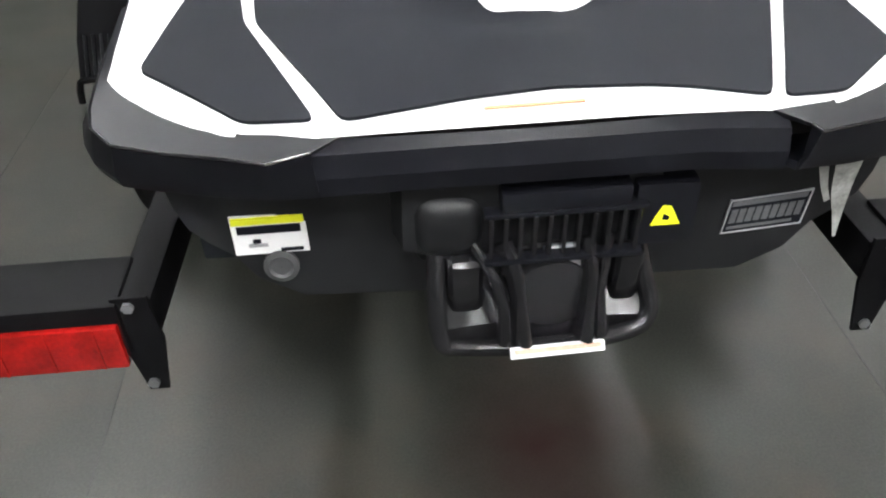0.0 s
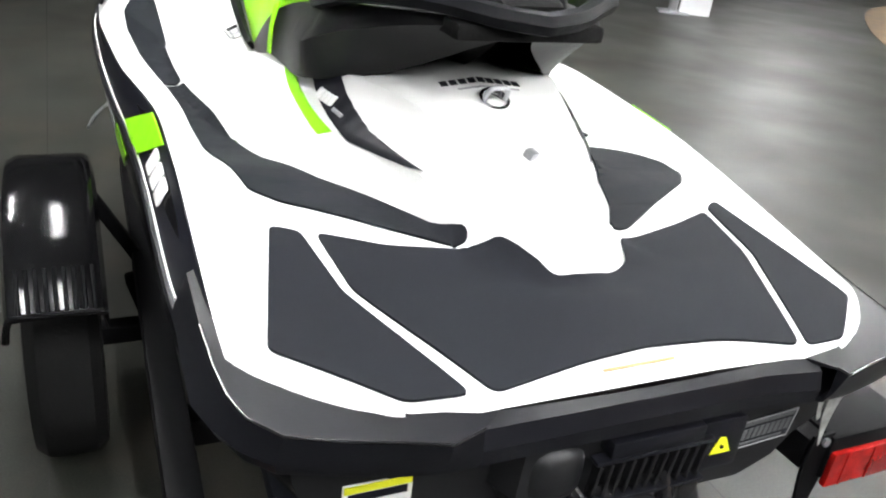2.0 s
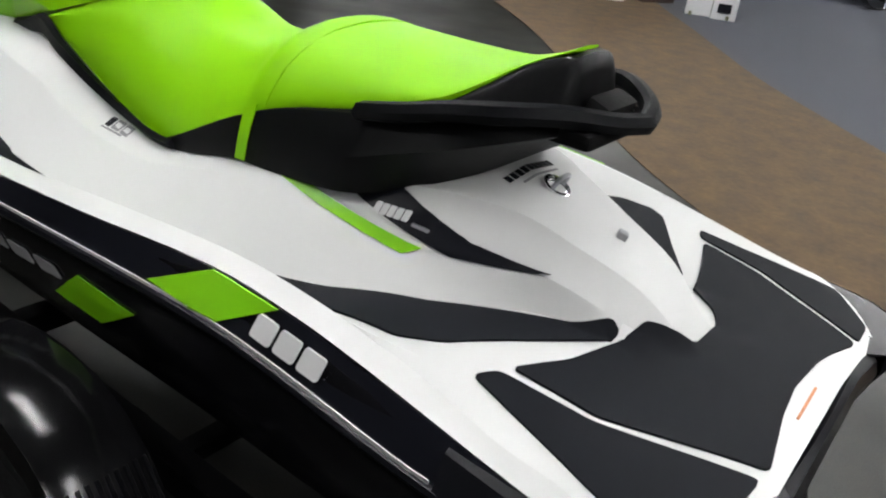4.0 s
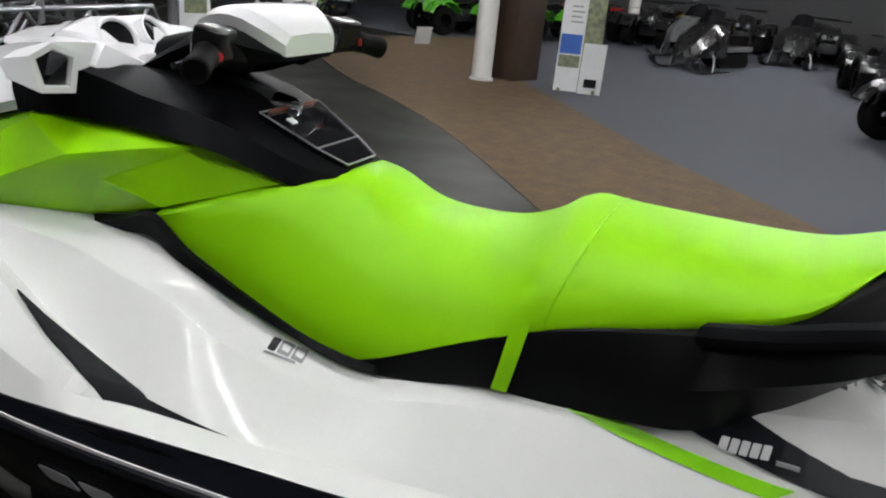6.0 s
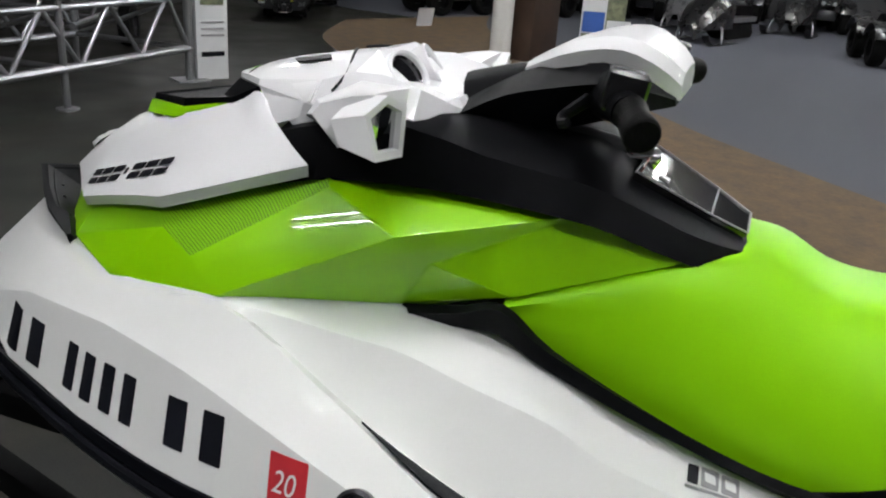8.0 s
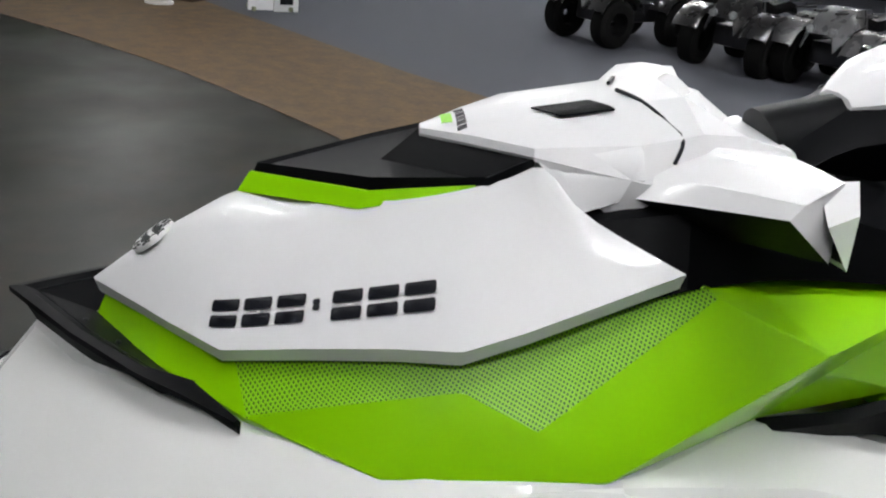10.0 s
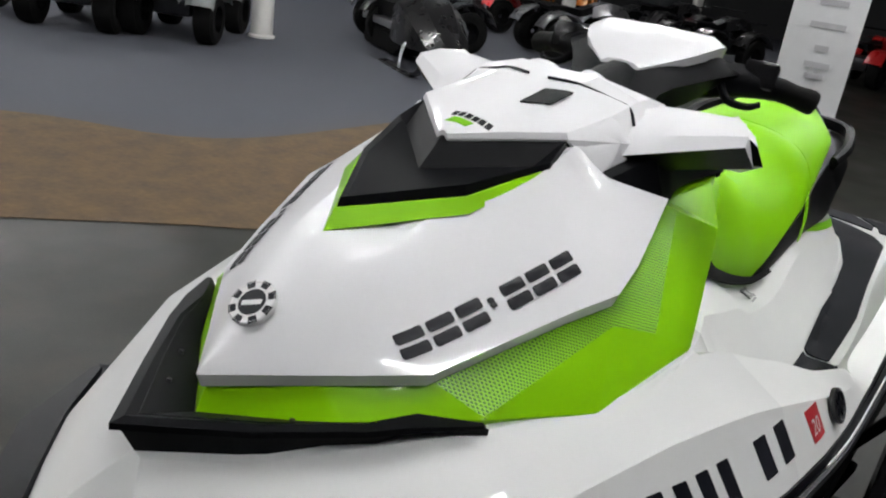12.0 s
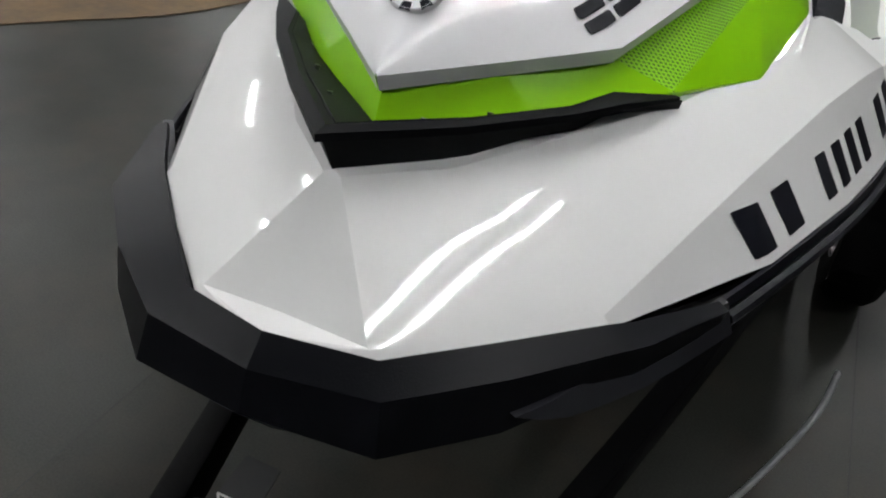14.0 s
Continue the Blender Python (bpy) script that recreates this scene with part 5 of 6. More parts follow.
for way in ("port", "starboard"):
    lay("green_stripe", [GS], way, DT, GREEND, 0.0018, 0.0006, r=0.002, label="lime green stripe sticker")
    st = lay("engine_sticker", [BS], way, DT, STICKB, 0.003, 0.0006, step=0.007, r=0.003, label="dark wedge-shaped sticker")
    for bar in word(5, 0.842, 1.036, 0.0125, 0.003, 0.018, 0.002, 0.02):
        lay("sticker_bar", [bar], way, DT, STICKW, 0.006, 0.0004, r=0.002, parent=st, label="white block marks")
    lay("sticker_bar", [[(0.756, 1.034), (0.722, 1.030), (0.722, 1.035), (0.756, 1.039)]], way, DT, STICKG, 0.006, 0.0004, r=0, parent=st)
    lay("flank_mark", [word(1, 1.664, 0.980, 0.016, 0, 0.013, -0.003, -0.16)[0]], way, DT, STICKB, 0.0022, 0.0003, r=0.002, label="small dark block mark")
    for bar in word(2, 1.644, 0.977, 0.026, 0.004, 0.013, -0.003, -0.16):
        (ay, az), (by, bz), (cy, cz), (dy, dz) = bar
        inner = [(ay - 0.005, az + 0.003), (by + 0.005, bz + 0.004), (cy + 0.005, cz - 0.003), (dy - 0.005, dz - 0.004)]
        lay("flank_mark", [bar], way, DT, STICKG, 0.0022, 0.0003, r=0.002, label="small grey outlined mark")
        lay("flank_mark", [inner], way, DT, WHITES, 0.0032, 0.0003, r=0.001)
    lay("flank_mark", [word(1, 1.666, 0.9765, 0.066, 0, 0.0018, 0, -0.14)[0]], way, DT, STICKG, 0.0022, 0.0003, r=0)
    lay("year_sticker", [[(2.213, 1.022), (2.150, 1.021), (2.139, 0.966), (2.200, 0.966)]], way, DT, REDST, 0.0006, 0.0004, r=0.002, label="red registration sticker for the year twenty")
    for bar in word(2, 2.864, 0.962, 0.046, 0.034, 0.062, -0.018, 0.02):
        lay("registration_bar", [bar], way, DT, STICKB, 0.0006, 0.0004, r=0.003, label="black registration bar")
    for bar in word(4, 2.660, 0.968, 0.030, 0.022, 0.062, -0.014, 0.02):
        lay("registration_bar", [bar], way, DT, STICKB, 0.0006, 0.0004, r=0.003, label="black registration bar")
    for bar in word(2, 2.400, 0.974, 0.040, 0.032, 0.062, -0.014, 0.02):
        lay("registration_bar", [bar], way, DT, STICKB, 0.0006, 0.0004, r=0.003, label="black registration bar")
    mk = word(3, 2.888, 1.195, 0.036, 0.006, 0.024, 0.002, 0.335) + word(3, 2.736, 1.2455, 0.036, 0.006, 0.024, 0.002, 0.335)
    mk += [[(2.758, 1.2475), (2.749, 1.2505), (2.749, 1.2595), (2.758, 1.2565)]]
    for bar in mk:
        (ay, az), (by, bz), (cy, cz), (dy, dz) = bar
        q = 0.42 if bar is not mk[-1] else 0.5
        low = [(ay, az), (by, bz), (by + (cy - by) * q, bz + (cz - bz) * q), (ay + (dy - ay) * q, az + (dz - az) * q)]
        high = [(ay + (dy - ay) * (1 - q), az + (dz - az) * (1 - q)), (by + (cy - by) * (1 - q), bz + (cz - bz) * (1 - q)), (cy, cz), (dy, dz)]
        lay("hood_mark", [low, high], way, HOT, STICKB, 0.0016, 0.0006, step=0.012, r=0.003, label="dark slanted block mark on the hood")
    lay("rim_block", [[(1.055, 0.925), (0.929, 0.9795), (0.774, 0.969), (0.888, 0.909)]], way, RIMT[way], GREEND, 0.006, 0.0006, step=0.006, r=0, label="lime green block on the rim", clamp=True)
    for bar in word(3, 0.81, 0.918, 0.045, 0.008, 0.036, 0.006, -0.13):
        lay("rim_mark", [bar], way, RIMT[way], STICKW, 0.006, 0.0006, r=0.006, label="white block mark on the rim")
    lay("hull_block", [[(1.36, 0.775), (1.27, 0.848), (1.10, 0.832), (1.21, 0.765)]], way, HT, GREEND, 0.004, 0.0004, r=0, label="lime green block on the hull")
    for bar in word(6, 1.88, 0.800, 0.075, 0.022, 0.022, -0.03, 0.03):
        lay("hull_mark", [bar], way, HT, STICKG, 0.004, 0.0004, r=0.01, label="grey block mark on the hull")

# round port on the flank, emblem, tow eye and deck details
for sd in (-1, 1):
    bm = bmesh.new()
    ax = (sd * 0.86, 0.05, 0.45)
    at = (sd * 0.592, 2.062, 0.990)
    lathe(bm, [(0.034, -0.004), (0.034, 0.004), (0.028, 0.006), (0.026, 0.001), (0.0005, 0.001)], at, ax, 26)
    cap = cpart("side_vent", bm, DIM, "round dark side port with a spoked insert")
    for k in range(3):
        bm = bmesh.new()
        m = Matrix.Translation(at) @ Vector(ax).to_track_quat("Z", "Y").to_matrix().to_4x4() @ Matrix.Rotation(k * 1.047, 4, "Z")
        prism(bm, [(-0.025, -0.003), (0.025, -0.003), (0.025, 0.003), (-0.025, 0.003)], 0.003, m @ Matrix.Translation((0, 0, 0.004)))
        cpart("spoke", bm, STICKB, parent=cap)
bm = bmesh.new()
eax = Vector((0, 0.62, 0.78))
lathe(bm, [(0.033, -0.004), (0.033, 0.003), (0.031, 0.005), (0.0295, 0.004), (0.0005, 0.004)], (0, 2.994, 1.240), eax, 32)
emb = cpart("emblem", bm, STICKW, "round chrome and black emblem")
bm = bmesh.new()
disc(bm, Vector((0, 2.994, 1.240)) + eax * 0.0045, 0.0195, 0.002, eax, 28)
cpart("emblem_disc", bm, STICKB, parent=emb)
for k in range(8):
    bm = bmesh.new()
    m = Matrix.Translation(Vector((0, 2.994, 1.240)) + eax * 0.0048) @ eax.to_track_quat("Z", "Y").to_matrix().to_4x4() @ Matrix.Rotation(k * 0.785, 4, "Z")
    prism(bm, [(0.0225, -0.005), (0.0325, -0.0065), (0.0325, 0.0065), (0.0225, 0.005)], 0.0025, m)
    cpart("emblem_tick", bm, STICKB, parent=emb)
bm = bmesh.new()
m = Matrix.Translation(Vector((0, 2.994, 1.240)) + eax * 0.0055) @ eax.to_track_quat("Z", "Y").to_matrix().to_4x4()
prism(bm, [(-0.014, -0.0045), (0.014, -0.0045), (0.014, 0.0025), (-0.014, 0.0025)], 0.0025, m @ Matrix.Rotation(0.5, 4, "Z"))
cpart("emblem_bar", bm, STICKW, parent=emb)
bm = bmesh.new()
tax = Vector((0, -0.42, 0.9))
lathe(bm, [(0.030, -0.003), (0.030, 0.003), (0.024, 0.004), (0.021, -0.004), (0.0005, -0.006)], (0.006, 0.612, 1.099), tax, 26)
tow = cpart("tow_eye", bm, CHROME, "stainless tow eye on the deck")
bm = bmesh.new()
sweep(bm, [(-0.016, 0.61, 1.098), (-0.010, 0.598, 1.122), (0.022, 0.598, 1.122), (0.028, 0.61, 1.098)], 0.005, 8, steps=5)
cpart("tow_loop", bm, STEEL, parent=tow)
bm = bmesh.new()
block(bm, (0.01, 0.46, 1.046), (0.022, 0.02, 0.02), (20, 0, 25), 0.004)
cpart("cleat", bm, STEEL, "small metal cleat")
for k in range(9):
    lay("print_bar", [[(-0.078 + k * 0.019, 0.668), (-0.063 + k * 0.019, 0.668), (-0.063 + k * 0.019, 0.686), (-0.078 + k * 0.019, 0.686)]], "down", DT, STICKB, 0.0006, 0.0003, r=0, label="small dark printed bar")
lay("print_line", [[(-0.065, 0.652), (0.08, 0.652), (0.08, 0.657), (-0.065, 0.657)]], "down", DT, STICKG, 0.0006, 0.0003, r=0)
# scoop badge
lay("scoop_vent", [[(-0.041, 2.490), (-0.041, 2.414), (-0.083, 2.388), (-0.080, 2.458)]], "down", tree_of(scoop), BLACK, 0.003, 0.0006, step=0.012, r=0.003, label="black vent panel in the scoop")
for k in range(6):
    lay("scoop_mark", [[(-0.052 + k * 0.013, 2.585), (-0.042 + k * 0.013, 2.585), (-0.042 + k * 0.013, 2.573), (-0.052 + k * 0.013, 2.573)]], "down", tree_of(scoop), STICKB, 0.0006, 0.0003, r=0, label="small dark mark on the scoop")
lay("scoop_mark", [[(-0.020, 2.604), (0.020, 2.604), (0.012, 2.590), (-0.026, 2.590)]], "down", tree_of(scoop), GREEND, 0.0006, 0.0003, r=0, label="small green mark on the scoop")


def lay_text(name, body, y, z, size, way, tree, mat, lift, parent, lean=0.0):
    """Written characters laid on a side; y, z: their lower front corner."""
    cu = bpy.data.curves.new(name, "FONT")
    cu.body, cu.size = body, size
    tmp = bpy.data.objects.new(name, cu)
    scene.collection.objects.link(tmp)
    me = bpy.data.meshes.new_from_object(tmp)
    bpy.data.objects.remove(tmp)
    bm = bmesh.new()
    bm.from_mesh(me)
    sx = 1 if way == "port" else -1
    width = max(v.co.x for v in bm.verts)
    d = Vector((sx, 0, 0))
    for v in bm.verts:
        q = v.co.x if way == "port" else width - v.co.x
        hit, nor, _, _ = tree.ray_cast(Vector((-3 * sx, y - q - lean * v.co.y, z + v.co.y)), d)
        if hit:
            v.co = hit - d * lift
    return cpart(name, bm, mat, "", 40, parent)


for way in ("port", "starboard"):
    lay_text("year_digits", "20", 2.197, 0.978, 0.038, way, DT, STICKW, 0.0022, None)["label"] = "white printed digits"
for sd in (-1, 1):
    bm = bmesh.new()
    sweep(bm, [(sd * 0.020, 2.372, 1.5050), (sd * 0.070, 2.352, 1.5035), (sd * 0.128, 2.330, 1.4890), (sd * 0.160, 2.322, 1.4790), (sd * 0.180, 2.335, 1.455)], 0.0028, 6, steps=3)
    cpart("scoop_seam", bm, STICKB, "dark seam in the scoop")

# the starboard quarter reaches a little further aft than the port one
for o in craft.children_recursive:
    for v in o.data.vertices:
        if v.co.x > 0 and v.co.y < 1.0:
            v.co.y -= 0.13 * max(0.0, v.co.x - 0.2) * (1.0 - v.co.y)

# rating plate on the starboard transom: pale outline, dark band and a block of fine print
PLATE = [Vector((0.287, 0.099, 0.627)), Vector((0.402, 0.094, 0.640)), Vector((0.407, 0.091, 0.702)), Vector((0.292, 0.095, 0.689))]


def on_plate(u, v, lift):
    low, high = PLATE[0].lerp(PLATE[1], u), PLATE[3].lerp(PLATE[2], u)
    return low.lerp(high, v) + Vector((0, -lift, 0))


def plate_piece(name, u0, u1, v0, v1, lift, mat, label="", parent=None):
    bm = bmesh.new()
    near = [bm.verts.new(on_plate(u, v, lift)) for u, v in ((u0, v0), (u1, v0), (u1, v1), (u0, v1))]
    far = [bm.verts.new(c.co + Vector((0, 0.0035, 0))) for c in near]
    bm.faces.new(near)
    for k in range(4):
        bm.faces.new((near[k], far[k], far[(k + 1) % 4], near[(k + 1) % 4]))
    return cpart(name, bm, mat, label, 30, parent)


rating = plate_piece("rating_plate", 0, 1, 0, 1, 0.001, STICKB, "dark rating plate with a pale outline and fine print")
for u0, u1, v0, v1 in ((0, 1, 0, 0.04), (0, 1, 0.96, 1), (0, 0.018, 0.04, 0.96), (0.982, 1, 0.04, 0.96)):
    plate_piece("plate_outline", u0, u1, v0, v1, 0.002, STICKG, parent=rating)
plate_piece("plate_header", 0.04, 0.95, 0.80, 0.93, 0.002, RATEM, parent=rating)
for k in range(9):
    plate_piece("print_line", 0.06 + k * 0.1, 0.135 + k * 0.1, 0.30, 0.70, 0.002, RATEM, parent=rating)
plate_piece("print_line", 0.06, 0.86, 0.12, 0.20, 0.002, RATEM, parent=rating)


# ---- the trailer ----
trailer = thing("boat_trailer", "black painted steel single-axle watercraft trailer", "trailer", (0, 1.6, 0))


def tpart(name, bm, mat, label="", sharp=30, parent=None):
    ob = part(name, bm, mat, None, label, sharp)
    ob.parent = parent or trailer
    if not parent:
        ob.matrix_parent_inverse = Matrix.Translation(-trailer.location)
    return ob


def beam(name, a, b, w, h, label="", mat=None):
    a, b = Vector(a), Vector(b)
    d = b - a
    bm = bmesh.new()
    block(bm, (0, 0, 0), (w, d.length, h), bevel=0.006)
    q = d.to_track_quat("Y", "Z").to_matrix().to_4x4()
    bmesh.ops.transform(bm, matrix=Matrix.Translation((a + b) / 2) @ q, verts=bm.verts[:])
    return tpart(name, bm, mat or FRAMEB, label)


for sd in (-1, 1):
    beam("side_rail", (sd * 0.60, 0.16, 0.500), (sd * 0.56, 1.9, 0.49), 0.06, 0.075)
    beam("draw_bar", (sd * 0.56, 1.85, 0.49), (sd * 0.06, 3.95, 0.46), 0.05, 0.075)
    bk = beam("bunk", (sd * 0.44, 0.20, 0.595), (sd * 0.36, 2.5, 0.70), 0.09, 0.045, "carpeted bunk board", MAT)
    beam("bunk_bracket", (sd * 0.43, 0.60, 0.47), (sd * 0.43, 0.60, 0.595), 0.05, 0.05)
    beam("bunk_bracket", (sd * 0.37, 2.2, 0.47), (sd * 0.37, 2.2, 0.665), 0.05, 0.05)
    # end plate and lamp
    bm = bmesh.new()
    prism(bm, [(-0.028, 0.06), (0.028, 0.06), (0.036, -0.03), (0.018, -0.14), (-0.014, -0.14), (-0.032, -0.03)], 0.006, Matrix.Translation((sd * 0.600, 0.150, 0.490)) @ Matrix.Rotation(radians(90), 4, "X"), 0.001)
    ep = tpart("end_plate", bm, FRAMEB, "black end plate")
    for dz in (0.045, -0.12):
        bm = bmesh.new()
        disc(bm, (sd * 0.602, 0.142, 0.49 + dz), 0.010, 0.006, (0, -1, 0), 6)
        tpart("bolt", bm, STEEL, parent=ep)
    bm = bmesh.new()
    block(bm, (sd * 0.735, 0.205, 0.492), (0.235, 0.13, 0.105), (0, 0, 0), 0.008)
    hs = tpart("tail_lamp", bm, FRAMEB, "black tail lamp box with a red lens")
    bm = bmesh.new()
    block(bm, (sd * 0.735, 0.136, 0.468), (0.225, 0.016, 0.085), (0, 0, 0), 0.005)
    tpart("lens", bm, RED, "red lens", parent=hs)
    for k in (-1, 0, 1):
        bm = bmesh.new()
        block(bm, (sd * 0.735 + k * 0.075, 0.1275, 0.468), (0.004, 0.004, 0.08), (0, 0, 0), 0.001)
        tpart("lens_rib", bm, RED, parent=hs)
    # wheel and mudguard
    bm = bmesh.new()
    lathe(bm, [(0.15, -0.07), (0.20, -0.085), (0.255, -0.08), (0.275, -0.055), (0.280, 0), (0.275, 0.055), (0.255, 0.08), (0.20, 0.085), (0.15, 0.07)], (sd * 0.775, 1.24, 0.28), (1, 0, 0), 40)
    wh = tpart("wheel", bm, TYRE, "small black trailer tyre")
    bm = bmesh.new()
    lathe(bm, [(0.155, -0.075), (0.150, 0.0), (0.10, 0.03), (0.06, 0.055), (0.0005, 0.058)], (sd * 0.775, 1.24, 0.28), (sd, 0, 0), 30)
    tpart("rim", bm, STEEL, "galvanised wheel rim", parent=wh)
    bm = bmesh.new()
    arc = []
    for k in range(13):
        a = radians(-8 + k * 156 / 12)
        rr = 0.405 + 0.02 * abs(math.sin(2 * a))
        y, z = 1.24 + rr * 0.94 * math.cos(a), 0.345 + rr * math.sin(a)
        arc.append([Vector((sd * x, y + dy, z + dz)) for x, dy, dz in ((0.675, 0, -0.05), (0.685, 0, -0.01), (0.70, 0, 0.0), (0.84, 0, 0.0), (0.865, 0, -0.012), (0.873, 0, -0.055))])
    grid(bm, arc)
    skin(bm, 0.006)
    fd = tpart("mudguard", bm, MUDG, "glossy black plastic mudguard", 40)
    for k in range(9):
        bm = bmesh.new()
        x = sd * (0.70 + k * 0.018)
        sweep(bm, [(x, arc[j][2].y - 0.001, arc[j][2].z + 0.001) for j in (11, 12)], 0.0042, 6, steps=3)
        tpart("tread_rib", bm, GUARD, parent=fd)
    bm = bmesh.new()
    sweep(bm, [arc[12][j] + Vector((0, -0.004, -0.002)) for j in (1, 2, 3, 4, 5)], 0.008, 8, steps=3)
    tpart("guard_edge", bm, MUDG, "rolled rear edge of the mudguard", parent=fd)
    beam("guard_stay", (sd * 0.58, 1.24, 0.49), (sd * 0.70, 1.24, 0.70), 0.03, 0.03)
beam("cross_member", (-0.60, 0.60, 0.47), (0.60, 0.60, 0.47), 0.06, 0.06)
beam("cross_member", (-0.56, 1.75, 0.47), (0.56, 1.75, 0.47), 0.06, 0.06)
beam("axle", (-0.70, 1.24, 0.30), (0.70, 1.24, 0.30), 0.05, 0.05)
for sd in (-1, 1):
    beam("axle_arm", (sd * 0.52, 1.24, 0.30), (sd * 0.57, 1.24, 0.47), 0.05, 0.12)
beam("tongue", (0, 3.2, 0.46), (0, 4.7, 0.44), 0.075, 0.075)
beam("winch_post", (0.0, 3.50, 0.46), (0.0, 3.40, 0.70), 0.07, 0.06)
beam("jockey_leg", (0.08, 4.55, 0.10), (0.08, 4.55, 0.62), 0.05, 0.05)
bm = bmesh.new()
lathe(bm, [(0.03, -0.03), (0.085, -0.03), (0.09, 0), (0.085, 0.03), (0.03, 0.03)], (0.08, 4.55, 0.09), (1, 0, 0), 24)
tpart("jockey_wheel", bm, TYRE, "small jockey wheel")
bm = bmesh.new()
lathe(bm, [(0.0005, -0.06), (0.035, -0.06), (0.045, 0), (0.035, 0.06), (0.0005, 0.06)], (0.0, 3.37, 0.72), (1, 0, 0), 20)
tpart("bow_roller", bm, TYRE, "black rubber bow roller")
bm = bmesh.new()
grid(bm, smooth([[Vector((-0.026, 3.43, 0.735)), Vector((0.025, 3.43, 0.735))], [Vector((-0.026, 3.36, 0.775)), Vector((0.025, 3.36, 0.775))], [Vector((-0.022, 3.30, 0.79)), Vector((0.022, 3.30, 0.79))]], 4))
skin(bm, 0.003)
strap = tpart("winch_strap", bm, material("grey_webbing", (0.012, 0.012, 0.013), 0.8, vary=0.2), "dark webbing winch strap")
thread = material("white_thread", (0.6, 0.6, 0.58), 0.7)
cs = [Vector((0.022, 3.352, 0.7825)), Vector((-0.022, 3.352, 0.7825)), Vector((0.022, 3.398, 0.7625)), Vector((-0.022, 3.398, 0.7625))]
for i, j in ((0, 1), (0, 3), (1, 2), (2, 3)):
    bm = bmesh.new()
    sweep(bm, [cs[i], cs[j]], 0.0014, 6, steps=1)
    tpart("stitching", bm, thread, "white cross stitching", parent=strap)
# Thin tube drawn for the pale line along the frame edge.
bm = bmesh.new()
sweep(bm, [(-0.40, 2.985, 0.475), (-0.498, 2.826, 0.47), (-0.572, 2.664, 0.47), (-0.638, 2.484, 0.47), (-0.665, 2.35, 0.47)], 0.006, 8, steps=4)
tpart("thin_frame_tube", bm, STEEL, "thin grey tube along the trailer frame")

# light clear tape hanging at the stern
bm = bmesh.new()
grid(bm, smooth([[Vector((0.388, 0.030, 0.790)), Vector((0.424, 0.030, 0.790))], [Vector((0.400, 0.040, 0.73)), Vector((0.426, 0.040, 0.735))], [Vector((0.414, 0.045, 0.69)), Vector((0.428, 0.045, 0.69))], [Vector((0.424, 0.045, 0.650)), Vector((0.428, 0.045, 0.650))]], 4))
grid(bm, smooth([[Vector((0.366, 0.034, 0.788)), Vector((0.380, 0.034, 0.788))], [Vector((0.384, 0.042, 0.74)), Vector((0.394, 0.042, 0.74))], [Vector((0.398, 0.046, 0.71)), Vector((0.405, 0.046, 0.715))]], 4))
skin(bm, 0.001)
ob = part("torn_tape", bm, material("milky_tape", (0.24, 0.24, 0.23), 0.5, vary=0.6, scale=45), None)
tagged(ob, "torn strip of milky tape hanging from the stern", "tape")


# ---- the rest of the showroom ----
COLORS = {"green": (0.10, 0.42, 0.02), "red": (0.45, 0.02, 0.02), "black": (0.015, 0.015, 0.016), "orange": (0.55, 0.17, 0.02), "yellow": (0.6, 0.42, 0.02), "grey": (0.09, 0.09, 0.095), "blue": (0.03, 0.09, 0.35)}
PAINT = {k: material(k + "_vehicle_plastic", v, 0.28, vary=0.12, coat=0.4) for k, v in COLORS.items()}
WOOD = material("dark_brown_wood_panel", (0.055, 0.032, 0.022), 0.45, vary=0.3, scale=6, bump=0.2, bump_scale=60)
CARD = material("white_card", (0.72, 0.73, 0.74), 0.6, vary=0.05)
CARDB = material("blue_print", (0.04, 0.12, 0.45), 0.5, vary=0.15)
CARDP = material("photo_print", (0.30, 0.32, 0.18), 0.5, vary=0.8, scale=14, second=(0.05, 0.06, 0.05))
CARDR = material("red_print", (0.5, 0.05, 0.06), 0.5)


def column(x, y, r=0.15):
    bm = bmesh.new()
    lathe(bm, [(r + 0.03, 0.0), (r + 0.03, 0.03), (r, 0.05), (r, CEIL)], (x, y, 0), (0, 0, 1), 28)
    return tagged(part("column", bm, PAINTW), "round white painted steel column", "column", "columns", "structure")


for x, y in ((10.07, 5.27), (8.10, -4.17), (8.17, -12.85), (8.2, -20.6), (20.5, -4.0), (20.5, 5.3)):
    column(x, y)
bm = bmesh.new()
block(bm, (10.72, 4.98, 1.1), (0.62, 0.42, 2.2), (0, 0, -22), 0.01)
tagged(part("wood_pillar", bm, WOOD), "dark brown panelled wooden pillar beside a column", "pillar")


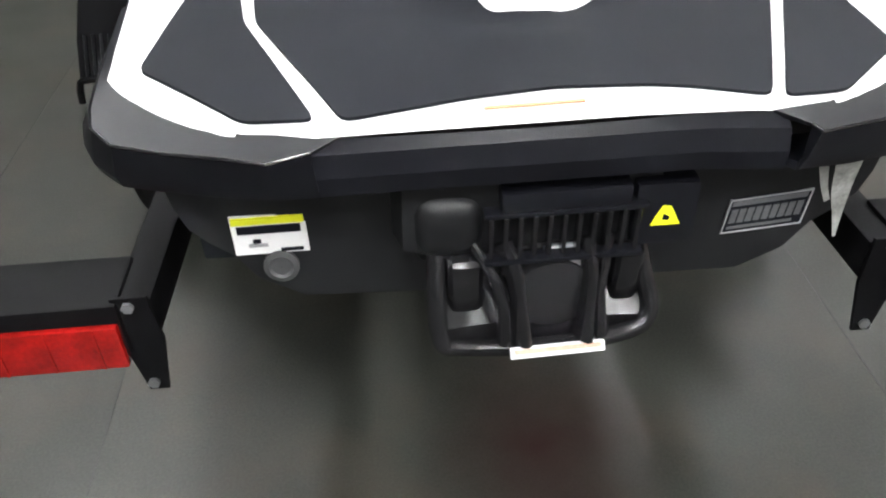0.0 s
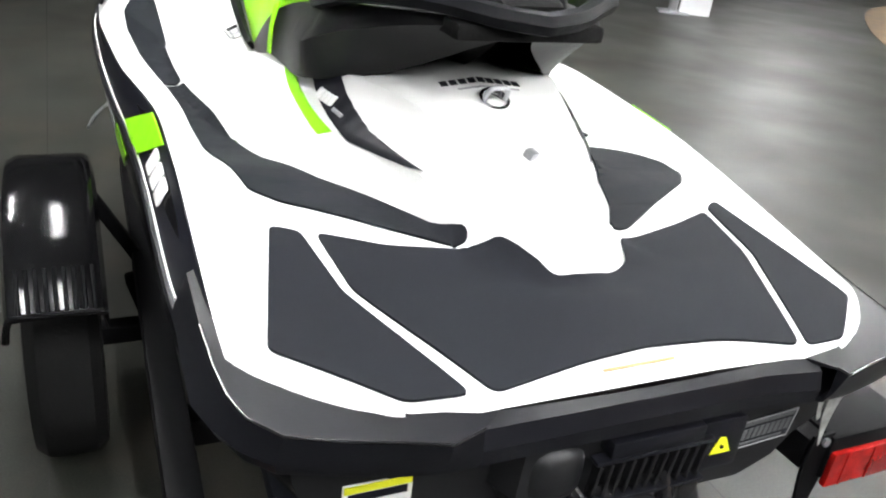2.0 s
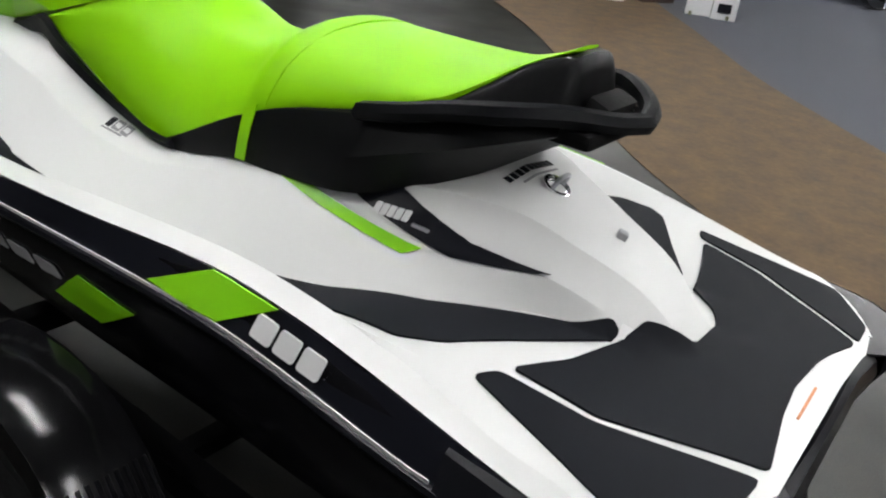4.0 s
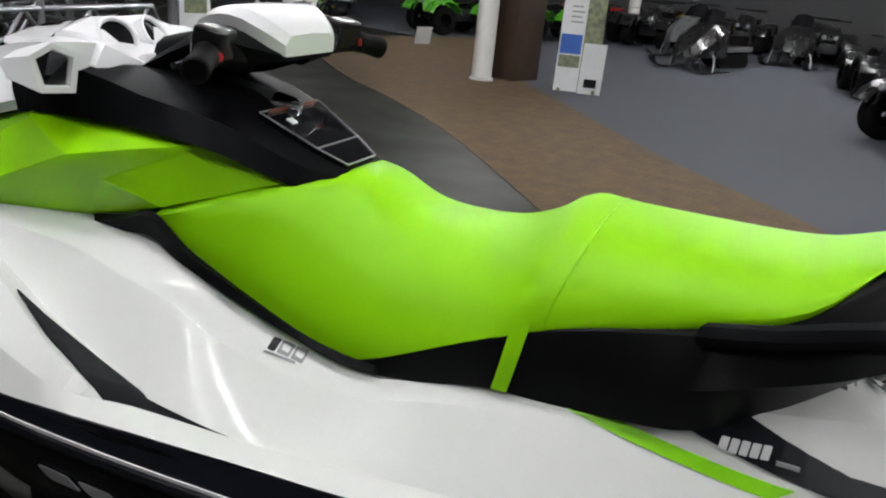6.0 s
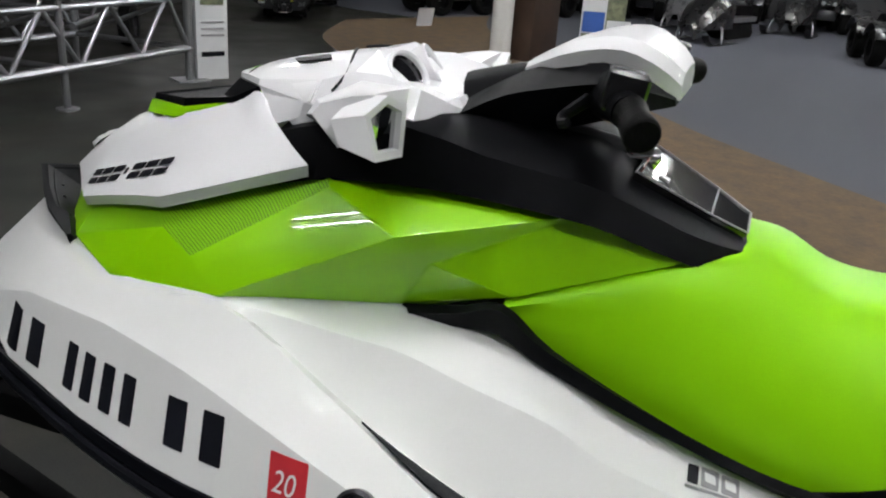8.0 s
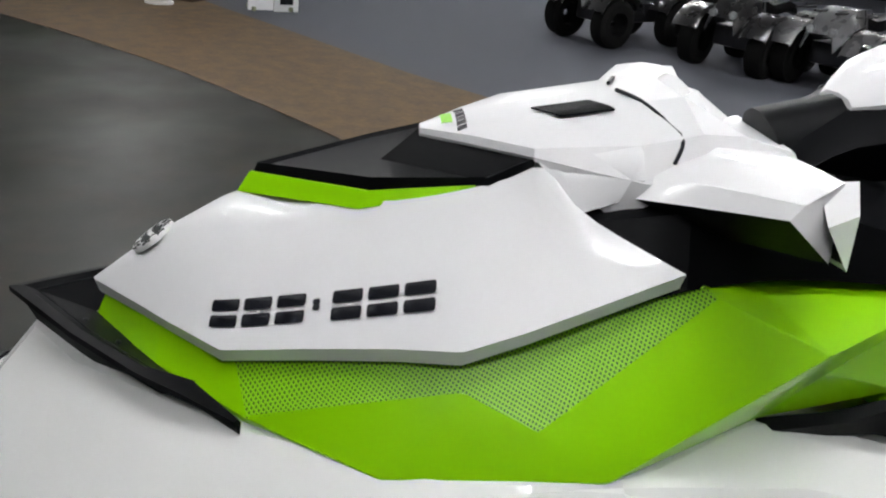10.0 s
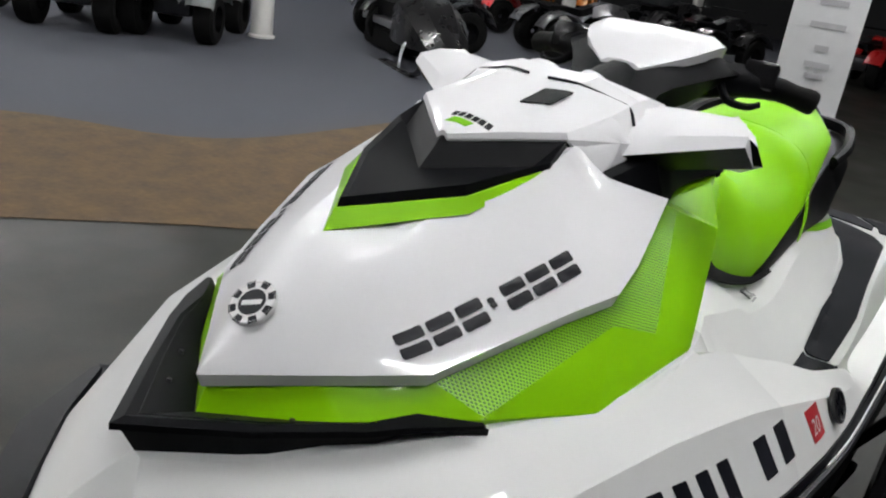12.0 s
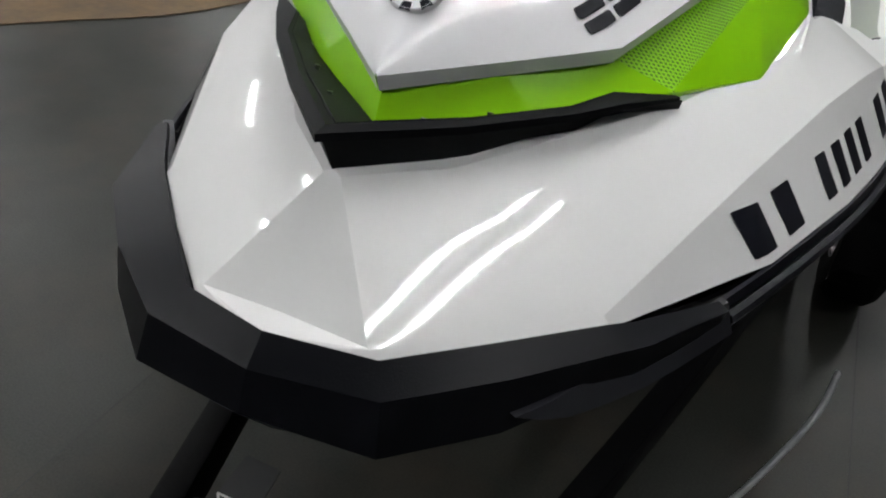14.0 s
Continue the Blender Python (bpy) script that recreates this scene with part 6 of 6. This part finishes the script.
def poster_stand(x, y, yaw, two=True):
    ob = thing("poster_stand", "free-standing poster board with white and blue advertising sheets", "sign", (x, y, 0))
    ob.rotation_euler = (0, 0, radians(yaw))

    def sheet(name, x0, x1, z0, z1, d, mat, parent, lean=0.0):
        bm = bmesh.new()
        block(bm, ((x0 + x1) / 2, -d, (z0 + z1) / 2), (x1 - x0, 0.004, z1 - z0), (lean, 0, 0), 0)
        return part(name, bm, mat, parent)

    bm = bmesh.new()
    block(bm, (0, 0.03, 0.95), (0.58, 0.02, 1.75), bevel=0.004)
    for dx in (-0.25, 0.25):
        block(bm, (dx, 0.10, 0.04), (0.04, 0.34, 0.05), bevel=0.004)
    part("board", bm, CARDP, ob, "printed photo board")
    a = sheet("left_sheet", -0.32, 0.02, 0.02, 1.75, 0.0, CARD, ob)
    sheet("blue_field", -0.30, 0.0, 0.55, 0.82, 0.006, CARDB, a)
    sheet("photo", -0.30, 0.0, 0.36, 0.53, 0.006, CARDP, a)
    sheet("red_field", -0.18, -0.05, 1.30, 1.42, 0.006, CARDR, a)
    for k in range(4):
        sheet("text_bar", -0.20, -0.02 - 0.03 * (k % 2), 0.98 + k * 0.07, 1.0 + k * 0.07, 0.006, STICKG, a)
    b = sheet("right_sheet", 0.03, 0.36, -0.0, 0.72, 0.02, CARD, ob, 4)
    sheet("dark_picture", 0.10, 0.28, 0.10, 0.22, 0.03, STICKB, b)
    for k in range(3):
        sheet("text_bar", 0.07, 0.30, 0.50 + k * 0.05, 0.515 + k * 0.05, 0.012, STICKG, b)
    return ob


poster_stand(10.20, 3.86, -67)


def wheel(parent, x, y, r, w, rim=DIM):
    bm = bmesh.new()
    lathe(bm, [(r * 0.5, -w / 2), (r * 0.8, -w * 0.52), (r * 0.97, -w * 0.4), (r, 0), (r * 0.97, w * 0.4), (r * 0.8, w * 0.52), (r * 0.5, w / 2)], (x, y, r), (1, 0, 0), 22)
    wh = part("wheel", bm, TYRE, parent, "knobbly black tyre")
    bm = bmesh.new()
    lathe(bm, [(r * 0.52, -w * 0.45), (r * 0.45, -w * 0.1), (r * 0.12, 0.0), (r * 0.12, w * 0.1), (r * 0.45, w * 0.1), (r * 0.52, w * 0.45)], (x, y, r), (1, 0, 0), 18)
    part("rim", bm, rim, wh)


def quad(color, at, yaw):
    """A parked four-wheeler; y is its length."""
    ob = thing("quad_bike", color + " four-wheel utility quad bike parked on the showroom floor", "quad bike", (*at, 0), "quad bikes")
    ob.rotation_euler = (0, 0, radians(yaw))
    body = PAINT[color]
    for x in (-0.45, 0.45):
        for y in (-0.62, 0.62):
            wheel(ob, x, y, 0.32, 0.24, FRAMEB)
            bm = bmesh.new()
            rows = []
            for k in range(7):
                a = radians(15 + k * 25)
                rows.append([Vector((x + dx, y + 0.42 * math.cos(a), 0.40 + 0.36 * math.sin(a) + dz)) for dx, dz in ((-0.17, -0.03), (-0.14, 0), (0.14, 0), (0.17, -0.03))])
            grid(bm, rows)
            skin(bm, 0.01)
            part("mudguard", bm, body, ob)
    bm = bmesh.new()
    block(bm, (0, 0, 0.42), (0.46, 1.3, 0.26), bevel=0.04)
    part("engine_block", bm, DIM, ob)
    bm = bmesh.new()
    grid(bm, smooth([[Vector((-w, y, z - 0.12)), Vector((-w * 0.8, y, z)), Vector((w * 0.8, y, z)), Vector((w, y, z - 0.12))] for y, z, w in ((-0.72, 0.80, 0.19), (-0.45, 0.84, 0.18), (-0.1, 0.80, 0.15), (0.18, 0.88, 0.13))], 3))
    skin(bm, 0.06)
    part("seat", bm, VINYLB, ob, "black padded seat")
    bm = bmesh.new()
    grid(bm, smooth([[Vector((-w, y, z - 0.18)), Vector((-w * 0.7, y, z)), Vector((w * 0.7, y, z)), Vector((w, y, z - 0.18))] for y, z, w in ((0.15, 0.86, 0.16), (0.45, 0.95, 0.24), (0.75, 0.88, 0.26), (0.98, 0.66, 0.20))], 3))
    skin(bm, 0.02)
    part("front_cowl", bm, body, ob)
    bm = bmesh.new()
    sweep(bm, [(-0.40, 0.22, 1.08), (-0.15, 0.35, 1.08), (0.15, 0.35, 1.08), (0.40, 0.22, 1.08)], 0.016, 8, steps=4)
    part("handlebar", bm, BLACK, ob)
    for y0, y1 in ((0.5, 1.0), (-1.0, -0.5)):
        z = 0.90 if y0 > 0 else 0.84
        for k in range(4):
            bm = bmesh.new()
            xx = -0.36 + k * 0.24
            sweep(bm, [(xx, y0, z), (xx, y1, z)], 0.012, 6, steps=1)
            part("rack_tube", bm, DIM, ob)
    for x in (-0.13, 0.13):
        bm = bmesh.new()
        disc(bm, (x, 0.985, 0.70), 0.05, 0.03, (0, 1, 0), 16, bevel=0.005)
        part("headlight", bm, LENSW, ob)
    return ob


def sled(color, at, yaw):
    """A parked snowmobile; y is its length."""
    ob = thing("snowmobile", color + " snowmobile with a dark track parked on the floor", "snowmobile", (*at, 0), "snowmobiles")
    ob.rotation_euler = (0, 0, radians(yaw))
    bm = bmesh.new()
    loop = [(-1.35, 0.12), (-1.25, 0.03), (-0.1, 0.03), (0.15, 0.16), (0.05, 0.30), (-1.2, 0.32)]
    prism(bm, loop, 0.38, Matrix(((0, 0, 1, 0.19), (1, 0, 0, 0), (0, 1, 0, 0), (0, 0, 0, 1))), 0.02)
    part("track", bm, TYRE, ob, "black rubber track")
    bm = bmesh.new()
    block(bm, (0, -0.55, 0.40), (0.42, 1.7, 0.10), bevel=0.02)
    part("tunnel", bm, STEEL, ob, "bare metal tunnel")
    bm = bmesh.new()
    grid(bm, smooth([[Vector((-w, y, z - 0.2)), Vector((-w * 0.8, y, z)), Vector((w * 0.8, y, z)), Vector((w, y, z - 0.2))] for y, z, w in ((-1.25, 0.66, 0.15), (-0.8, 0.68, 0.16), (-0.3, 0.70, 0.15), (0.05, 0.82, 0.13))], 3))
    skin(bm, 0.05)
    part("seat", bm, VINYLB, ob)
    bm = bmesh.new()
    grid(bm, smooth([[Vector((-w, y, 0.28)), Vector((-w, y, z - 0.16)), Vector((-w * 0.5, y, z)), Vector((w * 0.5, y, z)), Vector((w, y, z - 0.16)), Vector((w, y, 0.28))] for y, z, w in ((0.0, 0.84, 0.30), (0.4, 0.92, 0.40), (0.8, 0.78, 0.40), (1.2, 0.50, 0.28), (1.35, 0.36, 0.12))], 3))
    skin(bm, 0.015)
    part("bonnet", bm, PAINT[color], ob)
    bm = bmesh.new()
    grid(bm, smooth([[Vector((-0.26, 0.42, 0.90)), Vector((0, 0.55, 0.93)), Vector((0.26, 0.42, 0.90))], [Vector((-0.20, 0.20, 1.15)), Vector((0, 0.32, 1.2)), Vector((0.20, 0.20, 1.15))]], 4))
    skin(bm, 0.006)
    part("windshield", bm, GLASS, ob)
    bm = bmesh.new()
    sweep(bm, [(-0.36, 0.0, 1.0), (-0.1, 0.12, 1.02), (0.1, 0.12, 1.02), (0.36, 0.0, 1.0)], 0.015, 8, steps=4)
    part("handlebar", bm, BLACK, ob)
    for x in (-0.48, 0.48):
        bm = bmesh.new()
        grid(bm, smooth([[Vector((x - 0.07, y, z)), Vector((x + 0.07, y, z))] for y, z in ((0.25, 0.02), (0.6, 0.012), (1.2, 0.012), (1.5, 0.10), (1.62, 0.22))], 4))
        skin(bm, 0.012)
        part("ski", bm, PAINT[color], ob)
        bm = bmesh.new()
        sweep(bm, [(x, 0.85, 0.03), (x * 0.9, 0.8, 0.30), (x * 0.5, 0.75, 0.42)], 0.022, 8, steps=2)
        part("ski_leg", bm, STEEL, ob)
    return ob


sled("black", (16.6, 2.75), 70)
sled("grey", (18.9, 3.4), 75)
sled("black", (20.4, 1.2), 80)
sled("black", (6.4, -5.3), 62)
for c, at, yaw in (("black", (15.6, -0.35), 100), ("grey", (16.2, -2.2), 95), ("black", (18.9, -1.2), 85), ("yellow", (19.2, -3.2), 100), ("black", (21.8, 0.6), 90), ("red", (22.3, -1.6), 90),
                   ("black", (22.5, 2.6), 85), ("grey", (17.2, -5.0), 110), ("black", (20.6, -6.0), 95), ("black", (9.2, -2.3), 40), ("black", (10.4, -0.9), 30), ("grey", (8.4, -3.2), 35), 
                   ("black", (7.3, -6.6), 145), ("red", (8.9, -9.9), 160), ("grey", (6.0, -9.3), 150), ("black", (9.9, -12.4), 170), ("black", (6.6, -14.6), 160), ("orange", (9.6, -15.4), 20), ("black", (4.6, -12.0), 160), ("red", (2.4, -15.0), 170), ("green", (16.3, 8.5), 60), ("green", (18.2, 8.9), 60), ("green", (17.6, 6.9), 70), ("black", (20.2, 4.6), 80), ("grey", (21.9, 4.6), 85), ("yellow", (23.0, 3.9), 95), ("black", (19.6, 6.2), 75), ("red", (21.4, 6.6), 80), ("black", (22.6, 0.9), 100), ("black", (14.0, -2.6), 110)):
    quad(c, at, yaw)

# two more watercraft on stands against the far side
for (x, y, yaw), word_ in zip(((13.0, 10.6, -62), (16.0, 11.6, -62)), ("beside trailers", "by the wall")):
    ob = copy_thing(craft, pose(x, y, 0.25, 0, 0, yaw))
    ob["label"] = "white and lime green watercraft on a stand " + word_
    ob.name = "parked_watercraft"
    st = thing("watercraft_stand", "black steel stand under a watercraft", "stand", (x, y, 0))
    st.rotation_euler = (0, 0, radians(yaw))
    for dy in (-0.7, 0.7):
        bm = bmesh.new()
        block(bm, (0, dy, 0.12), (0.8, 0.08, 0.24), bevel=0.006)
        part("cross_beam", bm, FRAMEB, st)
    for dx in (-0.3, 0.3):
        bm = bmesh.new()
        block(bm, (dx, 0, 0.03), (0.06, 1.9, 0.06), bevel=0.006)
        part("runner", bm, FRAMEB, st)


def tube_trailer(at, yaw):
    """An empty aluminium trailer: a ladder of tubes on wheels, with a mast."""
    ob = thing("aluminium_trailer", "bare aluminium tube trailer with upright guide posts", "trailer", (*at, 0), "aluminium trailers")
    ob.rotation_euler = (0, 0, radians(yaw))

    def tube(a, b, r=0.025, name="tube"):
        bm = bmesh.new()
        sweep(bm, [a, b], r, 10, steps=1)
        part(name, bm, ALU, ob)

    for x in (-0.75, 0.75):
        tube((x, -2.2, 0.45), (x, 1.2, 0.45), 0.04, "side_tube")
        tube((x, 1.2, 0.45), (0, 2.8, 0.45), 0.04, "draw_tube")
        tube((x, -2.0, 0.45), (x, -2.0, 1.5), 0.022, "guide_post")
        tube((x, -1.0, 0.75), (x, 0.6, 0.75), 0.02, "upper_tube")
        tube((x, -1.0, 0.75), (x, -1.5, 0.45), 0.02, "brace")
        tube((x, 0.6, 0.75), (x, 1.1, 0.45), 0.02, "brace")
        wheel(ob, x * 1.22, -0.4, 0.28, 0.18)
    for y in (-2.1, -1.2, -0.4, 0.5, 1.2):
        tube((-0.75, y, 0.45), (0.75, y, 0.45), 0.03, "cross_tube")
    tube((0, 2.2, 0.45), (0, 2.0, 2.1), 0.03, "mast")
    tube((0, 2.7, 0.0), (0, 2.7, 0.6), 0.03, "jack")
    tube((-0.75, -0.9, 0.75), (0.75, 0.5, 0.75), 0.02, "brace")
    return ob




def boat_lift(at, yaw, length, depth):
    """A standing aluminium lift: two tube trusses on four posts, joined by cross tubes."""
    ob = thing("boat_lift", "bare aluminium boat lift of braced tubes on round feet", "boat lift", (*at, 0))
    ob.rotation_euler = (0, 0, radians(yaw))

    def tube(a, b, r, name):
        bm = bmesh.new()
        sweep(bm, [a, b], r, 10, steps=1)
        part(name, bm, ALU, ob)

    for y in (0, depth):
        tube((-length, y, 0.36), (0, y, 0.36), 0.04, "lower_rail")
        tube((-length, y, 0.88), (-0.3, y, 0.88), 0.03, "upper_rail")
        n = 4
        for k in range(n):
            a = -length + k * (length - 0.35) / n
            b = -length + (k + 0.5) * (length - 0.35) / n
            c = -length + (k + 1) * (length - 0.35) / n
            tube((a, y, 0.88), (b, y, 0.36), 0.024, "brace")
            tube((b, y, 0.36), (c, y, 0.88), 0.024, "brace")
        tube((-0.3, y, 0.88), (0, y, 0.36), 0.024, "brace")
        for x in (-length, -1.78, 0):
            tube((x, y, 0.015), (x, y, 2.1), 0.034, "post")
            bm = bmesh.new()
            lathe(bm, [(0.10, 0.0), (0.10, 0.012), (0.03, 0.02), (0.0005, 0.02)], (x, y, 0), (0, 0, 1), 16)
            part("foot", bm, STEEL, ob)
    for x in (-length, -1.78, 0):
        tube((x, 0, 0.36), (x, depth, 0.36), 0.03, "cross_tube")
        tube((x, 0, 0.88), (x, depth, 0.36), 0.022, "brace")
    return ob


boat_lift((5.95, 7.46), 2, 3.6, 1.5)
tube_trailer((7.4, 10.6), -62)

# post with a printed panel
st = thing("display_post", "grey aluminium post with a printed white panel", "sign", (6.1, 7.45, 0))
bm = bmesh.new()
sweep(bm, [(-0.08, 0.05, 0), (-0.08, 0.05, 2.3)], 0.05, 12, steps=1)
part("post", bm, ALU, st)
bm = bmesh.new()
block(bm, (-0.08, 0.05, 0.01), (0.36, 0.3, 0.02), (0, 0, -30), 0.004)
part("foot", bm, STEEL, st)
bm = bmesh.new()
block(bm, (0.16, -0.05, 0.75), (0.36, 0.10, 1.5), (0, 0, -30), 0.006)
pan = part("panel", bm, CARD, st)
for k, (z, h, mt) in enumerate(((1.05, 0.5, CARDP), (0.62, 0.02, STICKG), (0.55, 0.02, STICKG), (0.48, 0.02, STICKG), (0.28, 0.05, STICKB))):
    bm = bmesh.new()
    block(bm, (0.135, -0.10, z), (0.26, 0.006, h), (0, 0, -30), 0)
    part("print", bm, mt, pan)
bm = bmesh.new()
block(bm, (0, 0, 0.17), (0.36, 0.012, 0.34), (12, 0, -30), 0)
cd = part("floor_card", bm, CARD)
cd.location = (13.35, 7.82, 0)
tagged(cd, "white price card standing on the floor", "card")

# roll-up banner behind the stern
BANNER = (1.08, -4.5)
GREYP = material("pale_grey_print", (0.48, 0.48, 0.5), 0.6, vary=0.15)
st = thing("banner_stand", "white roll-up banner with grey print on a low foot", "banner", (BANNER[0], BANNER[1], 0))
st.rotation_euler = (0, 0, radians(186))
bm = bmesh.new()
block(bm, (0, 0, 0.04), (0.68, 0.18, 0.08), (0, 0, 0), 0.02)
part("foot", bm, ALU, st)
bm = bmesh.new()
grid(bm, smooth([[Vector((x, 0.01 * math.sin(3 * z), z)) for x in (-0.31, 0, 0.31)] for z in (0.08, 0.7, 1.4, 1.98)], 3))
skin(bm, 0.002)
sheet = part("sheet", bm, CARD, st)
bm = bmesh.new()
block(bm, (0, 0.0, 1.99), (0.66, 0.025, 0.03), (0, 0, 0), 0.006)
part("top_rail", bm, ALU, st)
for z, w in ((0.95, 0.16), (1.05, 0.22), (1.2, 0.12), (1.4, 0.3), (1.6, 0.24)):
    bm = bmesh.new()
    block(bm, (0.03, -0.012, z), (w, 0.004, 0.05), (0, 0, 0), 0)
    part("print", bm, GREYP, sheet)
    bm = bmesh.new()
    block(bm, (0.03, 0.016, z), (w, 0.004, 0.05), (0, 0, 0), 0)
    part("print", bm, GREYP, sheet)
